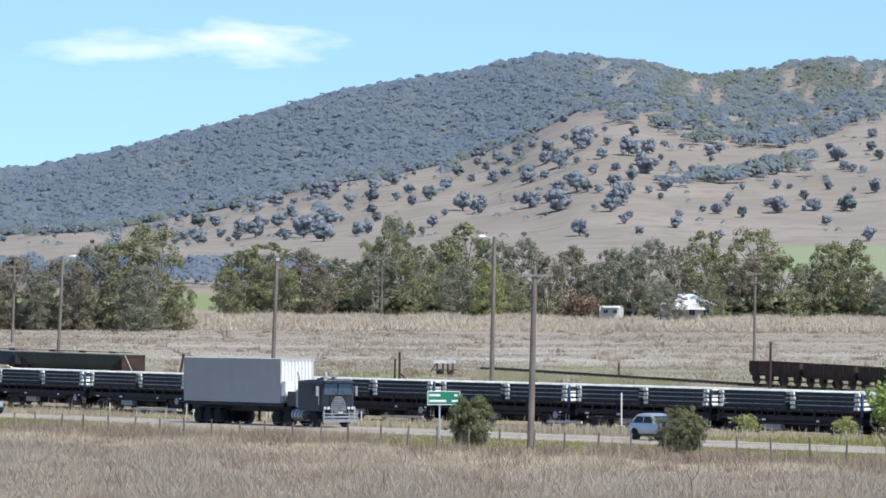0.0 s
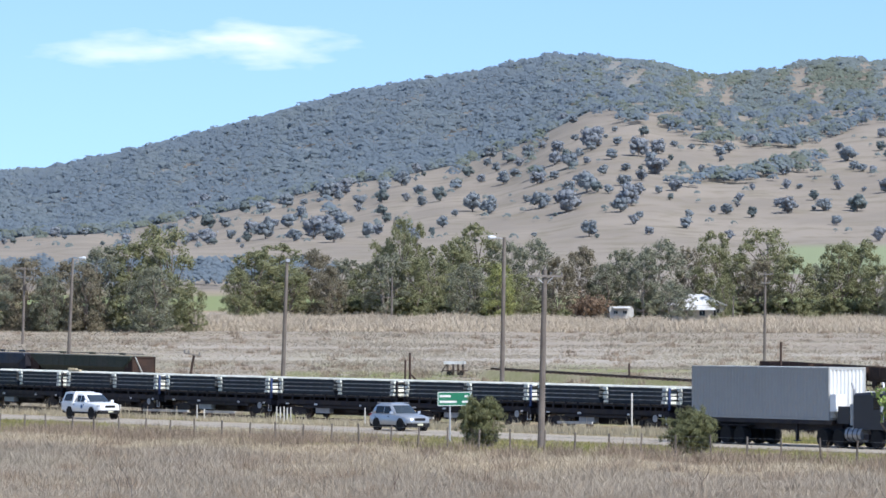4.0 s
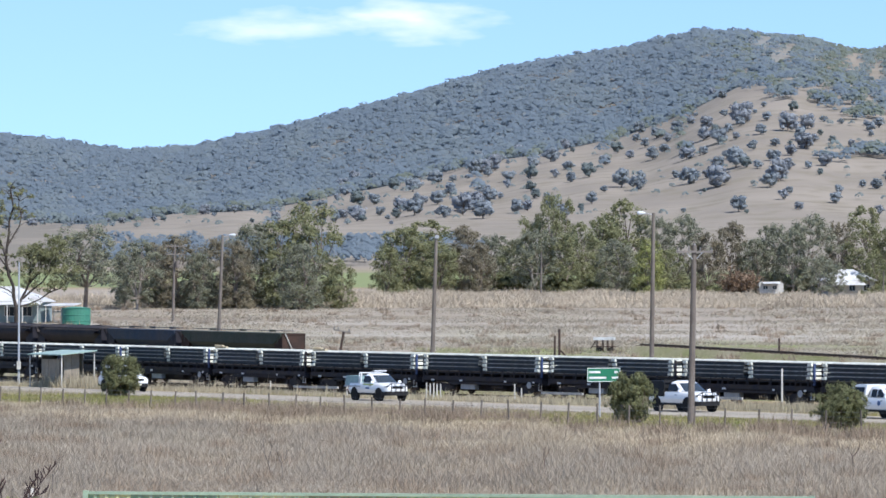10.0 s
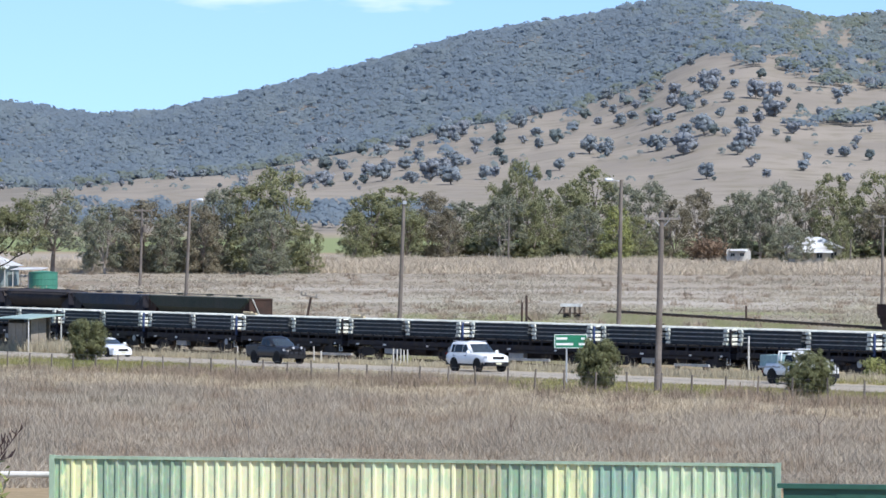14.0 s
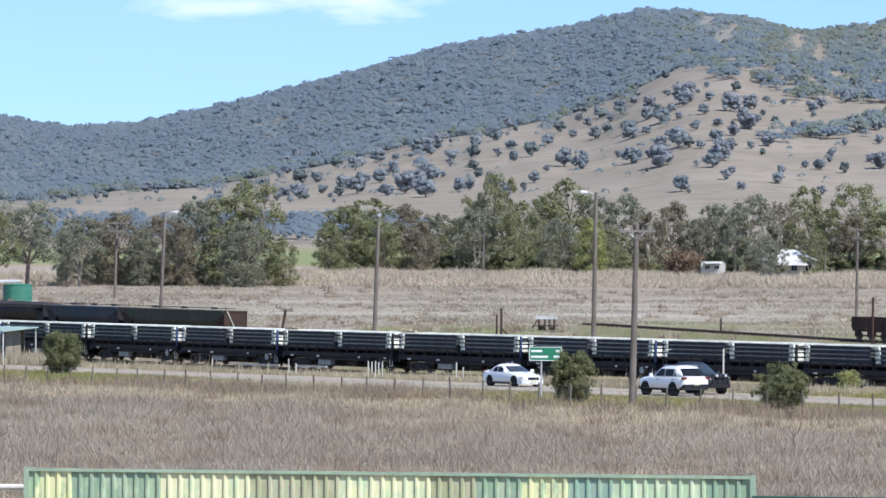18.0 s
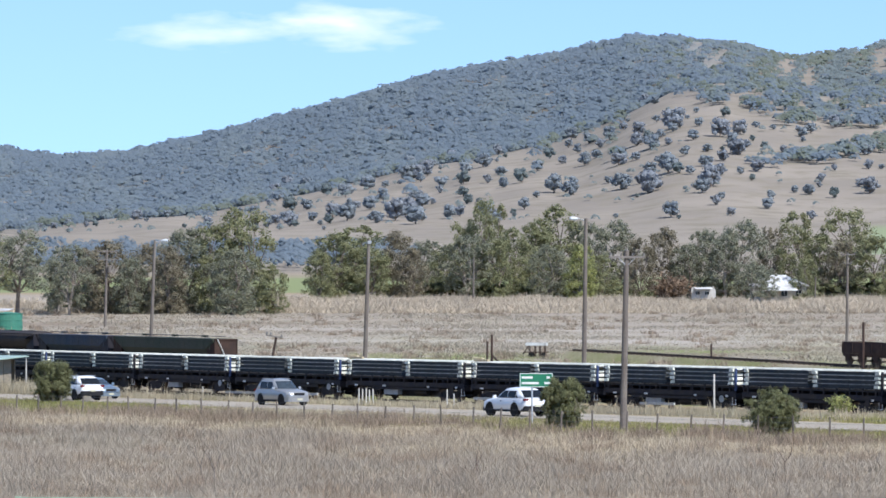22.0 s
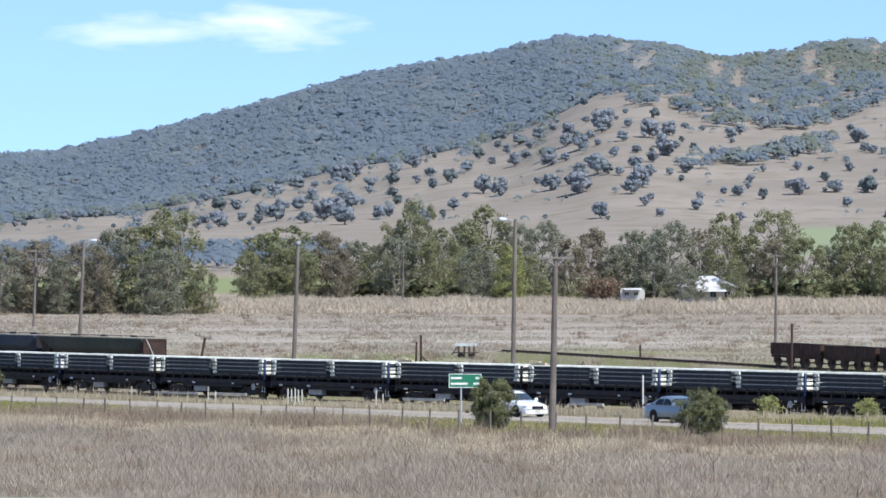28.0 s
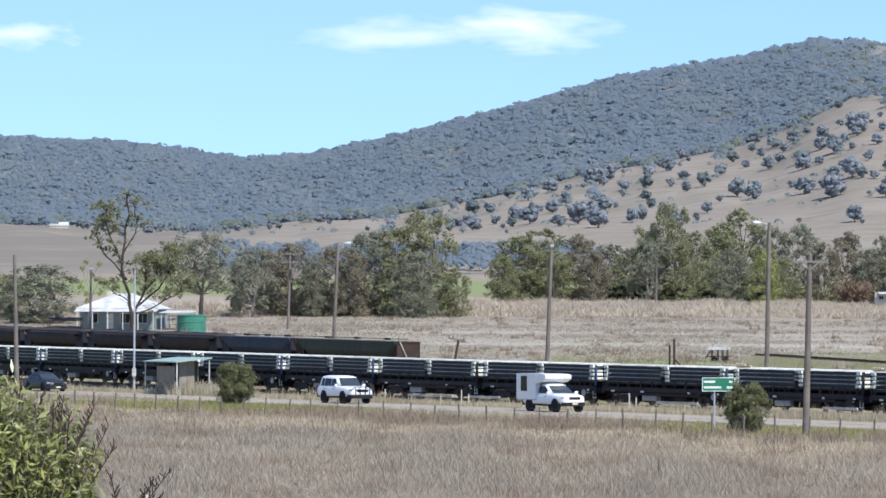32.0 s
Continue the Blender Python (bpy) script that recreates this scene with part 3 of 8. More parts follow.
def car(name, label, category, paint, L=4.6, W=1.8, H=1.7, sill=0.28, waist=0.98, nose=0.88, tail=None, scr=(0.85, 0.2), back=(-2.15, -1.75), r=0.34, axles=(1.38, -1.3), trim=None, rails=False, bar=False, pillars=(-0.55, -1.5), box_back=True, roof_w=0.78, rim=ALLOY):
    """A road car: body shell, glasshouse, roof, pillars, wheels, lamps, mirrors."""
    v = thing(name, label, category)
    f, b, hw = L / 2, -L / 2, W / 2
    tail = waist if tail is None else tail
    st = [(b, hw * 0.80, sill + 0.2, tail - 0.16, tail - 0.1), (b + 0.1, hw * 0.93, sill + 0.06, tail - 0.05, tail), (b + 0.45, hw, sill, waist - 0.01, tail + 0.03), (back[0] + 0.5, hw, sill, waist, waist + 0.02), (0, hw, sill - 0.02, waist, waist + 0.02), (scr[0], hw, sill - 0.02, waist - 0.02, waist + 0.03),
          (f - 0.75, hw * 0.985, sill, nose - 0.06, nose + 0.02), (f - 0.3, hw * 0.93, sill, nose - 0.12, nose - 0.04), (f - 0.08, hw * 0.82, sill + 0.04, nose - 0.2, nose - 0.13), (f, hw * 0.7, sill + 0.16, nose - 0.34, nose - 0.3)]
    part("body", Shape().loft(shell(st)), paint, v, smooth=True)
    rw, H = hw * roof_w, H - 0.05

    def ring(x0, x1, w, z, k=1.0):
        half_ring = [(x1, 0.0), (x1 - 0.02 * k, w * 0.55), (x1 - 0.12 * k, w * 0.88), (x1 - 0.36 * k, w), ((x0 + x1) / 2, w * 1.015), (x0 + 0.26 * k, w), (x0 + 0.09 * k, w * 0.88), (x0 + 0.015 * k, w * 0.55), (x0, 0.0)]
        return [(x, -y, z) for x, y in half_ring] + [(x, y, z) for x, y in half_ring[-2:0:-1]]

    def at(f, p, q):
        return p + (q - p) * f

    top = Shape().loft([ring(back[0], scr[0], hw * 0.93, waist), ring(at(0.5, *back) - 0.015, at(0.5, *scr) + 0.015, at(0.5, hw * 0.93, rw) * 1.012, at(0.5, waist, H - 0.06)), ring(back[1], scr[1], rw, H - 0.06), ring(back[1] + 0.14, scr[1] - 0.18, rw * 0.86, H + 0.0), ring(back[1] + 0.45, scr[1] - 0.5, rw * 0.5, H + 0.045, 0.6)])
    part("cabin", top, paint, v, "painted roof and pillars", smooth=True)
    lo, hi = 0.05, 0.84

    def side_glass(sgn, front, rear):
        rows = []
        for f in (lo, (lo + hi) / 2, hi):
            x1, x0 = front(f), rear(f)
            y = at(f, hw * 0.93, rw) * (1.015 + 0.012 * (0.25 - (f - 0.5) ** 2) * 4) + 0.006
            z = at(f, waist, H - 0.06)
            rows.append([(x0, sgn * (y - 0.03), z), (x1, sgn * (y - 0.03), z), (x1, sgn * y, z), (x0, sgn * y, z)])
        if rows[0][1][0] - rows[0][0][0] > 0.12:
            part("side_window", Shape().loft(rows), GLASS, v, "dark tinted side window")

    def end_glass(pair, way, f0, f1, name):
        rows = []
        for f in (f0, (f0 + f1) / 2, f1):
            e, w, z = at(f, *pair), at(f, hw * 0.93, rw), at(f, waist, H - 0.06)
            e += way * (0.05 + 0.03 * (1 - abs(2 * f - 1)))
            bow = 0.115 if way > 0 else 0.075
            cols = [(e - way * bow, -w * 0.86), (e - way * 0.02, -w * 0.55), (e, 0.0), (e - way * 0.02, w * 0.55), (e - way * bow, w * 0.86)]
            rows.append([(x, y, z) for x, y in cols] + [(x - way * 0.05, y, z) for x, y in cols[::-1]])
        part(name, Shape().loft(rows), SCREEN if way > 0 else GLASS, v, "dark tinted glass")

    end_glass(scr, 1, 0.06, 0.92, "windscreen")
    end_glass(back, -1, 0.12 if box_back else 0.08, 0.9, "rear_window")
    for sgn in (-1, 1):
        side_glass(sgn, lambda f: at(f, scr[0] - 0.40, scr[1] - 0.30), lambda f: pillars[0] + 0.035)
        side_glass(sgn, lambda f: pillars[0] - 0.035, lambda f: min(pillars[0] - 0.05, max(pillars[1] + 0.04, at(f, back[0] + 0.42, back[1] + 0.34))))
        if box_back:
            side_glass(sgn, lambda f: pillars[1] - 0.04, lambda f: min(pillars[1] - 0.06, at(f, back[0] + 0.62, back[1] + 0.36)))
        part("mirror", Shape().box((scr[0] - 0.28, sgn * (hw + 0.1), waist + 0.08), (0.12, 0.22, 0.16), taper=0.8), paint, v)
        part("headlamp", Shape().box((f - 0.27, sgn * hw * 0.71, nose - 0.19), (0.26, 0.34, 0.13), rz=-sgn * 30), LAMP_CLEAR, v, "clear headlamp")
        part("tail_lamp", Shape().box((b + 0.1, sgn * hw * 0.80, tail - 0.08), (0.16, 0.30, 0.13)), LAMP_RED, v, "red tail lamp")
        part("sill_trim", Shape().box(((axles[0] + axles[1]) / 2, sgn * hw * 0.965, sill + 0.02), (abs(axles[0] - axles[1]) - 0.6, 0.08, 0.12)), trim or TRIM_BLACK, v)
        for k, xx in enumerate((scr[0] - 0.42, pillars[0] - 0.5)):
            part("door_handle", Shape().box((xx - 0.38, sgn * hw * 1.0, waist - 0.16), (0.18, 0.03, 0.035)), TRIM_BLACK if trim else paint, v)
        for ax in axles:
            part("wheel_arch", Shape().bar((ax, sgn * (hw - 0.2), r + 0.03), (ax, sgn * (hw + 0.008), r + 0.03), r + (0.06 if trim else 0.04), n=18), TRIM_BLACK, v)
            road_wheel(v, ax, sgn * (hw - 0.085), r, rim=rim)
    part("grille", Shape().box((f - 0.02, 0, nose - 0.24), (0.08, W * 0.42, 0.16)), TRIM_BLACK, v)
    part("front_bumper", Shape().loft([[(x, -hw * k, sill - 0.04), (x, hw * k, sill - 0.04), (x, hw * k, sill + 0.2), (x, -hw * k, sill + 0.2)] for x, k in ((f - 0.5, 0.96), (f - 0.1, 0.86), (f + 0.03, 0.66))]), trim or paint, v)
    part("rear_bumper", Shape().loft([[(x, -hw * k, sill - 0.02), (x, hw * k, sill - 0.02), (x, hw * k, sill + (0.3 if trim else 0.2)), (x, -hw * k, sill + (0.3 if trim else 0.2))] for x, k in ((b + 0.4, 0.97), (b + 0.08, 0.92), (b - 0.03, 0.75))]), trim or paint, v)
    part("front_plate", Shape().box((f + 0.05, 0, sill + 0.12), (0.02, 0.38, 0.12)), PLATE, v)
    part("rear_plate", Shape().box((b - 0.04, 0, sill + 0.32), (0.02, 0.38, 0.12)), PLATE, v)
    if rails:
        for sgn in (-1, 1):
            part("roof_rail", Shape().bar((back[1] + 0.15, sgn * rw * 0.85, H + 0.05), (scr[1] - 0.2, sgn * rw * 0.85, H + 0.05), 0.025, n=6), ALLOY, v)
    if bar:
        bull_bar(v, f, nose, hw, TRIM_BLACK if bar == "dark" else CHROME)
    VEHICLES[name] = v
    return v


def bull_bar(v, f, nose, hw, mat):
    s = Shape()
    s.loft([[(f - a, -hw * k, 0.36), (f - a, hw * k, 0.36), (f - a, hw * k, 0.62), (f - a, -hw * k, 0.62)] for a, k in ((0.45, 1.0), (0.1, 0.88), (-0.08, 0.66))])
    bb = part("bull_bar", s, mat, v)
    for z in (nose - 0.18, nose + 0.02):
        part("bar_tube", Shape().bar((f + 0.06, -hw * 0.55, z), (f + 0.06, hw * 0.55, z), 0.02, n=7), mat, bb)
    for y in (-hw * 0.55, -hw * 0.2, hw * 0.2, hw * 0.55):
        part("bar_post", Shape().bar((f + 0.06, y, 0.5), (f + 0.06, y, nose + 0.03), 0.028, n=7), mat, bb)
    for sgn in (-1, 1):
        part("bar_tube", Shape().bar((f + 0.06, sgn * hw * 0.55, nose + 0.02), (f - 0.1, sgn * hw * 0.9, nose - 0.2), 0.03, n=7), mat, bb)
    for y in (-0.3, 0.3):
        part("driving_lamp", Shape().bar((f + 0.1, y, nose - 0.06), (f + 0.18, y, nose - 0.06), 0.075, n=12), LAMP_CLEAR, v)


def ute(name, label, paint, back_kind, bar="dark", double=False):
    """A utility truck: cab in front, tray, canopy or box behind."""
    cab_back = -0.95 if double else -0.58
    v = car(name, label, "utility truck", paint, L=5.1 if not double else 5.25, W=1.84, H=1.8, sill=0.42, waist=1.14, nose=1.12, scr=(1.3, 0.42), back=(cab_back, cab_back + 0.12), r=0.39, axles=(1.62, -1.5), trim=TRIM_BLACK, bar=bar, pillars=((0.0, -0.66) if double else (-0.44, -0.46)), tail=0.74, rim=WHEEL_STEEL)
    x0 = cab_back - 0.08
    if back_kind == "canopy":
        part("tub_side", Shape().loft([[(x, -0.92, 0.6), (x, 0.92, 0.6), (x, 0.92, 1.12), (x, -0.92, 1.12)] for x in (x0, -2.62)]), paint, v)
        part("canopy", Shape().loft([[(x, -0.9, 1.1), (x, 0.9, 1.1), (x, 0.74, zt), (x, -0.74, zt)] for x, zt in ((x0, 1.83), (-1.9, 1.85), (-2.35, 1.78), (-2.6, 1.3))]), paint, v, smooth=False)
        for sgn in (-1, 1):
            part("canopy_window", Shape().loft([[(x, sgn * 0.895, 1.22), (x, sgn * 0.91, 1.24), (x2, sgn * 0.80, 1.68), (x2, sgn * 0.785, 1.7)] for x, x2 in ((x0 - 0.15, x0 - 0.12), (-2.3, -2.1))]), GLASS, v)
        for sgn in (-1, 1):
            part("door_decal", Shape().bar((0.25, sgn * 0.905, 0.85), (0.25, sgn * 0.928, 0.85), 0.14, n=12), DECAL_BLUE, v)
    elif back_kind == "tub":
        part("tub_side", Shape().loft([[(x, -w, 0.6), (x, w, 0.6), (x, w, 1.14), (x, w * 0.96, 1.18), (x, -w * 0.96, 1.18), (x, -w, 1.14)] for x, w in ((x0, 0.92), (-2.4, 0.92), (-2.62, 0.88))]), paint, v)
        part("tonneau_cover", Shape().box((-1.8, 0, 1.19), (1.5, 1.6, 0.05)), TRIM_BLACK, v)
    elif back_kind == "tray":
        part("tray", Shape().box((-1.75, 0, 0.92), (2.1, 1.9, 0.12)), TRIM_BLACK, v)
        for sgn in (-1, 1):
            part("drop_side", Shape().box((-1.75, sgn * 0.95, 1.1), (2.1, 0.05, 0.32)), TRIM_BLACK, v)
        part("tail_board", Shape().box((-2.8, 0, 1.1), (0.05, 1.9, 0.32)), TRIM_BLACK, v)
        hb = Shape()
        for z in (1.1, 1.45, 1.8):
            hb.box((-0.72, 0, z), (0.06, 1.8, 0.06))
        for y in (-0.9, -0.3, 0.3, 0.9):
            hb.box((-0.72, y, 1.4), (0.06, 0.06, 0.95))
        part("head_board", hb, TRIM_BLACK, v)
        part("load", Shape().box((-1.78, 0.0, 1.38), (1.9, 1.6, 0.76), taper=0.92), TRIM_BLACK, v, "dark covered load on the tray")
    elif back_kind == "service":
        part("tray", Shape().box((-1.75, 0, 0.92), (2.1, 1.86, 0.1)), ALLOY, v)
        part("toolbox", Shape().box((-1.95, 0, 1.28), (1.6, 1.7, 0.62), taper=0.97), CANVAS_TEAL, v, "pale teal toolbox")
        rb = Shape()
        for x in (-0.76, -1.02):
            for y in (-0.85, 0.85):
                rb.bar((x, y, 0.95), (x, y * 0.92, 1.78), 0.04, n=6)
            rb.bar((x, -0.78, 1.78), (x, 0.78, 1.78), 0.04, n=6)
        part("roll_bar", rb, PAINT_WHITE, v)
        for sgn in (-1, 1):
            part("door_stripe", Shape().box((0.3, sgn * 0.925, 1.06), (1.3, 0.02, 0.07)), DECAL_LIME, v)
            part("door_decal", Shape().box((0.2, sgn * 0.925, 0.82), (0.45, 0.02, 0.1)), DECAL_BLUE, v)
        part("beacon_bar", Shape().box((0.2, 0, 1.92), (0.25, 0.9, 0.1)), LAMP_CLEAR, v)
    elif back_kind == "box":
        part("box_body", Shape().box((-1.82, 0, 1.58), (2.36, 1.96, 1.62)), PAINT_WHITE, v, "plain white box body")
        part("box_nose", Shape().loft([[(x, -0.95, z0), (x, 0.95, z0), (x, 0.95, z1), (x, -0.95, z1)] for x, z0, z1 in ((-0.64, 1.75, 2.4), (0.2, 1.9, 2.38), (0.55, 2.1, 2.3))]), PAINT_WHITE, v)
        part("side_vent", Shape().box((-2.05, -0.985, 1.75), (0.72, 0.04, 0.95)), GLASS, v, "dark side window")
        part("box_rail", Shape().box((-1.82, 0, 0.75), (2.36, 1.98, 0.06)), ALLOY, v)
    return v


car("silver_hatch", "silver small hatchback on the road", "car", PAINT_SILVER, L=4.1, W=1.7, H=1.5, waist=0.95, nose=0.86, scr=(1.0, 0.2), back=(-1.95, -1.5), r=0.31, axles=(1.25, -1.25))
car("silver_suv", "silver compact four-wheel drive with dark lower trim", "car", PAINT_SILVER, L=4.5, W=1.78, H=1.68, waist=1.02, nose=0.95, r=0.35, trim=TRIM_BLACK, rails=True)
ute("canopy_ute", "white double-cab utility with a matching canopy", PAINT_WHITE, "canopy", False, True)
ute("tray_ute", "white single-cab utility with a dark loaded tray", PAINT_WHITE, "tray", "dark")
ute("service_ute", "white service utility with toolbox and roll bar", PAINT_WHITE, "service", "dark")
car("white_four_wheel_drive", "white large four-wheel drive with roof rails", "car", PAINT_WHITE, L=4.8, W=1.88, H=1.85, sill=0.4, waist=1.14, nose=1.1, r=0.39, scr=(0.8, 0.15), back=(-2.3, -2.0), rails=True, trim=TRIM_BLACK, pillars=(-0.4, -1.35))
ute("dark_ute", "black double-cab utility with bull bar and driving lamps", PAINT_BLACK, "tub", "dark", True)
car("white_coupe", "white low sporty sedan", "car", PAINT_WHITE, L=4.5, W=1.74, H=1.36, sill=0.2, waist=0.86, nose=0.74, tail=0.93, scr=(0.85, 0.0), back=(-1.75, -1.0), r=0.31, box_back=False, pillars=(-0.5, -1.0))
car("silver_wagon", "silver tall four-wheel drive wagon", "car", PAINT_STONE, L=4.55, W=1.78, H=1.72, waist=1.04, nose=0.98, r=0.35, rails=True, back=(-2.2, -1.7))
car("blue_sedan", "blue-grey metallic family sedan", "car", PAINT_BLUE, L=4.75, W=1.8, H=1.47, sill=0.22, waist=0.95, nose=0.85, tail=1.0, scr=(1.0, 0.15), back=(-1.95, -1.15), r=0.325, box_back=False, pillars=(-0.45, -1.2))
car("white_estate", "white estate car with a long roof", "car", PAINT_WHITE, L=4.95, W=1.82, H=1.5, sill=0.22, waist=0.93, nose=0.8, scr=(1.1, 0.3), back=(-2.4, -2.05), r=0.325, axles=(1.5, -1.4), pillars=(-0.35, -1.45), rails=True)
ute("box_ute", "white utility with a tall white box body", PAINT_WHITE, "box", False)
car("white_cruiser", "white large four-wheel drive with dark bull bar", "car", PAINT_WHITE, L=4.95, W=1.95, H=1.9, sill=0.42, waist=1.16, nose=1.12, r=0.4, scr=(0.95, 0.4), back=(-2.35, -2.1), bar="dark", pillars=(-0.35, -1.35), trim=TRIM_BLACK)
car("dark_sedan", "dark blue sedan with headlamps", "car", PAINT_BLACK, L=4.75, W=1.8, H=1.5, sill=0.22, waist=0.95, nose=0.86, tail=1.0, scr=(1.0, 0.15), back=(-1.95, -1.15), box_back=False, pillars=(-0.45, -1.2))
car("white_crossover", "white crossover with black wheel-arch trim", "car", PAINT_WHITE, L=4.6, W=1.85, H=1.69, sill=0.36, waist=1.07, nose=1.02, r=0.36, trim=TRIM_BLACK, pillars=(-0.42, -1.3), back=(-2.2, -1.6), scr=(0.95, 0.2), rails=True)
car("pearl_suv", "pearl-white seven-seat four-wheel drive wagon", "car", PAINT_PEARL, L=4.72, W=1.88, H=1.69, sill=0.32, waist=1.06, nose=0.98, r=0.37, scr=(0.95, 0.15), back=(-2.22, -1.5), pillars=(-0.45, -1.35), roof_w=0.74, trim=TRIM_BLACK)


def semi_trailer():
    """Cab-over prime mover with a skeletal trailer and a forty-foot container; the container's front stands at x = 0."""
    v = thing("semi_trailer", "dark blue semi-trailer truck carrying a pale grey shipping container", "truck")
    c0, c1, z0, z1, hw = -12.19, 0.0, 1.42, 4.2, 1.22
    box = Shape()

    def corrugated(a, b, normal, depth=0.036, pitch=0.278):
        a, b, normal = Vector(a), Vector(b), Vector(normal)
        d = (b - a).normalized()
        n = int((b - a).length / pitch)
        step = (b - a).length / n
        line = []
        for k in range(n):
            for f, o in ((0, 0), (0.25, 0), (0.5, -depth), (0.75, -depth)):
                line.append(a + d * step * (k + f) + normal * o)
        line.append(b)
        up = Vector((0, 0, z1 - z0 - 0.24))
        vs = [p for q in line for p in (q, q + up)]
        return vs, [(2 * i, 2 * i + 2, 2 * i + 3, 2 * i + 1) for i in range(len(line) - 1)]

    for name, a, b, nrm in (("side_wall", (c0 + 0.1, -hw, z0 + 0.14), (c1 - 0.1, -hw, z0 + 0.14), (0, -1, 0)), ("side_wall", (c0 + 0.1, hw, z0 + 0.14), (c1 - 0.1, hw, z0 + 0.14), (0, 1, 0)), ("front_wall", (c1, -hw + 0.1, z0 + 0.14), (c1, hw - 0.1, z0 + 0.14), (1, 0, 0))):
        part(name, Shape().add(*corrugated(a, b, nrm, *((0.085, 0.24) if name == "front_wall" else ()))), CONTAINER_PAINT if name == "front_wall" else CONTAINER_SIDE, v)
    for y in (-0.61, 0.61):
        part("container_door", Shape().box((c0 + 0.03, y, (z0 + z1) / 2), (0.05, 1.18, z1 - z0 - 0.25)), CONTAINER_PAINT, v)
    part("container_roof", Shape().box((c0 / 2, 0, z1 - 0.03), (12.0, 2.36, 0.04)), CONTAINER_PAINT, v)
    fr = Shape()
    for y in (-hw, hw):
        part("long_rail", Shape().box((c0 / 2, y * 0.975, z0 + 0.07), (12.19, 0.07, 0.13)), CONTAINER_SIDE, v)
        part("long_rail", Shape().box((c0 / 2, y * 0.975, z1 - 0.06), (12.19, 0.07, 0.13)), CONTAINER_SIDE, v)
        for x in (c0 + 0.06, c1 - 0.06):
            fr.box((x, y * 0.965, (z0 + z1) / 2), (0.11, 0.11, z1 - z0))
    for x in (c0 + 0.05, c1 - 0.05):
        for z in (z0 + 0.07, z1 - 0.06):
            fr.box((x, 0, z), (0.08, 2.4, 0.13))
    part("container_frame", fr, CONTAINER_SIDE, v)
    ch = Shape()
    for y in (-0.5, 0.5):
        ch.box((-5.9, y, 1.1), (12.4, 0.14, 0.5))
        ch.box((-5.9, y * 2.3, 1.3), (12.2, 0.1, 0.2))
    for x in (-12.0, -9, -6, -3, -0.4):
        ch.box((x, 0, 1.3), (0.2, 2.4, 0.18))
    part("trailer_chassis", ch, WAGON_BLACK, v)
    part("landing_leg", Shape().box((-3.2, -0.85, 0.75), (0.14, 0.14, 0.9)).box((-3.2, -0.85, 0.3), (0.3, 0.3, 0.05)), WAGON_BLACK, v)
    part("landing_leg", Shape().box((-3.2, 0.85, 0.75), (0.14, 0.14, 0.9)).box((-3.2, 0.85, 0.3), (0.3, 0.3, 0.05)), WAGON_BLACK, v)
    for x in (-10.3, -9.05, -7.8):
        for y in (-1.02, 1.02):
            road_wheel(v, x, y, 0.5, 0.5, WHEEL_STEEL)
        part("mudguard", Shape().box((x, 0, 1.03), (1.1, 2.4, 0.04)), WAGON_BLACK, v)
    for x in (-0.55, 0.82):
        for y in (-1.0, 1.0):
            road_wheel(v, x, y, 0.5, 0.5)
    for y in (-1.05, 1.05):
        road_wheel(v, 3.95, y, 0.5, 0.3)
    tc = Shape()
    for y in (-0.42, 0.42):
        tc.box((1.9, y, 0.88), (6.2, 0.12, 0.28))
    part("truck_chassis", tc, WAGON_BLACK, v)
    part("turntable", Shape().box((0.1, 0, 1.12), (1.0, 0.9, 0.16)), WAGON_BLACK, v)
    cab = Shape().loft([[(x, -w, 1.0), (x, w, 1.0), (x, w, zt - 0.12), (x, w * 0.9, zt), (x, -w * 0.9, zt), (x, -w, zt - 0.12)] for x, w, zt in ((2.05, 1.18, 2.88), (3.4, 1.2, 2.95), (4.55, 1.2, 2.95), (4.82, 1.12, 2.82))])
    part("cab", cab, PAINT_NIGHT, v)
    part("windscreen", Shape().loft([[(4.845, -1.02, 2.02), (4.845, 1.02, 2.02), (4.80, 0.98, 2.72), (4.80, -0.98, 2.72)], [(4.87, -1.02, 2.02), (4.87, 1.02, 2.02), (4.83, 0.98, 2.72), (4.83, -0.98, 2.72)]]), SCREEN, v)
    for sgn in (-1, 1):
        part("side_window", Shape().box((4.15, sgn * 1.2, 2.35), (0.85, 0.02, 0.62)), GLASS, v)
        part("fuel_tank", Shape().bar((1.5, sgn * 0.98, 0.74), (2.8, sgn * 0.98, 0.74), 0.38, n=16), CHROME, v, "polished fuel tank")
        part("exhaust_stack", Shape().bar((1.85, sgn * 1.0, 1.0), (1.85, sgn * 1.0, 3.05), 0.07, n=8).bar((1.85, sgn * 1.0, 3.05), (1.7, sgn * 1.02, 3.4), 0.07, n=8), CHROME, v)
        part("air_horn", Shape().bar((3.4, sgn * 0.4, 3.05), (3.9, sgn * 0.4, 3.08), 0.04, 0.09, n=8), CHROME, v)
        part("mirror", Shape().box((4.7, sgn * 1.42, 2.25), (0.1, 0.16, 0.62)).bar((4.6, sgn * 1.2, 2.5), (4.7, sgn * 1.42, 2.5), 0.02, n=5), CHROME, v)
        for xb in (1.75, 2.15, 2.55):
            part("tank_strap", Shape().bar((xb - 0.03, sgn * 0.98, 0.74), (xb + 0.03, sgn * 0.98, 0.74), 0.395, n=16), TRIM_BLACK, v)
        part("cab_step", Shape().box((3.12, sgn * 1.1, 0.62), (0.4, 0.2, 0.3)), WAGON_BLACK, v)
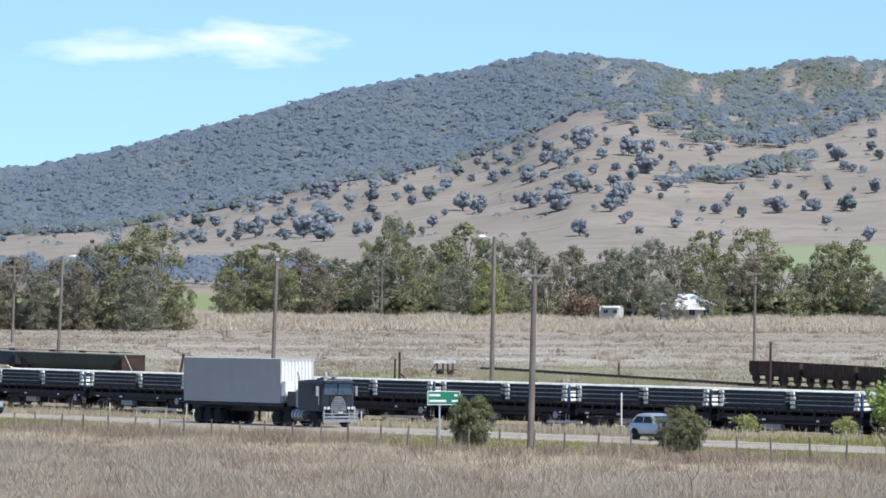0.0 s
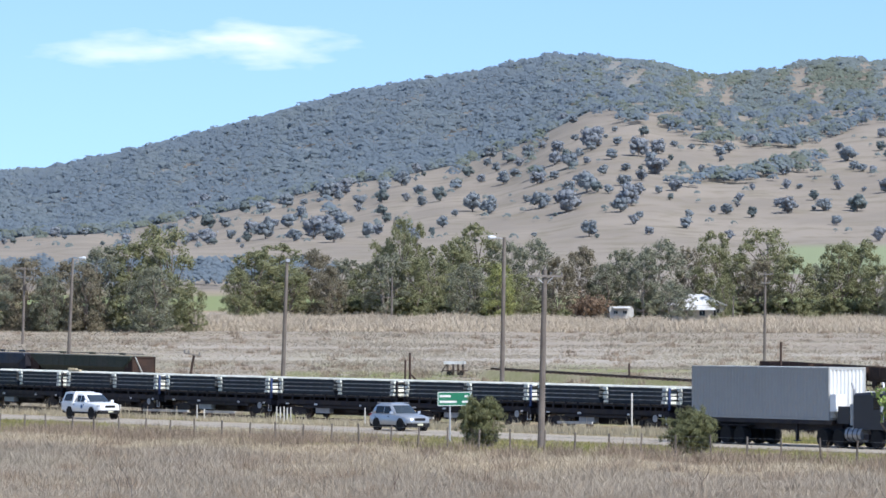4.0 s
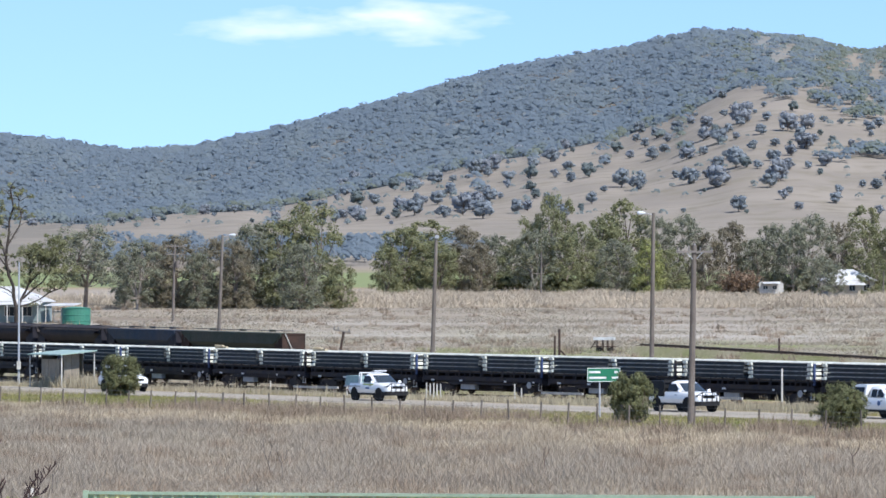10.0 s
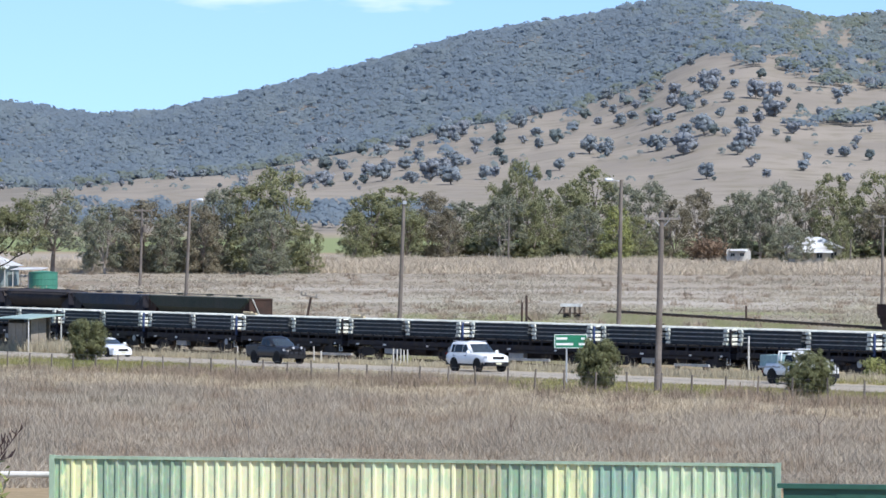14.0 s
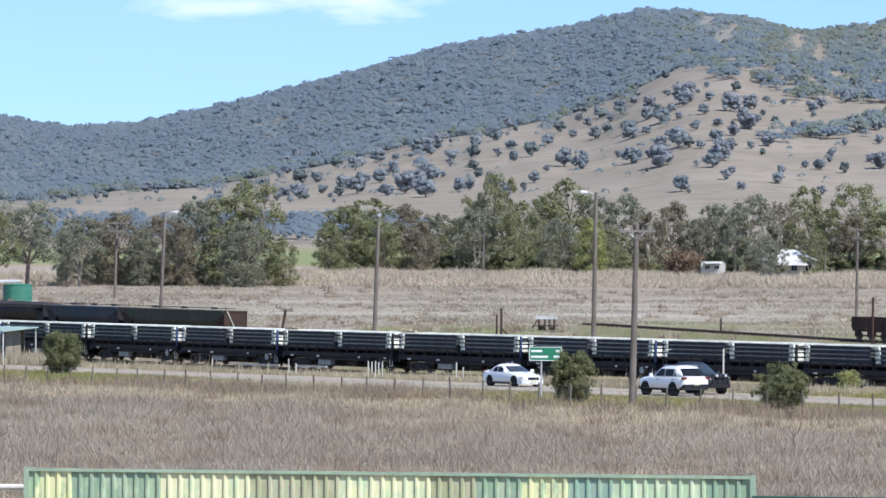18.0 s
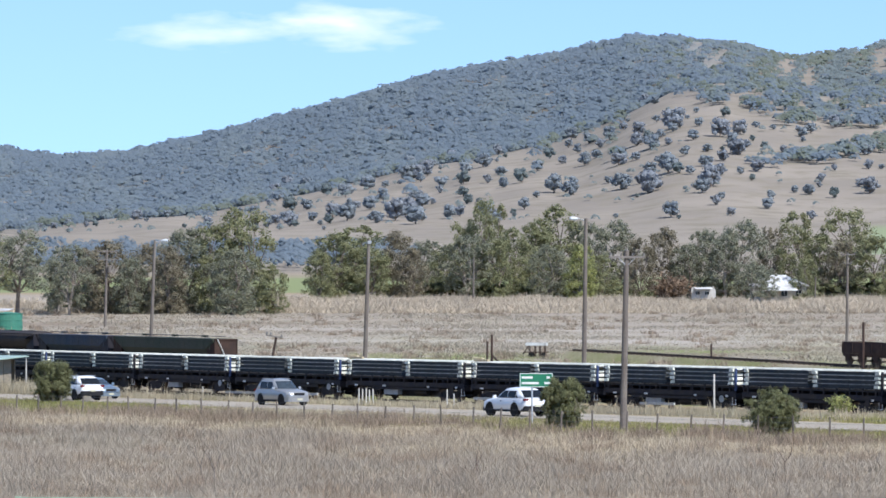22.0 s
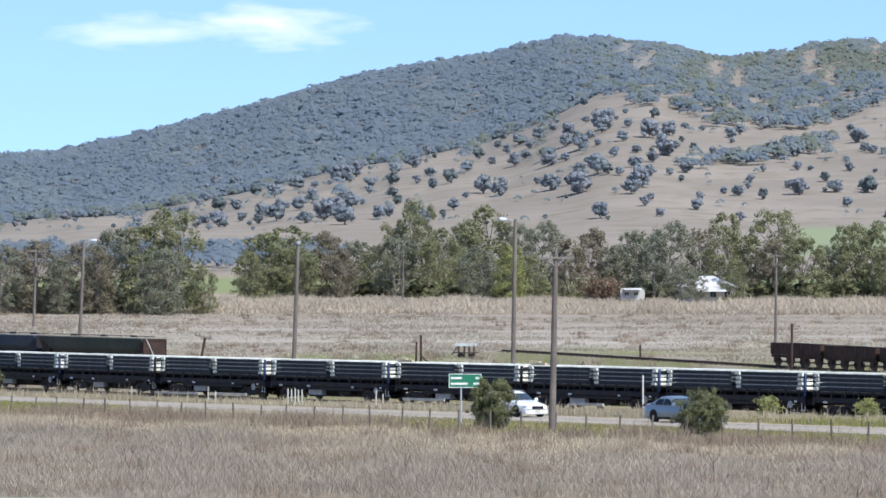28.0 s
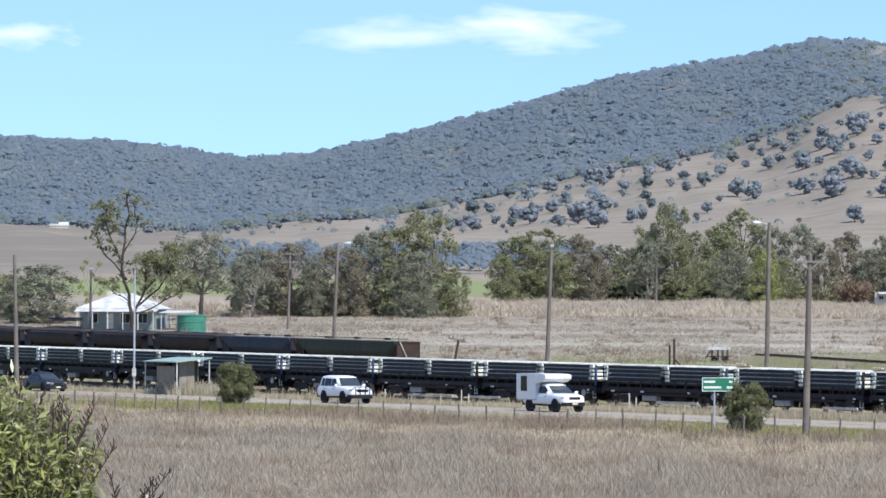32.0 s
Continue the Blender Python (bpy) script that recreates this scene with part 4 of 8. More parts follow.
    part("sun_visor", Shape().box((4.98, 0, 2.8), (0.28, 2.2, 0.05), ry=20), PAINT_NIGHT, v)
    part("wiper_bar", Shape().bar((4.89, -0.1, 2.0), (4.87, -0.35, 2.3), 0.01, n=5).bar((4.89, 0.5, 2.0), (4.87, 0.25, 2.3), 0.01, n=5), TRIM_BLACK, v)
    part("screen_divider", Shape().box((4.87, 0, 2.37), (0.04, 0.05, 0.7)), PAINT_NIGHT, v)
    part("marker_light_bar", Shape().box((4.8, 0, 2.93), (0.1, 1.9, 0.05)), CHROME, v)
    for k in range(9):
        wd = (1.12, 1.12, 1.12, 1.1, 1.05, 0.95, 0.85, 0.7, 0.5)[k]
        part("grille_bar", Shape().box((4.9, 0, 0.98 + 0.112 * k), (0.08, wd, 0.06)), CHROME, v, "chrome radiator bar")
    part("grille_backing", Shape().box((4.86, 0, 1.42), (0.04, 1.2, 1.1)), TRIM_BLACK, v)
    for sgn in (-1, 1):
        part("lamp_panel", Shape().box((4.88, sgn * 0.86, 1.2), (0.06, 0.56, 0.3)), TRIM_BLACK, v)
        for dy in (-0.13, 0.13):
            part("headlamp", Shape().bar((4.9, sgn * 0.86 + dy, 1.2), (4.95, sgn * 0.86 + dy, 1.2), 0.1, n=12), LAMP_CLEAR, v, "round clear headlamp")
        part("grab_rail", Shape().bar((4.6, sgn * 1.24, 1.4), (4.6, sgn * 1.24, 2.5), 0.025, n=6), CHROME, v)
        part("marker_lamp", Shape().box((4.86, sgn * 0.95, 2.96), (0.1, 0.14, 0.08)), PLATE, v)
    guard = new("bull_bar")
    guard.parent = v
    tagged(guard, "heavy polished bull bar")
    for z, h in ((0.42, 0.2), (0.66, 0.12), (0.86, 0.07)):
        part("guard_rail", Shape().box((5.14, 0, z), (0.1, 2.5, h)), CHROME, guard)
    for y in (-1.2, -0.62, 0.62, 1.2):
        part("guard_post", Shape().box((5.14, y, 0.72), (0.12, 0.08, 0.66)), CHROME, guard)
    part("locker", Shape().box((0.32, -0.88, 2.35), (0.5, 0.66, 0.9), taper=0.96), PAINT_WHITE, v, "white locker behind the cab")
    part("sleeper_box", Shape().box((1.0, 0.0, 1.72), (1.0, 2.1, 0.9)), PAINT_NIGHT, v)
    part("air_cleaner", Shape().bar((1.75, -0.95, 1.2), (1.75, -0.95, 2.3), 0.19, n=12), CHROME, v)
    part("number_plate", Shape().box((5.18, 0, 0.9), (0.02, 0.38, 0.12)), PLATE, v)
    VEHICLES["semi_trailer"] = v


semi_trailer()
# ---- plants ----
RNG = np.random.default_rng(7)
LEAF_OLIVE = foliage("leaf_olive", (0.285, 0.283, 0.147), (0.226, 0.23, 0.12), 0.22, 0.48)
LEAF_GREY = foliage("leaf_grey_green", (0.275, 0.277, 0.19), (0.22, 0.224, 0.157), 0.22, 0.48)
LEAF_BROWN = foliage("leaf_brown_green", (0.28, 0.243, 0.164), (0.22, 0.196, 0.134), 0.22, 0.48)
LEAF_LIGHT = foliage("leaf_light_green", (0.36, 0.37, 0.14), (0.27, 0.28, 0.11))
LEAF_RUST = foliage("leaf_rust", (0.275, 0.19, 0.122), (0.205, 0.146, 0.098))
# the next six leaf colours carry painted distance haze, paler and bluer
LEAF_HILL = foliage("leaf_hill_hazed", (0.192, 0.235, 0.27), (0.18, 0.222, 0.255), 0.04, 0.5, 0.04)
LEAF_SLOPE = foliage("leaf_slope_hazed", (0.222, 0.26, 0.255), (0.195, 0.23, 0.226), 0.08, 0.5, 0.06)
LEAF_HAZE_MAUVE = foliage("leaf_slope_haze_mauve", (0.325, 0.345, 0.37), (0.288, 0.309, 0.334), 0.08, 0.45, 0.06)
LEAF_TREE = foliage("leaf_lone_tree_hazed", (0.305, 0.338, 0.358), (0.268, 0.299, 0.32), 0.1, 0.45, 0.06)
LEAF_RIDGE = foliage("leaf_ridge_hazed", (0.212, 0.252, 0.272), (0.197, 0.236, 0.256), 0.04, 0.5, 0.04)
LEAF_SUMMIT = foliage("leaf_summit_olive_hazed", (0.205, 0.232, 0.183), (0.183, 0.208, 0.166), 0.08, 0.52, 0.06)
LEAF_WATTLE = foliage("leaf_wattle_olive", (0.205, 0.21, 0.1), (0.16, 0.165, 0.082), 0.2, 0.42, 0.15)
LEAF_DEEP = foliage("leaf_deep_green", (0.215, 0.22, 0.105), (0.155, 0.16, 0.08))
LEAF_FRESH = foliage("leaf_fresh_green", (0.33, 0.42, 0.13), (0.24, 0.32, 0.09))
LEAF_GLOSSY = foliage("leaf_glossy_green", (0.30, 0.315, 0.10), (0.15, 0.16, 0.055), 0.55, 0.3)
LEAF_GLOSSY.node_tree.nodes["Principled BSDF"].inputs["Roughness"].default_value = 0.38
LEAF_GLOSSY.node_tree.nodes["Principled BSDF"].inputs["Specular IOR Level"].default_value = 0.5
BARK = material("bark", (0.17, 0.13, 0.10), 0.95, (0.28, 0.24, 0.20), 0.7, 8.0, bump=0.4)
BARK_DARK = material("dark_bark", (0.045, 0.037, 0.03), 0.95, (0.075, 0.06, 0.05), 0.7, 8.0, bump=0.4)
BARK_PALE = material("pale_bark", (0.38, 0.34, 0.29), 0.9, (0.20, 0.165, 0.13), 0.5, 6.0, bump=0.3)


def leaf_quads(centres, normals, length, width):
    """Quads (four corners each) standing round the given normals, turned at random."""
    n = len(centres)
    r = RNG.normal(size=(n, 3))
    a = np.cross(normals, r)
    a /= np.linalg.norm(a, axis=1)[:, None] + 1e-9
    b = np.cross(normals, a)
    a, b = a * (length / 2)[:, None], b * (width / 2)[:, None]
    v = np.stack([centres - a, centres + b * 0.9 - a * 0.1, centres + a, centres - b * 0.9 - a * 0.1], 1).reshape(-1, 3)
    return v, np.arange(4 * n).reshape(n, 4)


def crown_mesh(name, clumps, per_clump, leaf, mat, flat=0.8, inner=0.35, rough=0.5):
    """A crown of many small leaves gathered in clumps (x, y, z, radius)."""
    cs, ns = [], []
    for x, y, z, r in clumps:
        d = RNG.normal(size=(per_clump, 3))
        d /= np.linalg.norm(d, axis=1)[:, None]
        rad = r * RNG.uniform(inner, 1.08, per_clump) ** 0.6
        cs.append(np.array((x, y, z)) + d * rad[:, None] * np.array((1, 1, flat)))
        ns.append(d + RNG.normal(size=(per_clump, 3)) * rough + np.array((0.15, -0.2, 0.4)))
    c, nn = np.concatenate(cs), np.concatenate(ns)
    nn /= np.linalg.norm(nn, axis=1)[:, None]
    size = leaf * RNG.uniform(0.6, 1.3, len(c))
    return soup(name, *leaf_quads(c, nn, size, size * RNG.uniform(0.45, 0.8, len(c))), mat)


def limbs(shape, base, tip, r, depth, rnd, out, spread=0.55):
    """A bent, tapered limb that forks; the tips are gathered in out."""
    base, tip = Vector(base), Vector(tip)
    mid = (base + tip) / 2 + Vector((rnd.uniform(-1, 1), rnd.uniform(-1, 1), rnd.uniform(-0.3, 0.4))) * (tip - base).length * 0.12
    n = 7 if depth > 1 else 5
    shape.bar(base, mid, r, r * 0.8, n).bar(mid, tip, r * 0.8, r * 0.55, n)
    out.append((tip, depth))
    if depth <= 0:
        return
    for _ in range(rnd.choice((2, 3)) if depth > 1 else 2):
        d = (tip - base).normalized()
        d = (d + Vector((rnd.uniform(-1, 1), rnd.uniform(-1, 1), rnd.uniform(-0.35, 0.75))) * spread * 1.25).normalized()
        limbs(shape, tip, tip + d * (tip - base).length * rnd.uniform(0.55, 0.85), r * 0.55, depth - 1, rnd, out, spread)


def crown_cards(name, billows, subs, per, leaf, mat, flat=0.85, ragged=0.3, lift=(0, 0, 0.25), core=0.0):
    """A crown of billows (x, y, z, radius): each carries smaller tufts, and each tuft its leaves, turned outwards."""
    cs, ns = [], []
    for x, y, z, r in billows:
        d = RNG.normal(size=(subs, 3))
        d[:, 2] = np.abs(d[:, 2]) * 1.1 - 0.45
        d /= np.linalg.norm(d, axis=1)[:, None]
        tuft = np.array((x, y, z)) + d * (r * RNG.uniform(0.5, 0.85, subs))[:, None] * np.array((1, 1, flat))
        e = RNG.normal(size=(subs, per, 3))
        e /= np.linalg.norm(e, axis=2)[:, :, None]
        e += d[:, None, :] * 0.35
        reach = (r * RNG.uniform(0.28, 0.5, subs))[:, None, None] * RNG.uniform(0.35, 1.05, (subs, per, 1))
        cs.append((tuft[:, None, :] + e * reach * np.array((1, 1, flat))).reshape(-1, 3))
        ns.append((e * 0.75 + d[:, None, :] * 0.55 + np.array(lift) + RNG.normal(size=e.shape) * ragged).reshape(-1, 3))
    c, nn = np.concatenate(cs), np.concatenate(ns)
    nn /= np.linalg.norm(nn, axis=1)[:, None]
    size = leaf * RNG.uniform(0.6, 1.35, len(c))
    v, f = leaf_quads(c, nn, size, size * RNG.uniform(0.5, 0.85, len(c)))
    if core:
        # the dense inside of each billow: a rough closed lump
        lat, lon = np.meshgrid(np.radians((-80, -40, 0, 40, 80)), np.arange(7) * 2 * np.pi / 7, indexing="ij")
        unit = np.stack([np.cos(lat) * np.cos(lon), np.cos(lat) * np.sin(lon), np.sin(lat) * flat], -1).reshape(-1, 3)
        ring = np.array([(7 * i + j, 7 * i + (j + 1) % 7, 7 * i + 7 + (j + 1) % 7, 7 * i + 7 + j) for i in range(4) for j in range(7)])
        for x, y, z, r in billows:
            f = np.concatenate([f, ring + len(v)])
            v = np.concatenate([v, np.array((x, y, z)) + unit * r * core * RNG.uniform(0.8, 1.15, (35, 1))])
    return soup(name, v, f, mat)


# how a kind of gum grows: crown from this share of the height, widest at this share, billows, billow size, forks
HABIT = {
    "low": (0.02, 0.40, 30, 0.40, 3), "dome": (0.08, 0.52, 27, 0.40, 4), "open": (0.20, 0.60, 24, 0.37, 5),
    "tall": (0.36, 0.72, 19, 0.40, 4), "umbrella": (0.40, 0.68, 20, 0.38, 5), "thin": (0.40, 0.70, 9, 0.24, 4),
}


def gum_tree(seed, habit, leaf_mat, bark, label):
    """A gum tree 15 m high and 10 m wide, to be scaled: trunk, limbs that reach into the billows, and the crown."""
    rnd = random.Random(seed)
    low, wide, count, size, forks = HABIT[habit]
    t = thing("gum_tree", label, "tree", group="trees along the field")
    billows = []
    for k in range(count):
        h = low + (1 - low) * ((k + rnd.uniform(0.1, 0.9)) / count)
        span = (1 - ((h - wide) / (1.04 - wide)) ** 2) if h > wide else (1 - 0.75 * ((wide - h) / max(0.05, wide - low)) ** 2)
        r = 5.0 * size * rnd.uniform(0.75, 1.25) * (0.65 + 0.35 * math.sqrt(max(0.0, span)))
        reach = max(0.0, 5.3 * max(0.02, span) ** 0.4 - r * 0.72) * rnd.uniform(0.3, 1.0) ** 0.4
        a = k * 2.4 + rnd.uniform(-0.5, 0.5)
        billows.append((math.cos(a) * reach, math.sin(a) * reach, max(r * 0.55, 15 * h - r * 0.8), r))
    wood = Shape()
    fork = Vector((rnd.uniform(-0.3, 0.3), rnd.uniform(-0.3, 0.3), 15 * max(0.16, low * 0.75)))
    wood.bar((0, 0, -0.6), fork, 0.34, 0.26, 9)
    heads = []
    for k in range(forks):
        a = 6.28 * k / forks + rnd.uniform(-0.5, 0.5)
        q = fork + Vector((math.cos(a) * rnd.uniform(0.8, 1.9), math.sin(a) * rnd.uniform(0.8, 1.9), rnd.uniform(2.2, 4.2)))
        wood.bar(fork - Vector((0, 0, 0.2)), q, 0.2, 0.14, 7)
        heads.append(q)
    for x, y, z, r in billows:
        p = Vector((x, y, z))
        q = min(heads + [fork], key=lambda h: (h - p).length + (3 if h.z > p.z else 0))
        mid = (p + q) / 2 + Vector((rnd.uniform(-0.4, 0.4), rnd.uniform(-0.4, 0.4), -0.3))
        wood.bar(q, mid, 0.11, 0.08, 6).bar(mid, p, 0.08, 0.04, 6)
    part("trunk", wood, bark, t)
    part("crown", crown_cards("crown", billows, 13, 32 if habit != "thin" else 14, 0.34, leaf_mat, ragged=0.55), leaf_mat, t)
    return t


def far_point(u, y):
    """Ground point on bearing u (thousandths) at distance y."""
    x = u / 1000 * y
    return x, y, land_z(x, y)


RUST_LABEL = "rusty brown low shrub at the field's edge"
PROTO = {}
for code, habit, leaf_mat, bark, label in (
    ("o", "dome", LEAF_OLIVE, BARK, "olive-green gum tree with a dense broken crown"), ("o2", "dome", LEAF_OLIVE, BARK, "olive-green gum tree with a dense broken crown"),
    ("ol", "low", LEAF_OLIVE, BARK, "olive-green gum tree leafy down to the grass"), ("ot", "tall", LEAF_OLIVE, BARK, "tall olive-green gum tree with a high crown"),
    ("g", "open", LEAF_GREY, BARK_PALE, "grey-green gum tree with pale forked trunks"), ("g2", "open", LEAF_GREY, BARK_PALE, "grey-green gum tree with pale forked trunks"),
    ("gl", "low", LEAF_GREY, BARK, "grey-green gum tree leafy down to the grass"), ("gt", "tall", LEAF_GREY, BARK_PALE, "tall grey-green gum tree with a high crown"),
    ("b", "low", LEAF_BROWN, BARK, "brownish gum tree with a low dense crown"), ("b2", "dome", LEAF_BROWN, BARK, "brownish gum tree with a dense broken crown"),
    ("u", "umbrella", LEAF_GREY, BARK, "dark gum tree with a broad umbrella crown"), ("l", "low", LEAF_LIGHT, BARK, "light green young gum tree"),
    ("t", "thin", LEAF_LIGHT, BARK_PALE, "slender young gum tree with a thin crown"),
):
    PROTO[code] = gum_tree(sum(map(ord, code)) * 7, habit, leaf_mat, bark, label)

# bearing, distance, sight height of the top, width (thousandths), kind
COTTAGE_TREES = (
    (-117.5, 640, 11.3, 18.5, "gl"), (-124.5, 660, 9.0, 11, "ol"), (-106, 625, 13.0, 6, "t"), (-81.6, 660, 18.2, 15, "u"), (-72.5, 690, 12.5, 8, "g2"),
    (-70.0, 680, 15.2, 10.5, "g"), (-61.4, 690, 16.2, 12.5, "b"), (-66.0, 700, 14.6, 10, "b2"), (-53.5, 695, 15.6, 10, "b2"), (-56.5, 685, 12.5, 8, "gl"),
    (-44.5, 690, 19.2, 13, "gl"), (-48.0, 684, 15.0, 9, "b"), (-38.2, 690, 20.0, 11, "ol"), (-31.6, 692, 23.7, 14.5, "o2"), (-24.8, 686, 10.4, 6.5, "o"), (-34.0, 680, 14.5, 11, "gl"),
)
ROW_TREES = (
    (-10.8, 800, 18.0, 13, "ol"), (-6.0, 806, 19.0, 14, "o"), (-14.6, 795, 13.5, 8, "ol"), (-3.0, 797, 14.5, 9, "o2"), (2.2, 808, 18.3, 9.5, "b"), (5.6, 800, 14.5, 8, "b"), (9.3, 830, 16.3, 10, "gl"), (13.5, 815, 14.8, 9, "ol"),
    (18.3, 805, 17.3, 11, "g"), (17.4, 840, 20.8, 8, "o2"), (22.9, 836, 25.6, 8.5, "ot"), (24.5, 806, 16.5, 10, "ol"), (28.3, 812, 18.6, 9, "o"), (33.0, 820, 20.6, 10, "o2"),
    (38.0, 825, 23.6, 14, "o"), (36.0, 800, 15.0, 10, "g2"), (43.4, 792, 14.8, 7.5, "l"), (44.5, 822, 20.5, 9, "g"), (50.8, 828, 20.8, 11, "g2"), (47.5, 800, 13.0, 9, "ol"),
)
EAST_TREES = (
    (56.2, 815, 16.8, 8.5, "b2"), (61.8, 822, 19.2, 9.5, "b"), (66.4, 818, 15.5, 8, "gl"), (70.4, 822, 18.8, 10, "gl"), (75.0, 812, 17.5, 8, "g"), (79.2, 816, 20.8, 12, "g2"), (81.2, 778, 10.5, 7, "g"), (84.6, 784, 9.6, 4.5, "g2"), (85.6, 826, 19.3, 8, "b2"),
    (91.0, 818, 22.2, 10, "o"), (92.6, 790, 12.0, 7, "ol"), (96.2, 812, 17.5, 9, "ol"), (102.0, 816, 23.6, 12, "ot"), (101.0, 806, 16.5, 10, "b"), (108.6, 800, 17.2, 11, "ol"), (114.3, 812, 15.6, 7, "gl"), (118.6, 806, 20.2, 10, "ol"), (122.8, 808, 20.8, 12, "o2"), (127.6, 800, 15.2, 8, "ol"), (131.5, 795, 12.0, 8, "gl"),
)


def place_trees():
    rnd = random.Random(3)
    for u, y, v, w, code in COTTAGE_TREES + ROW_TREES + EAST_TREES:
        x, yy, z = far_point(u, y)
        h = 6.2 + v / 1000 * y - z
        t = copy_thing(PROTO[code], pose(x, yy, z - 0.1, 0, 0, rnd.uniform(0, 360)))
        t.scale = (w * y / 10000 * 1.1, w * y / 10000 * 1.1, h / 15)
    for p in PROTO.values():
        for o in (*p.children, p):
            bpy.data.objects.remove(o)


place_trees()


def understorey():
    """Low dark bushes that fill the foot of the tree row."""
    rnd = random.Random(17)
    proto = thing("understorey_bush", "low dark bush under the gum trees", "bush", group="bushes under the trees")
    part("crown", crown_cards("crown", [(rnd.uniform(-1.6, 1.6), rnd.uniform(-1.2, 1.2), rnd.uniform(0.6, 1.9), rnd.uniform(0.7, 1.1)) for _ in range(9)], 7, 22, 0.42, LEAF_DEEP), LEAF_DEEP, proto)
    part("stem", Shape().bar((0, 0, -0.2), (0.1, 0, 1.4), 0.1, 0.06, 6), BARK, proto)
    for u0, u1, y, n in ((-13, 60, 812, 22), (62, 79, 822, 6), (92, 130, 806, 12), (-69, -27, 700, 12)):
        for k in range(n):
            u, d = u0 + (u1 - u0) * (k + rnd.uniform(0.1, 0.9)) / n, y + rnd.uniform(-6, 10)
            x, yy, z = far_point(u, d)
            t = copy_thing(proto, pose(x, yy, z, 0, 0, rnd.uniform(0, 360)))
            q = rnd.uniform(0.9, 1.7)
            t.scale = (q * 1.2, q * 1.2, q)
    for o in (*proto.children, proto):
        bpy.data.objects.remove(o)


understorey()


def shrub(name, label, category, m, rx, rz, leaf, n, mat, group="", stems=7, seed=1, leaf_ratio=0.5):
    """A rounded bush with an uneven outline: stems and many small leaves."""
    rnd = random.Random(seed)
    t = thing(name, label, category, m, group)
    cl = []
    for k in range(stems):
        a = 6.28 * k / stems + rnd.uniform(-0.4, 0.4)
        e = Vector((math.cos(a) * rx * rnd.uniform(0.3, 0.75), math.sin(a) * rx * rnd.uniform(0.3, 0.75), rz * rnd.uniform(0.6, 0.95)))
        part("stem", Shape().bar((0, 0, -0.2), e * 0.5 + Vector((0, 0, 0.1)), 0.05 * rz / 2.5, 0.035 * rz / 2.5, 5).bar(e * 0.5 + Vector((0, 0, 0.1)), e, 0.035 * rz / 2.5, 0.012, 5), BARK, t)
    for k in range(40):
        a, zz = rnd.uniform(0, 6.28), rnd.uniform(0.1, 0.88)
        rr = rx * math.sqrt(max(0.1, 1 - (1.8 * zz - 0.8) ** 2)) * rnd.uniform(0.3, 0.85)
        cl.append((math.cos(a) * rr, math.sin(a) * rr, rz * zz, rx * rnd.uniform(0.3, 0.46)))
    part("crown", crown_cards("crown", cl, 8, n // 320, leaf, mat, ragged=0.85, core=0.2), mat, t)
    return t


def roadside_bush(seed, m, rx, rz):
    """A dense egg-shaped bush, narrower at its foot, of fine upright sprays."""
    rnd = random.Random(seed)
    t = thing("roadside_bush", "dense olive-green rounded bush beside the road", "bush", m, "bushes along the road")
    for k in range(9):
        a = 0.7 * k + rnd.uniform(-0.3, 0.3)
        foot = Vector((math.cos(a), math.sin(a), 0)) * rx * rnd.uniform(0.1, 0.4)
        tip = Vector((math.cos(a) * rx * 0.62, math.sin(a) * rx * 0.62, rz * rnd.uniform(0.5, 0.85)))
        part("stem", Shape().bar(foot + Vector((0, 0, -0.2)), (foot + tip) / 2, 0.05, 0.035, 5).bar((foot + tip) / 2, tip, 0.035, 0.012, 5), BARK, t)
    billows = []
    for _ in range(64):
        a, h = rnd.uniform(0, 6.28), rnd.uniform(0.1, 0.9)
        girth = (0.62 + 0.38 * min(1.0, h / 0.5)) * math.sqrt(max(0.05, 1 - max(0.0, (h - 0.5) / 0.5) ** 2.4))
        q = rx * girth * rnd.uniform(0.45, 0.8)
        billows.append((math.cos(a) * q, math.sin(a) * q, rz * h, rx * rnd.uniform(0.2, 0.32)))
    part("crown", crown_cards("crown", billows, 9, 60, 0.075, LEAF_WATTLE, 1.15, 0.5, (0, 0, 0.3), 0.35), LEAF_WATTLE, t)
    # loose sprays that stand out of the top and the sides
    sprays = []
    for _ in range(46):
        a, h = rnd.uniform(0, 6.28), rnd.uniform(0.3, 1.0)
        q = rx * math.sqrt(max(0.02, 1 - max(0.0, (h - 0.45) / 0.58) ** 2.2)) * rnd.uniform(0.8, 1.02)
        sprays.append((math.cos(a) * q, math.sin(a) * q, rz * h, rx * rnd.uniform(0.09, 0.16)))
    part("spray", crown_cards("spray", sprays, 5, 16, 0.06, LEAF_WATTLE, 1.6, 0.5), LEAF_WATTLE, t)


for k, (u, y, rx, rz) in enumerate(((-73.5, 303, 1.5, 2.75), (39.2, 236, 1.28, 2.55), (85.4, 222, 1.4, 2.3))):
    roadside_bush(k + 5, pose(u / 1000 * y, y, 0, 0, 0, 40 * k), rx, rz)
x, y, z = far_point(63.5, 775)
shrub("rust_shrub", RUST_LABEL, "bush", pose(x, y, z), 3.8, 4.4, 0.5, 1800, LEAF_RUST, seed=12)
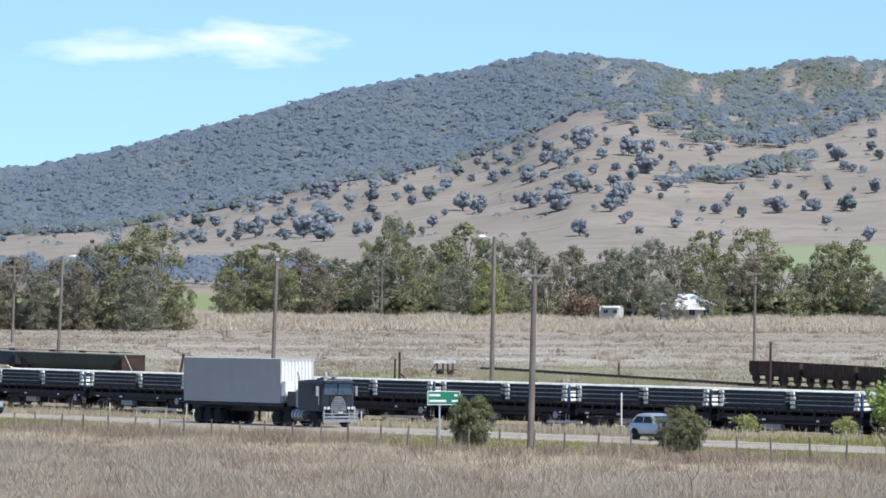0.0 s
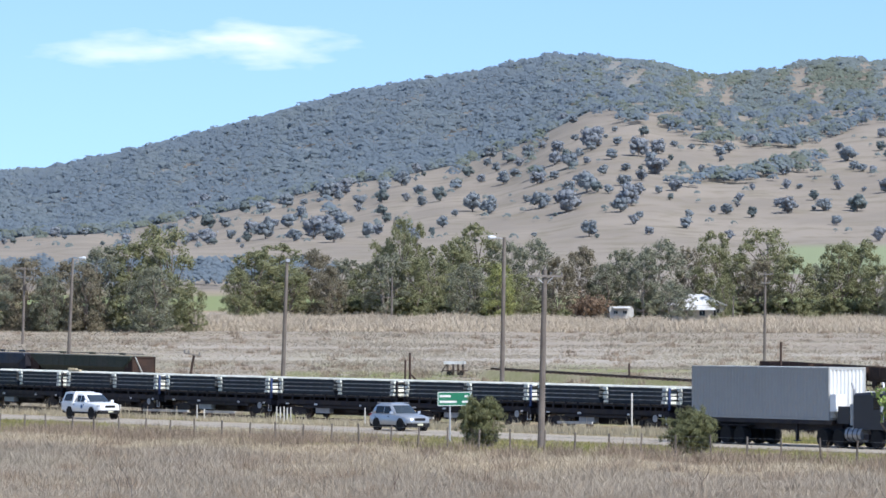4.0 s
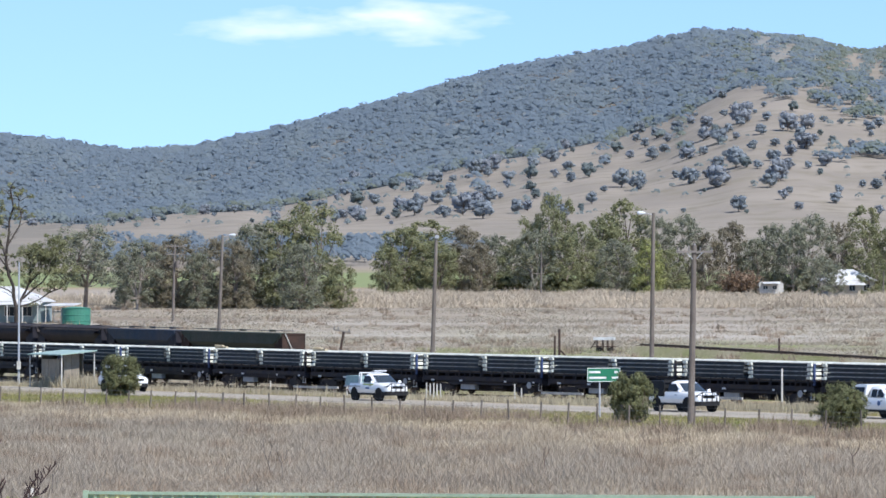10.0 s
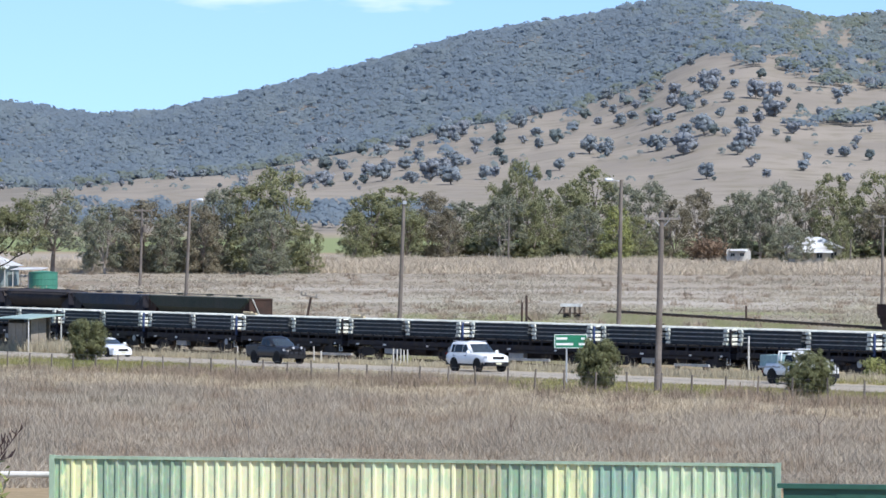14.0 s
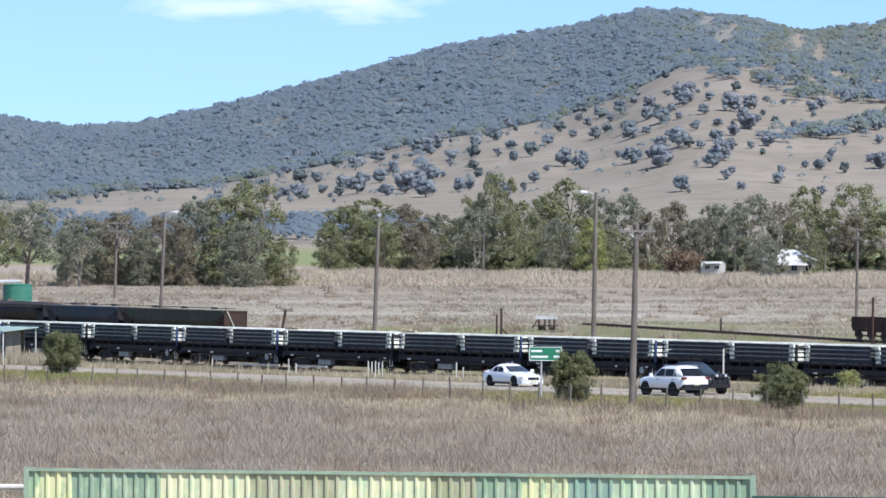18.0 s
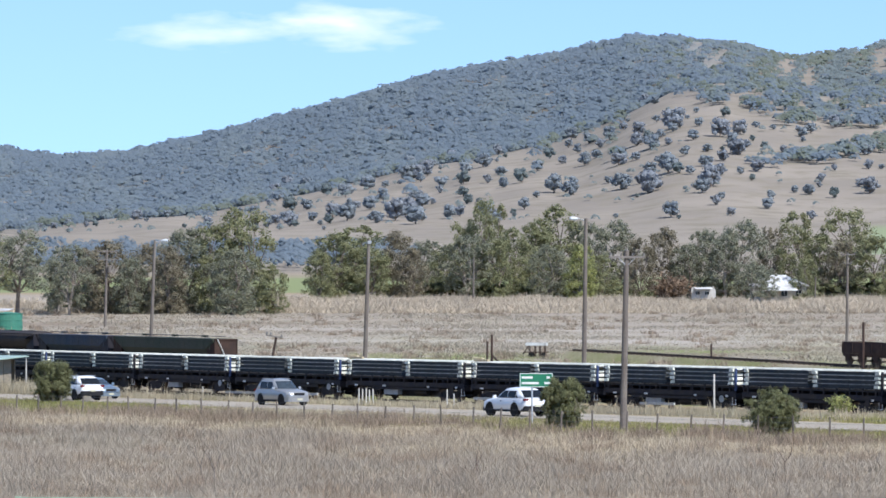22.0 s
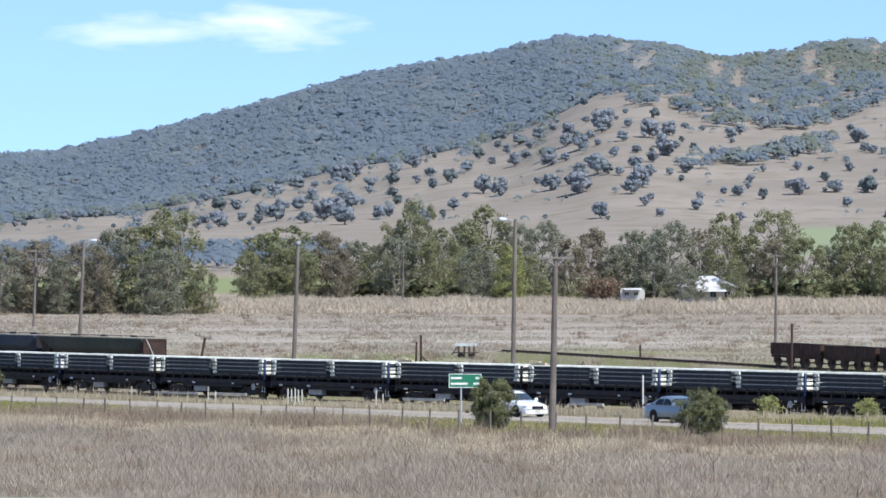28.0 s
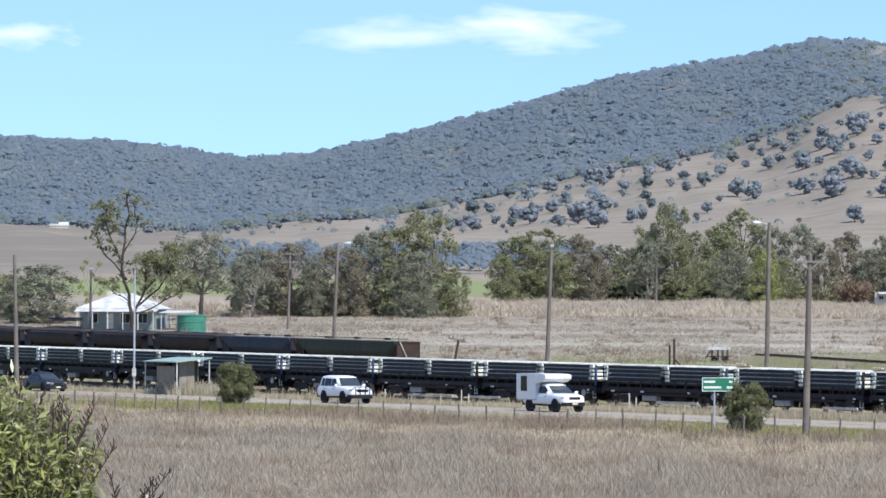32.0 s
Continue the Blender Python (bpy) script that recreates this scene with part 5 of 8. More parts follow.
# yellow-green weeds beside the line
for k, (u, y, r) in enumerate(((100.4, 264, 0.95), (122.5, 256, 0.9), (-3, 300, 0.35))):
    shrub("fennel_clump", "yellow-green weedy clump beside the railway line", "bush", pose(u / 1000 * y, y, 0), r, r * 1.35, 0.12, 1400, LEAF_LIGHT, "weed clumps", seed=30 + k)


def tall_bare_gum():
    """The tall, half-bare gum behind the cottage: a leaning trunk, long twisted limbs, leaves only in tufts."""
    x, y, z = far_point(-96.4, 592)
    t = thing("tall_gum", "tall half-bare gum tree with thin twisted limbs", "tree", pose(x, y, z))
    w, tufts, rnd = Shape(), [], random.Random(21)

    def limb(points, r, leafy, size, twigs=3):
        pts = [Vector(p) for p in points]
        r *= 0.72
        for k in range(len(pts) - 1):
            bend = pts[k].lerp(pts[k + 1], 0.5) + Vector((rnd.uniform(-0.25, 0.25), rnd.uniform(-0.2, 0.2), rnd.uniform(-0.15, 0.15)))
            r0, r1 = r * (1 - 0.8 * k / len(pts)), r * (1 - 0.8 * (k + 1) / len(pts))
            w.bar(pts[k], bend, r0, (r0 + r1) / 2, 7).bar(bend, pts[k + 1], (r0 + r1) / 2, r1, 7)
            for _ in range(twigs * 3 if k else 2):
                a = bend.lerp(pts[k + 1], rnd.uniform(-0.4, 1))
                e = a + Vector((rnd.uniform(-1.5, 1.5), rnd.uniform(-1, 1), rnd.uniform(-0.1, 1.5)))
                m = a.lerp(e, 0.5) + Vector((rnd.uniform(-0.2, 0.2), 0, 0.18))
                w.bar(a, m, 0.04, 0.03, 5).bar(m, e, 0.03, 0.012, 5)
                if rnd.random() < leafy:
                    tufts.append((e.x, e.y, e.z, size * rnd.uniform(0.6, 1.25)))
        if leafy:
            tufts.append((pts[-1].x, pts[-1].y, pts[-1].z, size))

    w.bar((0, 0, -0.5), (-0.2, 0, 2.6), 0.46, 0.33, 10)
    limb(((-0.2, 0, 2.4), (-0.6, 0.2, 5.2), (-1.6, 0.3, 8.6), (-1.2, 0.1, 12.0), (-0.6, 0.0, 15.6), (-1.0, 0, 18.3)), 0.34, 0.3, 0.55)
    limb(((-0.9, 0.2, 7.0), (-2.6, 0.3, 9.2), (-4.4, 0.2, 11.2), (-5.0, 0.1, 12.8)), 0.18, 0.45, 0.6)
    limb(((-1.6, 0.2, 9.0), (-3.0, -0.2, 12.4), (-3.8, -0.2, 14.8), (-3.4, 0, 16.4)), 0.17, 1.0, 0.75, 5)
    limb(((-1.4, 0.1, 10.5), (0.2, 0.2, 13.2), (0.1, 0.1, 15.8), (-0.2, 0, 17.2)), 0.14, 0.4, 0.5)
    limb(((0.0, 0, 2.4), (1.1, 0.3, 4.8), (1.6, 0.4, 7.6), (1.2, 0.5, 10.0)), 0.26, 0.9, 1.0, 6)
    limb(((0.6, 0.1, 3.6), (3.2, 0.4, 5.8), (4.8, 0.2, 8.4), (5.4, 0.1, 10.8)), 0.2, 0.9, 1.0, 6)
    limb(((0.3, -0.1, 2.6), (3.0, -0.3, 3.6), (5.6, -0.2, 5.0), (7.4, 0, 7.0)), 0.16, 0.75, 0.9, 4)
    limb(((1.2, 0.3, 5.2), (3.2, -0.4, 7.4), (3.4, -0.5, 9.4)), 0.14, 1.0, 1.0, 6)
    limb(((-0.4, 0, 4.0), (-2.4, -0.3, 5.2), (-4.0, -0.3, 6.6)), 0.12, 0.7, 0.9, 3)
    part("trunk", w, BARK_DARK, t)
    part("crown", crown_cards("crown", tufts, 7, 15, 0.24, LEAF_OLIVE, ragged=0.7), LEAF_OLIVE, t)


tall_bare_gum()


# ---- the hill's trees ----
def ground_on_sight(u, v):
    """Where the line of sight on bearing u and height v (thousandths, from the eye) meets the land."""
    ys = np.arange(1500, 4300, 10.0)
    zs = land(u / 1000 * ys, ys)
    hit = np.argmax(zs >= 6.2 + v / 1000 * ys)
    return u / 1000 * ys[hit], ys[hit], zs[hit]


def blob_trees(pts, size, mat, name, quads=24, leaf=0.3, tall=0.48):
    """Many small far trees in one mesh: rounded crowns of leaf clumps."""
    n = len(pts)
    d = RNG.normal(size=(n, quads, 3))
    d /= np.linalg.norm(d, axis=2)[:, :, None]
    d[:, :, 2] = np.abs(d[:, :, 2]) * 1.1 - 0.3
    c = pts[:, None, :] + d * size[:, None, None] * RNG.uniform(0.6, 1.0, (n, quads, 1)) * np.array((0.55, 0.55, tall)) + np.array((0, 0, 0.5)) * size[:, None, None]
    ln = (size[:, None] * leaf * RNG.uniform(0.7, 1.4, (n, quads))).ravel()
    # clump normals lean sunward, flattening light and shade as haze does
    nn = (d * 0.45 + RNG.normal(size=d.shape) * 0.1 + np.array((0.2, -0.45, 0.6))).reshape(-1, 3)
    nn /= np.linalg.norm(nn, axis=1)[:, None]
    return soup(name, *leaf_quads(c.reshape(-1, 3), nn, ln, ln * 0.9), mat)


# the lower edge of the woods on the east side: bearing and sight height
EDGE_A = (44, 50, 55, 60, 65, 73, 83, 88, 96, 103, 111, 116, 122, 132, 165)
EDGE_V = (39, 42.5, 47, 49.5, 47, 44.8, 43.2, 40.8, 40.3, 39.9, 39.6, 42, 44.5, 46.5, 46)


def hill_woods():
    # the wooded ridge
    n = 44000
    a, y = RNG.uniform(-140, 145, n), RNG.uniform(3030, 4110, n)
    x = a / 1000 * y
    gap = np.sin(a * 0.33 + y * 0.006) + np.sin(a * 0.9 - y * 0.011) * 0.7 + RNG.normal(size=n) * 0.5
    keep = ~((a > 66) & (gap > 0.55))
    a, x, y, gap = a[keep], x[keep], y[keep], gap[keep]
    pts = np.stack([x, y, land(x, y) - 1.0], -1)
    size = RNG.uniform(4.0, 7.2, len(x)) * np.where(RNG.uniform(size=len(x)) < 0.06, 1.45, 1.0)
    drift = np.sin(a * 0.21 + 2) + np.sin(y * 0.017 + a * 0.13) + np.sin(a * 0.63 - y * 0.009) + RNG.normal(size=len(x)) * 0.8
    east = a + RNG.normal(size=len(x)) * 12 > 72
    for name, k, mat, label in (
        ("ridge_woods", ~east & (drift < 0.9), LEAF_HILL, "eucalypt woods covering the ridge, coloured with blue distance haze"),
        ("grey_ridge_woods", ~east & (drift >= 0.9), LEAF_RIDGE, "paler trees among the ridge woods, distance haze in their colour"),
        ("summit_woods", east & (drift < 0.4), LEAF_SLOPE, "open woods about the summit, greyed by haze in their colour"),
        ("olive_summit_woods", east & (drift >= 0.4), LEAF_SUMMIT, "olive trees among the summit woods, haze in their colour"),
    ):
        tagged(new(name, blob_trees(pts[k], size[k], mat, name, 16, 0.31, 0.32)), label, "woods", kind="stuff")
    # the belt of trees along the foot of the hill
    n = 420
    a, y = RNG.uniform(-80, 10, n), RNG.uniform(1560, 1800, n)
    keep = RNG.uniform(size=n) < np.interp(a, (-80, -45, -20, 10), (0.25, 0.9, 0.9, 0.15))
    a, y = a[keep], y[keep]
    x = a / 1000 * y
    pts = np.stack([x, y, land(x, y) - 0.5], -1)
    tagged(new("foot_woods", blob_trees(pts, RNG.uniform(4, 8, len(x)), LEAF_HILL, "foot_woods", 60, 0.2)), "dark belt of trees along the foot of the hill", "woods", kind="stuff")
    # woods that come down the upper east slope, the tongue below them, and the ragged edge of the ridge's woods
    spots = []
    for _ in range(2600):
        u = RNG.uniform(52, 138)
        lo, hi = float(np.interp(u, EDGE_A, EDGE_V)), float(np.interp(u, SPUR_A, SPUR_H)) + 0.5
        v = RNG.uniform(40, 56)
        if lo < v < hi and math.sin(u * 0.9 + v) + math.sin(u * 0.37 - v * 1.3) + RNG.normal() * 0.6 < 0.35:
            spots.append((u, v))
    for _ in range(95):
        f = RNG.uniform() ** 0.8
        spots.append((82 + 33 * f + RNG.normal() * 1.0, 31.6 + 5.2 * f ** 1.3 + RNG.normal() * (0.45 + 0.75 * f)))
    pts = np.array([ground_on_sight(u, v) for u, v in spots])
    n2 = 900
    a2 = RNG.uniform(-130, 55, n2)
    y2 = 3070 - np.abs(RNG.normal(size=n2)) * (50 + 130 * np.clip(np.sin(a2 * 0.42) + np.sin(a2 * 1.1 + 2), 0, 2))
    x2 = a2 / 1000 * y2
    pts = np.concatenate([pts, np.stack([x2, y2, land(x2, y2)], -1)]) - np.array((0, 0, 0.6))
    pick = RNG.uniform(size=len(pts))
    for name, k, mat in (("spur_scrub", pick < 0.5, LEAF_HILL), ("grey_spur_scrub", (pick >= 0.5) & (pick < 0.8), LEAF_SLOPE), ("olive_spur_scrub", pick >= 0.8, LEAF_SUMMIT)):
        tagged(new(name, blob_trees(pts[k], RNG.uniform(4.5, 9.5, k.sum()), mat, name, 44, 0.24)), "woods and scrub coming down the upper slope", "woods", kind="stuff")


hill_woods()


def slope_scrub():
    """The many small shrubs between the slope's trees."""
    n = 260
    a, f = RNG.uniform(-105, 140, n), RNG.uniform(size=n) ** 0.8
    top = np.interp(a, SPUR_A, SPUR_H)
    pts = np.array([ground_on_sight(b, 16.5 + (t - 16.5) * (0.1 + 0.88 * g)) for b, t, g in zip(a, top, f)])
    tagged(new("slope_scrub", blob_trees(pts, RNG.uniform(2.2, 4.6, n), LEAF_SLOPE, "slope_scrub", 30)), "small shrubs dotted over the dry slope, greyed by haze in their colour", "scrub", kind="stuff")


slope_scrub()

# bearing and sight height of the foot, width (eighths of a thousandth), of the trees that stand singly on the slope
WEST_SLOPE = (
    (-24.4, 26.1, 24), (-12.9, 26.0, 22), (-9.0, 25.6, 30), (-3.9, 27.3, 28), (-0.6, 24.6, 24), (-20.9, 22.6, 28), (-17.6, 22.7, 24), (-21.3, 19.0, 32), (-16.1, 20.3, 20), (-11.8, 21.1, 26), (-8.6, 20.3, 34), (-6.6, 23.1, 16), (-2.3, 19.8, 26), (2.1, 20.4, 40), (6.5, 19.5, 40), (8.0, 23.1, 30), (4.9, 22.3, 30), (5.2, 29.0, 30), (7.4, 29.4, 30), (9.2, 30.3, 30), (12.0, 27.9, 24), (17.1, 28.3, 26), (17.1, 25.6, 20), (14.4, 33.4, 24), (5.2, 32.1, 22), (10.4, 32.2, 16), (21.5, 32.2, 30), (17.5, 30.7, 22), (30.1, 28.7, 26), (30.6, 22.9, 24),
)
MID_SLOPE = (
    (14.0, 20.8, 26), (16.4, 21.2, 20), (-48.5, 20.9, 18), (-54.9, 20.5, 22), (-25.6, 19.7, 22), (-29.1, 24.1, 14), (-17.6, 27.8, 20), (-22.0, 27.8, 22), (44.0, 32.5, 26), (46.7, 34.2, 20), (51.5, 32.6, 26), (55.4, 33.7, 16), (37.2, 26.4, 36), (40.7, 26.0, 30), (52.2, 27.2, 32), (49.1, 28.4, 16), (58.0, 26.4, 46), (58.6, 30.5, 22), (62.5, 30.9, 36), (64.9, 30.9, 24), (63.1, 21.0, 32), (-61.4, 21.2, 18), (-40.1, 22.3, 16), (-34.5, 23.3, 14), (22.4, 28.6, 18), (25.5, 30.3, 20), (33.6, 31.4, 22), (36.4, 34.1, 24), (39.2, 32.9, 18), (42.4, 35.2, 18), (24.9, 20.1, 24), (21.1, 22.6, 18),
)
EAST_SLOPE = (
    (70.0, 26.2, 30), (72.0, 27.7, 40), (72.9, 23.8, 20), (74.0, 30.1, 24), (70.9, 32.0, 24), (74.7, 33.3, 24), (78.0, 34.8, 36), (78.4, 30.6, 14), (82.4, 31.2, 28), (84.7, 23.0, 24), (85.2, 25.0, 16), (96.5, 29.0, 18), (90.6, 26.5, 14), (93.6, 25.9, 22), (99.1, 25.4, 20), (105.2, 27.8, 16), (107.2, 26.3, 38), (112.9, 29.1, 20), (115.1, 26.7, 30), (122.6, 26.8, 34), (106.9, 31.5, 18), (102.9, 34.6, 24), (106.5, 34.9, 22), (129.0, 30.8, 26), (120.6, 37.9, 30), (121.9, 35.9, 18), (129.7, 38.3, 20), (127.7, 20.0, 28), (109.9, 31.7, 12), (118.0, 33.6, 12), (124.2, 31.2, 10), (126.1, 35.5, 16),
)
UPPER_SLOPE = (
    (49.5, 38.3, 28), (55.9, 39.5, 22), (58.2, 38.0, 22), (55.4, 36.7, 24), (58.6, 36.0, 36), (63.7, 40.8, 36), (69.4, 41.2, 18), (68.1, 38.0, 20), (74.0, 38.8, 34), (78.4, 39.2, 26), (76.7, 36.8, 26), (57.4, 46.2, 20), (59.4, 46.2, 18), (65.4, 43.9, 16), (81.9, 40.8, 14), (94.1, 39.6, 22), (99.4, 40.9, 24), (52.4, 35.2, 16), (60.5, 32.7, 20), (66.1, 34.6, 16), (71.1, 35.3, 18), (47.4, 36.4, 18), (44.9, 37.4, 22), (41.1, 38.3, 22), (81.1, 37.8, 12), (83.6, 36.0, 14), (88.0, 35.4, 14), (92.4, 37.5, 12), (59.9, 42.1, 14), (62.4, 37.1, 16),
)


def slope_trees():
    protos = []
    for k in range(6):
        t = thing("slope_tree", "small tree standing alone on the dry slope, haze blue in its colour", "tree", group="trees on the slope")
        rnd = random.Random(60 + k)
        w = Shape().bar((0, 0, -0.05), (rnd.uniform(-0.04, 0.04), 0, 0.3), 0.035, 0.025, 6)
        cl = []
        for _ in range(17):
            a, h = rnd.uniform(0, 6.28), rnd.uniform(0.17, 0.72)
            q = 0.38 * math.sqrt(max(0.0, 1 - ((h - 0.40) / 0.4) ** 2)) * rnd.uniform(0.3, 1.0)
            cl.append((q * math.cos(a), q * math.sin(a), h, rnd.uniform(0.17, 0.25)))
            w.bar((0, 0, 0.22), cl[-1][:3], 0.02, 0.008, 5)
        part("trunk", w, BARK, t)
        mt = (LEAF_HAZE_MAUVE, LEAF_TREE, LEAF_SLOPE, LEAF_TREE, LEAF_HAZE_MAUVE, LEAF_TREE)[k]
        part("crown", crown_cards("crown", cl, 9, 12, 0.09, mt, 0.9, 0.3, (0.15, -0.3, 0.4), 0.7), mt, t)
        protos.append(t)
    rnd = random.Random(77)
    rows = list(WEST_SLOPE + MID_SLOPE + EAST_SLOPE + UPPER_SLOPE)
    for _ in range(120):
        a, f = rnd.uniform(-122, 132), rnd.random() ** 0.8
        top = min(float(np.interp(a, SPUR_A, SPUR_H)), float(np.interp(a, EDGE_A, EDGE_V)) if a > 50 else 99)
        rows.append((a, 16.5 + (top - 16.5) * (0.12 + 0.86 * f), rnd.choice((9, 12, 15, 19))))
    for _ in range(12):
        a = rnd.uniform(-32, 24)
        rows.append((a, rnd.uniform(18.2, 22.0 + 0.06 * (a + 32)), rnd.choice((12, 16, 20, 26))))
    for a, v, px in rows:
        x, y, z = ground_on_sight(a, v - 0.6)
        t = copy_thing(rnd.choice(protos), pose(x, y, z, 0, 0, rnd.uniform(0, 360)))
        k = px / 8000 * y * 1.1
        t.scale = (k * rnd.uniform(0.95, 1.1), k * rnd.uniform(0.95, 1.1), k * rnd.uniform(0.85, 1.1))
    for p in protos:
        for o in (*p.children, p):
            bpy.data.objects.remove(o)


slope_trees()

# ---- grass ----
WEED_GREY = thin(material("weed_grey_brown", (0.412, 0.352, 0.27), 0.95, (0.325, 0.28, 0.218), 0.06, 0.5, vary=0.22, grain=0.15), 0.35)
STRAW = thin(material("straw", (0.52, 0.43, 0.30), 0.95, (0.42, 0.35, 0.25), 0.05, 0.6, vary=0.28), 0.35)
WEED_RED = thin(material("weed_red_brown", (0.34, 0.265, 0.19), 0.95, (0.26, 0.205, 0.15), 0.3, 1.5, vary=0.35), 0.35)
YARD_GREEN = thin(material("yard_olive_grass", (0.31, 0.315, 0.155), 0.95, (0.38, 0.35, 0.215), 0.05, 0.5, vary=0.25), 0.35)
FIELD_GREY = thin(material("field_grey_straw", (0.45, 0.397, 0.30), 0.95, (0.365, 0.322, 0.245), 0.03, 0.4, vary=0.1, grain=0.12), 0.35)
FIELD_DARK = thin(material("field_weed_grey", (0.385, 0.333, 0.25), 0.95, (0.315, 0.275, 0.208), 0.03, 0.4, vary=0.1, grain=0.12), 0.35)
STRAW_FAR = thin(material("far_bank_straw", (0.55, 0.465, 0.345), 0.95, (0.44, 0.37, 0.275), 0.06, 0.3, vary=0.22), 0.35)
STRAW_PALE = thin(material("straw_pale", (0.46, 0.40, 0.28), 0.95, (0.365, 0.32, 0.222), 0.03, 0.5, vary=0.22), 0.35)
GRASS_GREEN = thin(material("grass_green", (0.24, 0.25, 0.085), 0.9, (0.31, 0.275, 0.12), 0.3, 2.0, vary=0.35), 0.35)


def blades(x, y, height, width, lean, mat, name, label, per=5, tuft=0.16):
    """Tufts of narrow bent blades, one mesh."""
    n = len(x)
    bx = np.repeat(x, per) + RNG.normal(size=n * per) * tuft
    by = np.repeat(y, per) + RNG.normal(size=n * per) * tuft
    h = np.repeat(height, per) * RNG.uniform(0.45, 1.12, n * per)
    w = np.repeat(width, per) * RNG.uniform(0.9, 2.1, n * per)
    t = RNG.uniform(-0.7, 0.7, n * per)
    dx, dy = np.cos(t) * w / 2, np.sin(t) * w / 2
    z = land(bx, by) - 0.03
    lx, ly = RNG.normal(size=n * per) * lean * h, RNG.normal(size=n * per) * lean * h
    p0, p1 = np.stack([bx - dx, by - dy, z], -1), np.stack([bx + dx, by + dy, z], -1)
    tip = np.stack([bx + lx, by + ly, z + h], -1)
    v = np.stack([p0, p1, tip], 1).reshape(-1, 3)
    f = np.arange(3 * n * per).reshape(-1, 3)
    ob = new(name, soup(name, v, f, mat))
    return tagged(ob, label, "grass", kind="stuff")


def plan_qr(x, y):
    """Sideways distances from the road's and the railway's middle."""
    q = x * ROAD_SIDE.x + (y - ROAD_MID.y) * ROAD_SIDE.y
    dx, dy = x - RAIL_MID.x, y - RAIL_MID.y
    p, r = dx * RAIL_WAY.x + dy * RAIL_WAY.y, dx * RAIL_SIDE.x + dy * RAIL_SIDE.y
    return q, r - np.interp(p, BEND_GRID, BEND_Q)


def sow(n, y0, y1, power=1.0):
    y = y0 + (y1 - y0) * RNG.uniform(size=n) ** power
    x = RNG.uniform(-0.128, 0.15, n) * y
    return x, y


def patchy(x, y, s, seed):
    return np.sin(x * s + seed) + np.sin(y * s * 0.8 + seed * 2) + np.sin((x + y) * s * 0.45 + seed * 3) + RNG.normal(size=len(x)) * 0.6


def grasses():
    # the weedy paddock on this side of the fence
    x, y = sow(230000, 128, 292)
    q, r = plan_qr(x, y)
    k = q > 21.5
    x, y, q = x[k], y[k], q[k]
    straw = (patchy(x, y, 0.16, 1.0) + (42 - q) * 0.11) > 0.7
    h = RNG.uniform(0.14, 0.42, len(x)) * np.clip(1.0 + 0.28 * patchy(x, y, 0.7, 5.0), 0.5, 1.9)
    blades(x[~straw], y[~straw], h[~straw], np.full((~straw).sum(), 0.021), 0.6, WEED_GREY, "paddock_weeds", "dead grey-brown weeds covering the paddock", 4)
    blades(x[straw], y[straw], h[straw] * 0.85, np.full(straw.sum(), 0.02), 0.6, STRAW, "paddock_straw", "dry straw-coloured grass in the paddock", 4)
    # darker dead weeds in clumps, thickest along the fence
    cx, cy = sow(3000, 128, 300)
    cq, _ = plan_qr(cx, cy)
    k = (cq > 15.5) & ((RNG.uniform(size=len(cx)) < 0.13) | ((cq < 26) & (patchy(cx, cy, 0.16, 3.0) > 0.3)))
    cx, cy, cq = cx[k], cy[k], cq[k]
    rep = 26
    x = np.repeat(cx, rep) + RNG.normal(size=len(cx) * rep) * 0.38
    y = np.repeat(cy, rep) + RNG.normal(size=len(cx) * rep) * 0.38
    h = np.repeat(np.where(cq < 27, RNG.uniform(0.6, 1.15, len(cx)), RNG.uniform(0.45, 0.85, len(cx))), rep) * RNG.uniform(0.5, 1.05, len(x))
    blades(x, y, h, np.full(len(x), 0.02), 0.4, WEED_RED, "weed_clumps", "reddish-brown dead weed clumps along the fence", 4, 0.1)
    # verges
    x, y = sow(150000, 195, 405)
    q, r = plan_qr(x, y)
    k = ((q > 4.7) & (q <= 21.5)) | ((q < -5.2) & (r > 2.3))
    x, y, q, r = x[k], y[k], q[k], r[k]
    g = patchy(x, y, 0.13, 4.0) + np.where(q > 0, 0.35 + 1.1 * np.exp(-((1000 * x / y - 22) / 26) ** 2), 0.35 * np.exp(-((1000 * x / y - 8) / 14) ** 2)) > 0.75
    far = q < 0
    h = np.where(far, RNG.uniform(0.15, 0.6, len(x)) * np.where(RNG.uniform(size=len(x)) < 0.12, 1.7, 1.0), RNG.uniform(0.08, 0.32, len(x)))
    h *= np.where(x < -12, 1.45, 1.0)
    h *= np.where(far, np.clip((r - 2.0) / 5.0, 0.25, 1.0), 1.0)
    blades(x[~g], y[~g], h[~g], np.full((~g).sum(), 0.035), 0.2, STRAW_PALE, "verge_grass", "dry pale grass on the road verge", 4)
    blades(x[g], y[g], h[g] * 0.7, np.full(g.sum(), 0.04), 0.25, GRASS_GREEN, "green_grass", "short green grass on the verge", 4)
    # single dark upright stalks in the paddock, and dark weeds in the far field
    x, y = sow(9000, 128, 285)
    q, r = plan_qr(x, y)
    k = (q > 20) & (patchy(x, y, 0.21, 8.0) > 0.1)
    x, y = x[k], y[k]
    blades(x, y, RNG.uniform(0.35, 0.85, len(x)), np.full(len(x), 0.016), 0.14, WEED_RED, "upright_stalks", "thin dark upright weed stalks in the paddock", 2, 0.12)
    cx, cy = sow(420, 360, 700)
    x = np.repeat(cx, 16) + RNG.normal(size=len(cx) * 16) * 0.5
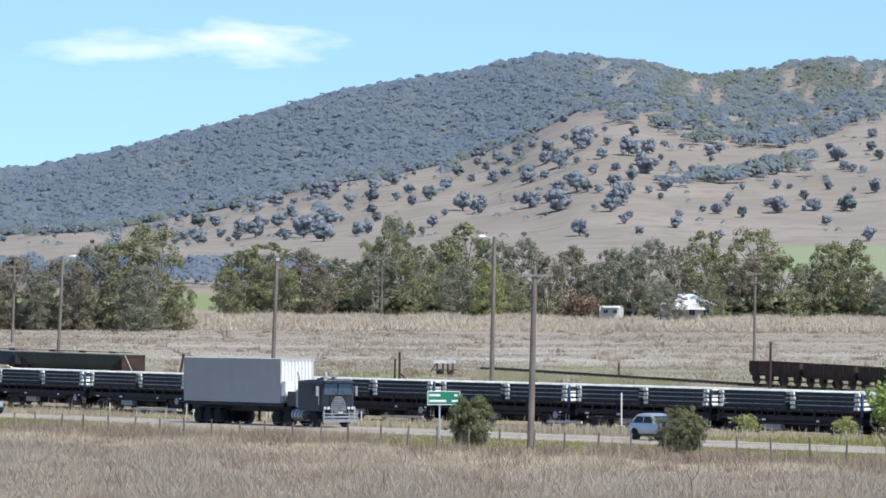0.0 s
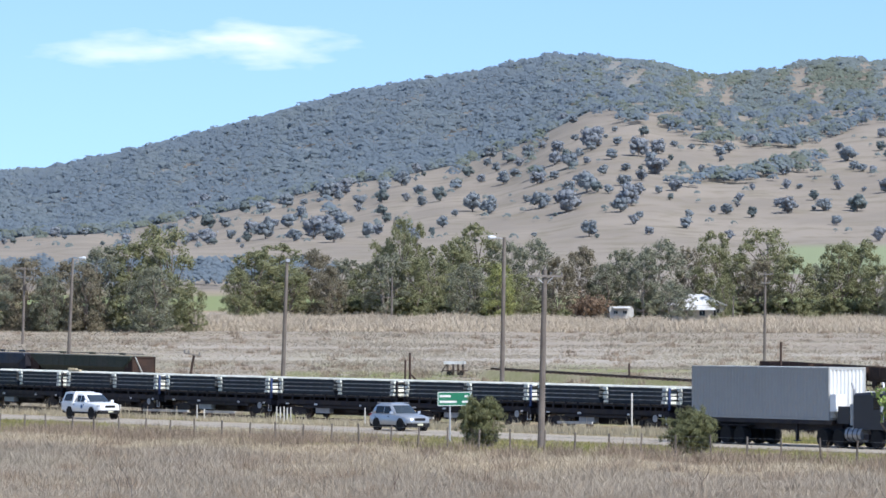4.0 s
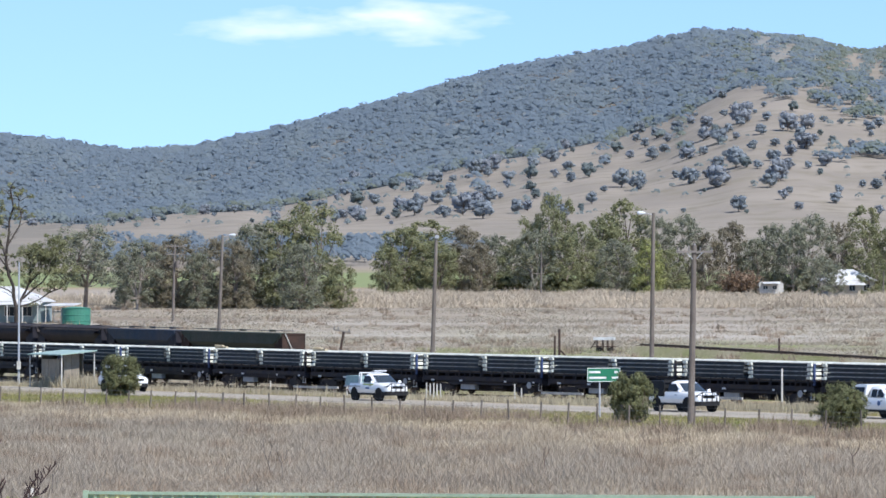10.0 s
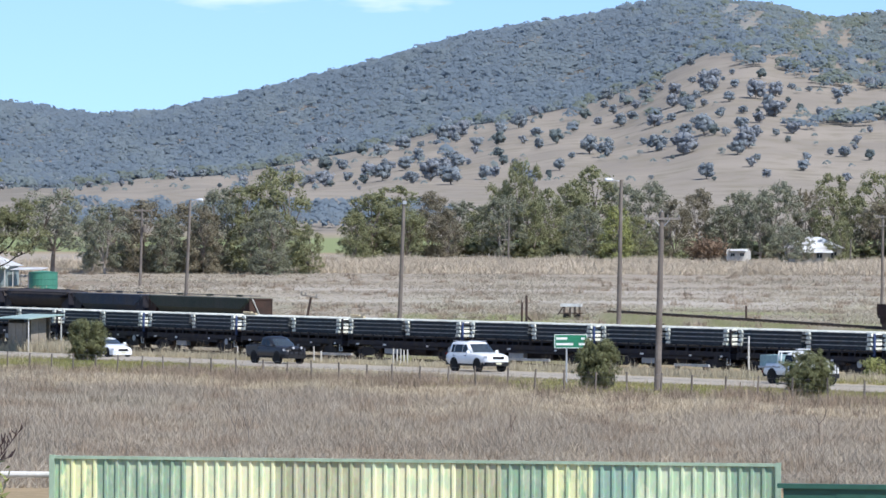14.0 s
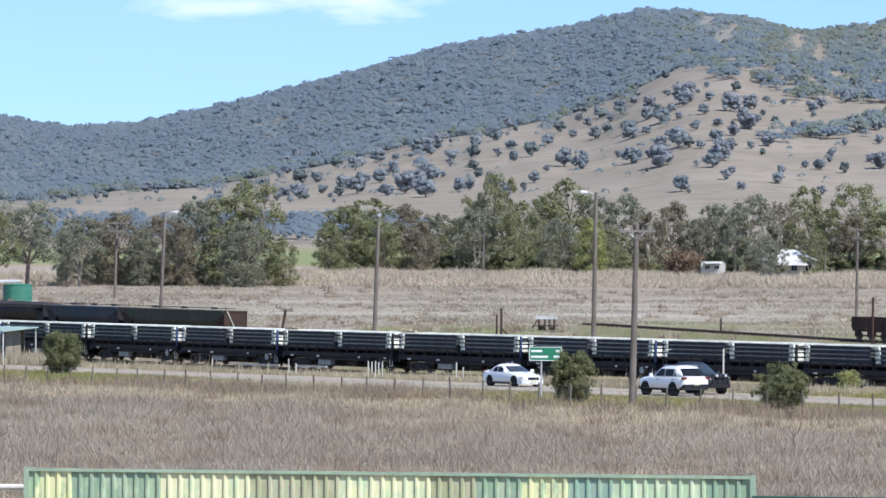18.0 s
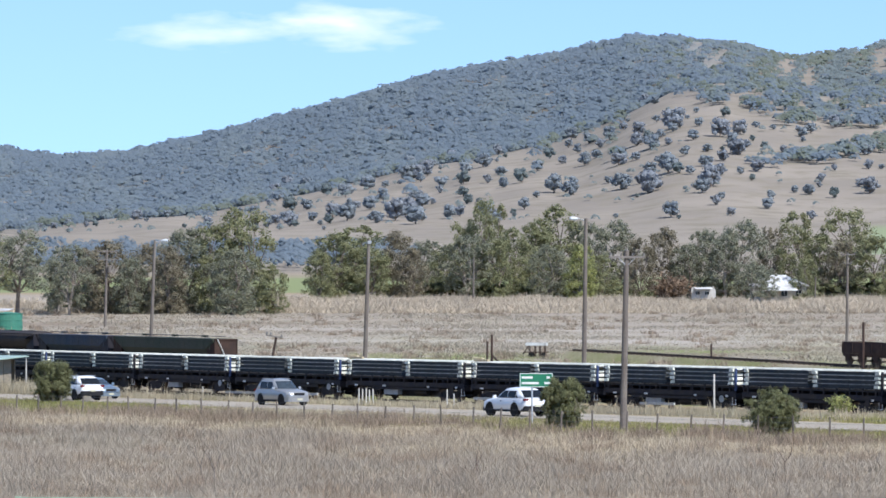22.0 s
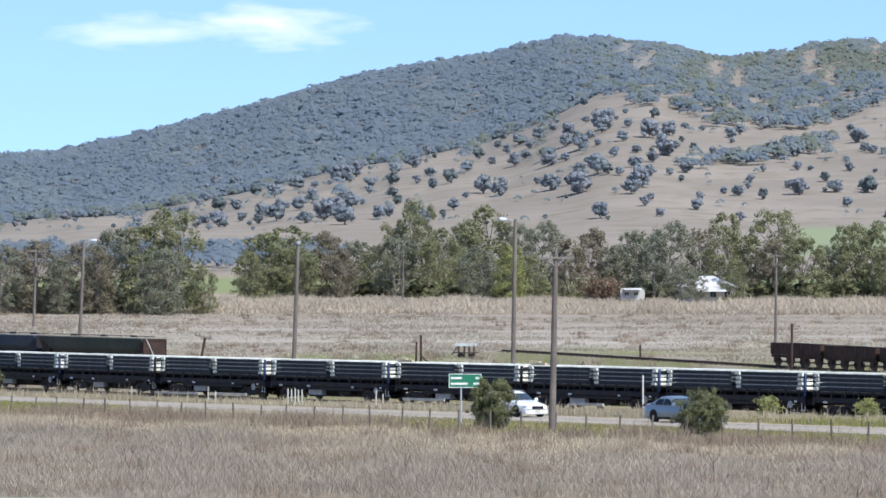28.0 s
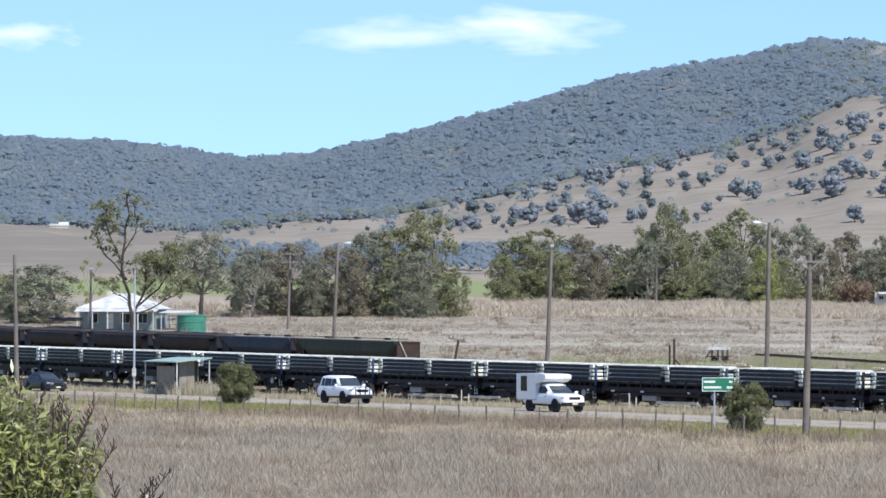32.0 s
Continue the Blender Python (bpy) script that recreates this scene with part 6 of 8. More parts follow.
    y = np.repeat(cy, 16) + RNG.normal(size=len(cx) * 16) * 0.5
    _, r = plan_qr(x, y)
    k = r < -4
    blades(x[k], y[k], RNG.uniform(0.3, 0.9, k.sum()), np.full(k.sum(), 0.06), 0.4, WEED_RED, "field_clumps", "brown weed clumps scattered over the field", 3, 0.2)
    # the uncut grass round the shelter
    a, y = RNG.uniform(-95, -77, 2600), RNG.uniform(320, 341, 2600)
    q, r = plan_qr(a / 1000 * y, y)
    k = (q < -4.15) & (r > 2.2)
    x, y = (a / 1000 * y)[k], y[k]
    blades(x, y, RNG.uniform(0.6, 1.35, len(x)), np.full(len(x), 0.035), 0.22, STRAW_PALE, "shelter_grass", "tall pale uncut grass round the shelter", 4, 0.2)
    # beyond the railway
    x, y = sow(150000, 300, 700, 1.1)
    q, r = plan_qr(x, y)
    k = r < -2.8
    for mid in (SIDING_MID, FAR_MID):
        off = (x - mid.x) * RAIL_SIDE.x + (y - mid.y) * RAIL_SIDE.y
        k &= ~((np.abs(off) < 2.6) & ((mid is SIDING_MID) | (x > 2)))
    x, y = x[k], y[k]
    green = (patchy(x * 0.7, y, 0.07, 2.0) > 0.2) & (y < 485) & (x > -4)
    blades(x[green], y[green], RNG.uniform(0.12, 0.4, green.sum()), np.full(green.sum(), 0.05), 0.3, YARD_GREEN, "yard_grass", "patchy green grass between the sidings", 3, 0.3)
    x, y = x[~green], y[~green]
    drift = np.sin(y * 0.19 + 1.3 * np.sin(x * 0.035)) + 0.8 * np.sin(y * 0.071 + x * 0.02) + 0.5 * np.sin(x * 0.11 + y * 0.4)
    pale = drift + RNG.normal(size=len(x)) * 0.45 + 1.2 * np.exp(-((y - 540) / 45) ** 2) > 0.3
    h = RNG.uniform(0.1, 0.3, len(x)) * np.clip(1.0 + 0.35 * patchy(x * 0.5, y, 0.3, 6.0), 0.45, 2.1)
    blades(x[pale], y[pale], h[pale], np.full(pale.sum(), 0.07), 0.9, FIELD_GREY, "field_grass", "pale dry grass in the field beyond the railway", 3, 0.3)
    blades(x[~pale], y[~pale], h[~pale], np.full((~pale).sum(), 0.07), 0.9, FIELD_DARK, "field_weeds", "grey-brown weeds in the field beyond the railway", 3, 0.3)
    x, y = sow(60000, 690, 795)
    a = 1000 * x / y
    k = ((a > -26) | (y < 745)) & ~(((np.abs(a - 70) < 4) | (np.abs(a - 86) < 7)) & (y > 752))
    x, y = x[k], y[k]
    blades(x, y, RNG.uniform(0.6, 1.25, len(x)) * np.clip(1.0 + 0.22 * patchy(x, y, 0.45, 3.0), 0.5, 1.6), np.full(len(x), 0.1), 0.55, STRAW_FAR, "tall_straw", "tall straw-coloured grass on the far bank", 3, 0.5)


grasses()

# ---- poles, signs, fences ----
POLE_WOOD = material("weathered_pole_timber", (0.19, 0.165, 0.14), 0.9, (0.125, 0.105, 0.09), 0.6, 9.0, bump=0.3)
POST_WOOD = material("weathered_post_timber", (0.12, 0.10, 0.085), 0.95, (0.19, 0.165, 0.14), 1.2, 9.0, vary=0.25)
GALV = material("galvanised_steel", (0.48, 0.49, 0.50), 0.5, (0.40, 0.41, 0.42), 2.0, metal=0.4)
LAMP_HOUSING = material("lamp_housing", (0.62, 0.64, 0.66), 0.5)
SIGN_GREEN = material("sign_green", (0.01, 0.16, 0.075), 0.5, (0.012, 0.14, 0.07), 1.0)
PICKET_WHITE = material("old_white_paint", (0.58, 0.56, 0.51), 0.8, (0.44, 0.42, 0.37), 3.0, vary=0.15)
WIRE = material("fence_wire", (0.22, 0.21, 0.20), 0.6, metal=0.5)
INSULATOR = material("insulator", (0.20, 0.18, 0.16), 0.3)
RUST_DARK = material("rusty_dark_iron", (0.048, 0.034, 0.03), 0.85, (0.075, 0.048, 0.038), 1.2, 9.0, bump=0.2)


ARM_GREY = material("bleached_arm_timber", (0.25, 0.225, 0.195), 0.9, (0.18, 0.16, 0.14), 1.0)


def bearing(b, y, z=0.0):
    return Vector((b / 1000 * y, y, land_z(b / 1000 * y, y) + z))


def pole(name, label, category, b, y, top, lean, r=0.17, group="poles"):
    """A tapered timber pole that leans sideways by lean metres at its top; returns the thing and its head."""
    foot = bearing(b, y, -0.4)
    t = thing(name, label, category, Matrix.Translation(foot), group)
    head = Vector((lean, 0, top - foot.z))
    part("shaft", Shape().bar((0, 0, 0), head * 0.5, r, r * 0.86, 10).bar(head * 0.5, head, r * 0.86, r * 0.66, 10), POLE_WOOD, t)
    return t, head


def cross_arm(t, at, half, turn=0.0, pins=3):
    c, s = math.cos(radians(turn)), math.sin(radians(turn))
    arm = part("cross_arm", Shape().box(at + Vector((0, -0.14, 0)), (half * 2, 0.1, 0.11), rz=turn), ARM_GREY, t)
    for k in range(pins):
        x = -half * 0.92 + 2 * half * 0.92 * k / (pins - 1)
        p = at + Vector((x * c, x * s - 0.12, 0.06))
        part("insulator", Shape().bar(p, p + Vector((0, 0, 0.17)), 0.045, 0.035, 7), INSULATOR, arm)


def yard_lamp(t, head, side):
    """A bracket with a hooded floodlamp."""
    br = part("bracket", Shape().bar(head + Vector((0, 0, -0.15)), head + Vector((side * 0.75, -0.1, 0.02)), 0.035, n=6), GALV, t)
    c = head + Vector((side * 0.95, -0.1, -0.02))
    part("lamp_head", Shape().loft([[(c.x + side * a, c.y + w * math.cos(q), c.z + w * 0.8 * math.sin(q)) for q in [k * math.pi / 4 for k in range(8)]] for a, w in ((-0.3, 0.09), (-0.05, 0.2), (0.22, 0.22), (0.34, 0.12))]), LAMP_HOUSING, br, "pale hooded lamp")


t, h = pole("yard_lamp_pole", "tall timber lamp pole beside the railway", "lamp pole", 43.7, 352, 13.35, 0.2, 0.2)
yard_lamp(t, h, -1)
t, h = pole("yard_pole", "tall plain timber pole beside the railway", "pole", -4.9, 362, 11.9, 0.4, 0.19)
part("pole_cap", Shape().box(h + Vector((0.05, -0.1, -0.25)), (0.3, 0.2, 0.25)), GALV, t)
t, h = pole("yard_lamp_pole", "tall timber lamp pole behind the parked wagons", "lamp pole", -52.2, 446, 13.1, 0.5, 0.19)
yard_lamp(t, h, 1)
t, h = pole("power_pole", "weathered timber power pole with a cross-arm by the fence", "power pole", 52.4, 235, 9.3, 0.2, 0.19)
cross_arm(t, h + Vector((0, 0, -0.34)), 0.95, 4, 4)
for e in (-1, 1):
    part("arm_brace", Shape().bar(h + Vector((e * 0.42, -0.16, -0.38)), h + Vector((e * 0.1, -0.16, -0.72)), 0.022, n=6), GALV, t)
part("pole_cap", Shape().bar(h + Vector((0, 0, -0.02)), h + Vector((0, 0, 0.1)), 0.09, 0.045, 8), INSULATOR, t, "pale insulator on the pole's head")
t, h = pole("power_pole", "timber power pole with two cross-arms and transformer", "power pole", -62.1, 615, 14.5, 0.25, 0.2)
cross_arm(t, h + Vector((0, 0, -0.3)), 1.35, 8, 4)
cross_arm(t, h + Vector((0, 0, -1.4)), 1.2, 8, 4)
part("transformer", Shape().bar(h + Vector((0.35, -0.3, -3.2)), h + Vector((0.35, -0.3, -2.3)), 0.27, n=12), POLE_WOOD, t, "grey pole transformer")
t, h = pole("power_pole", "timber power pole with a cross-arm and lamps", "power pole", 102.0, 455, 11.9, 0.1, 0.17)
cross_arm(t, h + Vector((0, 0, -0.1)), 0.75, -6, 3)
cross_arm(t, h + Vector((0, 0, -1.0)), 0.4, -6, 2)
t, h = pole("power_pole", "thin distant timber pole in the field", "power pole", 19.3, 770, 15.2, 0.1, 0.17)
t, h = pole("power_pole", "thin distant timber pole in front of the trees", "power pole", 95.0, 775, 12.0, 0.1, 0.14)
t, h = pole("power_pole", "plain weathered timber pole beside the road", "pole", -122.2, 347, 10.6, -0.25, 0.19)
t, h = pole("power_pole", "pale timber pole in front of the cottage", "power pole", -106.0, 598, 12.2, 0.05, 0.17)
part("pole_cap", Shape().box(h + Vector((0, -0.1, -0.2)), (0.5, 0.15, 0.3)), GALV, t)
# the slim steel light column by the shelter
f0 = bearing(-96.2, 349)
t = thing("street_lamp", "slim grey steel column with a small white box", "lamp pole", Matrix.Translation(f0), "poles")
part("column", Shape().bar((0, 0, -0.2), (0.02, 0, 9.5), 0.1, 0.055, 10), GALV, t)
part("meter_box", Shape().box((0.02, -0.14, 1.55), (0.3, 0.16, 0.62)), PICKET_WHITE, t, "small white meter box")


def plain_post(name, label, b, y, top, lean=0.0, r=0.1, mat=POST_WOOD, category="post", group="posts", brace=0.0):
    foot = bearing(b, y, -0.3)
    t = thing(name, label, category, Matrix.Translation(foot), group)
    part("shaft", Shape().bar((0, 0, 0), (lean, 0, top - foot.z), r, r * 0.9, 8), mat, t)
    if brace:
        part("brace", Shape().bar((0, 0, (top - foot.z) * 0.45), (brace, 0, 0.25), r * 0.7, n=7), mat, t)
    return t


t = plain_post("leaning_post", "dark leaning timber post with a small cross-arm", -25.9, 400, 3.85, 0.65, 0.12, RUST_DARK)
h = Vector((0.65, 0, 3.85 - bearing(-25.9, 400, -0.3).z))
arm = part("cross_arm", Shape().box(h + Vector((-0.18, -0.12, 0.05)), (1.5, 0.1, 0.12), ry=10), ARM_GREY, t)
for e in (-0.85, -0.5, 0.45):
    p = h + Vector((e, -0.12, 0.1 - 0.17 * (e + 0.18)))
    part("insulator", Shape().bar(p, p + Vector((0.03, 0, 0.24)), 0.08, 0.06, 8), INSULATOR, arm)
plain_post("braced_post", "dark timber post with a diagonal brace", 23.4, 420, 3.95, 0.0, 0.12, RUST_DARK, brace=1.3)
plain_post("yard_post", "short dark timber post in the yard", 22.3, 421, 3.3, 0.05, 0.1, RUST_DARK)
plain_post("dark_post", "dark upright post beside the low wagons", 105.6, 413, 5.1, 0.05, 0.12, RUST_DARK)
plain_post("yard_post", "short dark timber post beyond the line", 72.0, 445, 2.9, 0.0, 0.1, RUST_DARK)
plain_post("marker_post", "slim pale marker post beside the railway", 72.6, 279, 2.25, 0.0, 0.06, PICKET_WHITE)
plain_post("marker_post", "slim pale marker post near the shelter", -79.5, 338, 1.9, 0.0, 0.06, PICKET_WHITE)
for b, y, top in ((-23.6, 306, 1.25), (-22.0, 306, 0.95), (-6.0, 296, 1.3), (-5.2, 296.5, 1.25), (-4.4, 296, 1.3), (-3.7, 297, 1.2), (-2.9, 296, 1.25), (13.5, 289, 1.35), (15.0, 288, 1.1), (-40.5, 316, 1.1), (52.0, 268, 0.9), (122.5, 251, 0.75)):
    plain_post("white_picket", "short whitewashed post beside the railway", b, y, top - 0.2, 0.0, 0.05, PICKET_WHITE, group="whitewashed posts")
for b, y, ln in ((-18.5, 309, 3.4), (24.0, 291, 4.2), (-30.5, 314, 5.2), (60.0, 276, 3.2)):
    c = bearing(b, y, 0.42)
    t = thing("stacked_rail", "pale old rail lying on low blocks", "rail", Matrix.Translation(c) @ pose(0, 0, 0, 0, 0, -52), "old rails")
    part("rail", Shape().box((0, 0, 0.08), (ln, 0.1, 0.15)), PICKET_WHITE, t)
    for x in (-ln * 0.4, ln * 0.4):
        part("block", Shape().box((x, 0, -0.22), (0.25, 0.3, 0.44)), TIMBER_DARK, t)


def road_sign():
    f = bearing(33.2, 249)
    t = thing("road_sign", "green road direction sign with white unreadable lettering", "road sign", Matrix.Translation(f) @ pose(0, 0, 0, 0, 0, 8))
    part("panel", Shape().box((0, 0, 2.35), (1.86, 0.03, 0.78)), SIGN_GREEN, t)
    bd = Shape()
    for z in (2.35 - 0.365, 2.35 + 0.365):
        bd.box((0, -0.018, z), (1.82, 0.012, 0.035))
    for x in (-0.895, 0.895):
        bd.box((x, -0.018, 2.35), (0.035, 0.012, 0.70))
    part("border", bd, WHITE_MARK, t)
    for x, z, w in ((-0.5, 2.5, 0.62), (0.68, 2.5, 0.2), (-0.33, 2.19, 0.95), (0.62, 2.19, 0.34)):
        part("lettering", Shape().box((x, -0.019, z), (w, 0.01, 0.12)), WHITE_MARK, t)
    part("sign_post", Shape().bar((-0.22, 0.07, -0.3), (-0.22, 0.07, 2.7), 0.05, n=8), GALV, t)


road_sign()


def fence():
    """Post-and-wire fence between the paddock and the road."""
    t = thing("paddock_fence", "post-and-wire paddock fence with grey timber posts", "fence")
    a, d = Vector((-31.7, 290, 0)), Vector((54.2, -77.0, 0)).normalized()
    rnd = random.Random(8)
    tops = []
    me = [Shape().bar((0, 0, -0.3), (lx, 0, 1.1 + hz), 0.055, 0.048, 7).mesh("post", POST_WOOD) for lx, hz in ((0, 0), (0.05, -0.06), (-0.05, 0.05), (0.08, 0.0))]
    for k in range(-12, 47):
        p = a + d * (k * 2.62 + rnd.uniform(-0.15, 0.15))
        part("post", me[rnd.randrange(4)], POST_WOOD, t, at=Matrix.Translation(p))
        tops.append(p)
    for z in (0.25, 0.5, 0.78, 1.02):
        s = Shape()
        for p, q in zip(tops, tops[1:]):
            s.bar(p + Vector((0, 0, z)), q + Vector((0, 0, z)), 0.006, n=3)
        part("wire", s, WIRE, t)


fence()

# ---- the bus shelter ----
TIN_GREEN = material("pale_green_roof_tin", (0.37, 0.47, 0.39), 0.5, (0.30, 0.39, 0.33), 0.8, metal=0.2)
TIN_GREY = material("grey_tin", (0.27, 0.235, 0.185), 0.6, (0.20, 0.175, 0.135), 0.8, 6.0, metal=0.2, vary=0.15)
CREAM = material("cream_paint", (0.55, 0.5, 0.4), 0.8, (0.45, 0.4, 0.32), 1.0)


def bus_shelter():
    c = bearing(-86.5, 340)
    t = thing("bus_shelter", "small tin bus shelter with a pale green skillion roof", "bus shelter", Matrix.Translation(c) @ pose(0, 0, 0, 0, 0, -58.9))
    part("roof", Shape().loft([[(x, -1.55, 2.45), (x, 1.45, 2.75), (x, 1.45, 2.83), (x, -1.55, 2.53)] for x in (-2.9, 2.9)]), TIN_GREEN, t)
    for k in range(6):
        part("wall_sheet", Shape().box((-1.55 + 0.62 * k, 0.8, 1.3), (0.58, 0.05 + 0.02 * (k % 2), 2.5)), TIN_GREY, t)
    for y in (-0.5, 0.15):
        for x in (-1.88, 1.88):
            part("wall_sheet", Shape().box((x, y, 1.3), (0.05, 0.62, 2.45)), TIN_GREY, t)
    for k in range(5):
        part("front_sheet", Shape().box((-1.5 + 0.62 * k, -0.86, 1.1), (0.58, 0.05 + 0.02 * (k % 2), 2.1)), TIN_GREY, t)
    for x in (-2.7, 2.7):
        for y in (-1.4, 1.3):
            part("roof_post", Shape().bar((x, y, -0.2), (x, y, 2.5 if y < 0 else 2.75), 0.05, n=8), PICKET_WHITE, t)
    part("bench", Shape().box((0, 0.4, 0.45), (3.2, 0.4, 0.06)), POST_WOOD, t)


bus_shelter()

# ---- the cottage and tank ----
ROOF_WHITE = material("white_iron_roof", (0.64, 0.64, 0.62), 0.5, (0.44, 0.42, 0.39), 0.7, 4.0, metal=0.1)
# wall colour lowered for the shadow under the verandah
WALL_AQUA = material("aqua_weatherboard_in_shade", (0.24, 0.29, 0.285), 0.8, (0.20, 0.245, 0.24), 0.5)
TANK_GREEN = material("green_tank", (0.05, 0.20, 0.13), 0.55, (0.04, 0.16, 0.105), 0.6)


def hip_roof(parent, x, y, z, lx, ly, rise, mat, name="roof", over=0.5):
    a, b = lx / 2 + over, ly / 2 + over
    r = max(0.0, a - b)
    v = [(x - a, y - b, z), (x + a, y - b, z), (x + a, y + b, z), (x - a, y + b, z), (x - r, y, z + rise), (x + r, y, z + rise)]
    v += [(p[0], p[1], p[2] - 0.12) for p in v[:4]]
    s = Shape().add(v, [(0, 1, 5, 4), (1, 2, 5), (2, 3, 4, 5), (3, 0, 4), (0, 6, 7, 1), (1, 7, 8, 2), (2, 8, 9, 3), (3, 9, 6, 0), (6, 9, 8, 7)])
    rf = part(name, s, mat, parent)
    n = int(lx / 0.7)
    for k in range(n):
        xx = x - a + (2 * a) * (k + 0.5) / n
        f = min(1.0, (a - abs(xx - x)) / b) if b else 1
        part("roof_rib", Shape().bar((xx, y - b, z + 0.02), (xx, y - b + b * f, z + 0.02 + rise * f), 0.035, n=4), mat, rf)
    return rf


def window(parent, x, y, z, w, h):
    win = part("window", Shape().box((x, y - 0.03, z), (w, 0.06, h)), GLASS, parent)
    part("frame", Shape().box((x, y - 0.07, z + h / 2), (w + 0.12, 0.06, 0.08)).box((x, y - 0.07, z - h / 2), (w + 0.12, 0.06, 0.08)).box((x - w / 2, y - 0.07, z), (0.08, 0.06, h)).box((x + w / 2, y - 0.07, z), (0.08, 0.06, h)).box((x, y - 0.07, z), (0.05, 0.05, h)), PICKET_WHITE, win)


def cottage():
    c = bearing(-98.5, 612)
    t = thing("cottage", "low weatherboard cottage with a white iron hip roof", "house", Matrix.Translation(c) @ pose(0, 0, 0, 0, 0, -6))
    for k in range(9):
        part("weatherboard", Shape().box((0, -4.0 - 0.01 * (k % 2), 0.35 + 0.3 * k), (10.4, 0.08, 0.28)), WALL_AQUA, t)
    part("wall", Shape().box((0, 0, 1.35), (10.4, 7.9, 2.9)), WALL_AQUA, t)
    hip_roof(t, 0, 0, 2.85, 10.4, 8.0, 2.0, ROOF_WHITE)
    part("verandah_roof", Shape().loft([[(x, -6.0, 2.35), (x, -4.05, 2.75), (x, -4.05, 2.83), (x, -6.0, 2.43)] for x in (-5.6, 5.6)]), ROOF_WHITE, t)
    for k in range(6):
        part("verandah_post", Shape().box((-5.2 + 2.08 * k, -5.9, 1.15), (0.12, 0.12, 2.4)), PICKET_WHITE, t)
    for x in (-3.4, 1.0, 3.4):
        window(t, x, -4.05, 1.5, 1.3, 1.3)
    dr = part("door", Shape().box((-1.1, -4.08, 1.05), (0.95, 0.06, 2.1)), PICKET_WHITE, t)
    part("door_handle", Shape().box((-0.75, -4.13, 1.05), (0.08, 0.04, 0.04)), GALV, dr)
    part("carport_roof", Shape().loft([[(x, -4.5, 2.2), (x, 1.5, 2.5), (x, 1.5, 2.58), (x, -4.5, 2.28)] for x in (5.7, 9.8)]), ROOF_WHITE, t)
    for x in (6.0, 9.6):
        for y in (-4.3, 1.3):
            part("carport_post", Shape().box((x, y, 1.1), (0.1, 0.1, 2.3)), PICKET_WHITE, t)
    part("chimney", Shape().box((-2.2, 1.0, 4.4), (0.7, 0.7, 1.6)), CREAM, t)
    c = bearing(-83.5, 598)
    t = thing("water_tank", "dark green round water tank beside the cottage", "water tank", Matrix.Translation(c))
    s = Shape()
    n = 28
    s.loft([[(1.9 * k * math.cos(2 * math.pi * i / n), 1.9 * k * math.sin(2 * math.pi * i / n), z) for i in range(n)] for z, k in ((-0.2, 1), (0.5, 1), (0.52, 1.02), (0.6, 1.02), (0.62, 1), (1.3, 1), (1.32, 1.02), (1.4, 1.02), (1.42, 1), (2.2, 1))])
    part("tank_wall", s, TANK_GREEN, t)
    part("tank_lid", Shape().loft([[(k * math.cos(2 * math.pi * i / n), k * math.sin(2 * math.pi * i / n), z) for i in range(n)] for z, k in ((2.2, 1.98), (2.26, 1.98), (2.45, 0.3))]), TANK_GREEN, t)
    part("tank_pipe", Shape().bar((-1.95, -0.3, 0.1), (-1.95, -0.3, 2.3), 0.05, n=6), GALV, t)
    c = bearing(-111.5, 600)
    t = thing("timber_pile", "low dark stack of timber beside the cottage", "timber stack", Matrix.Translation(c))
    for k in range(5):
        part("log", Shape().bar((-2.2, 0.3 * (k % 3), 0.25 + 0.3 * (k // 3)), (2.2, 0.3 * (k % 3), 0.25 + 0.3 * (k // 3)), 0.16, n=7), TIMBER_DARK, t)
    part("lean_to", Shape().loft([[(x, -1.2, 1.4), (x, 1.2, 1.8), (x, 1.2, 1.88), (x, -1.2, 1.48)] for x in (-2.3, 2.3)]), RUST_DARK, t)
    for x in (-2.2, 2.2):
        for y in (-1.1, 1.1):
            part("lean_to_post", Shape().bar((x, y, -0.2), (x, y, 1.6), 0.07, n=6), TIMBER_DARK, t)


cottage()


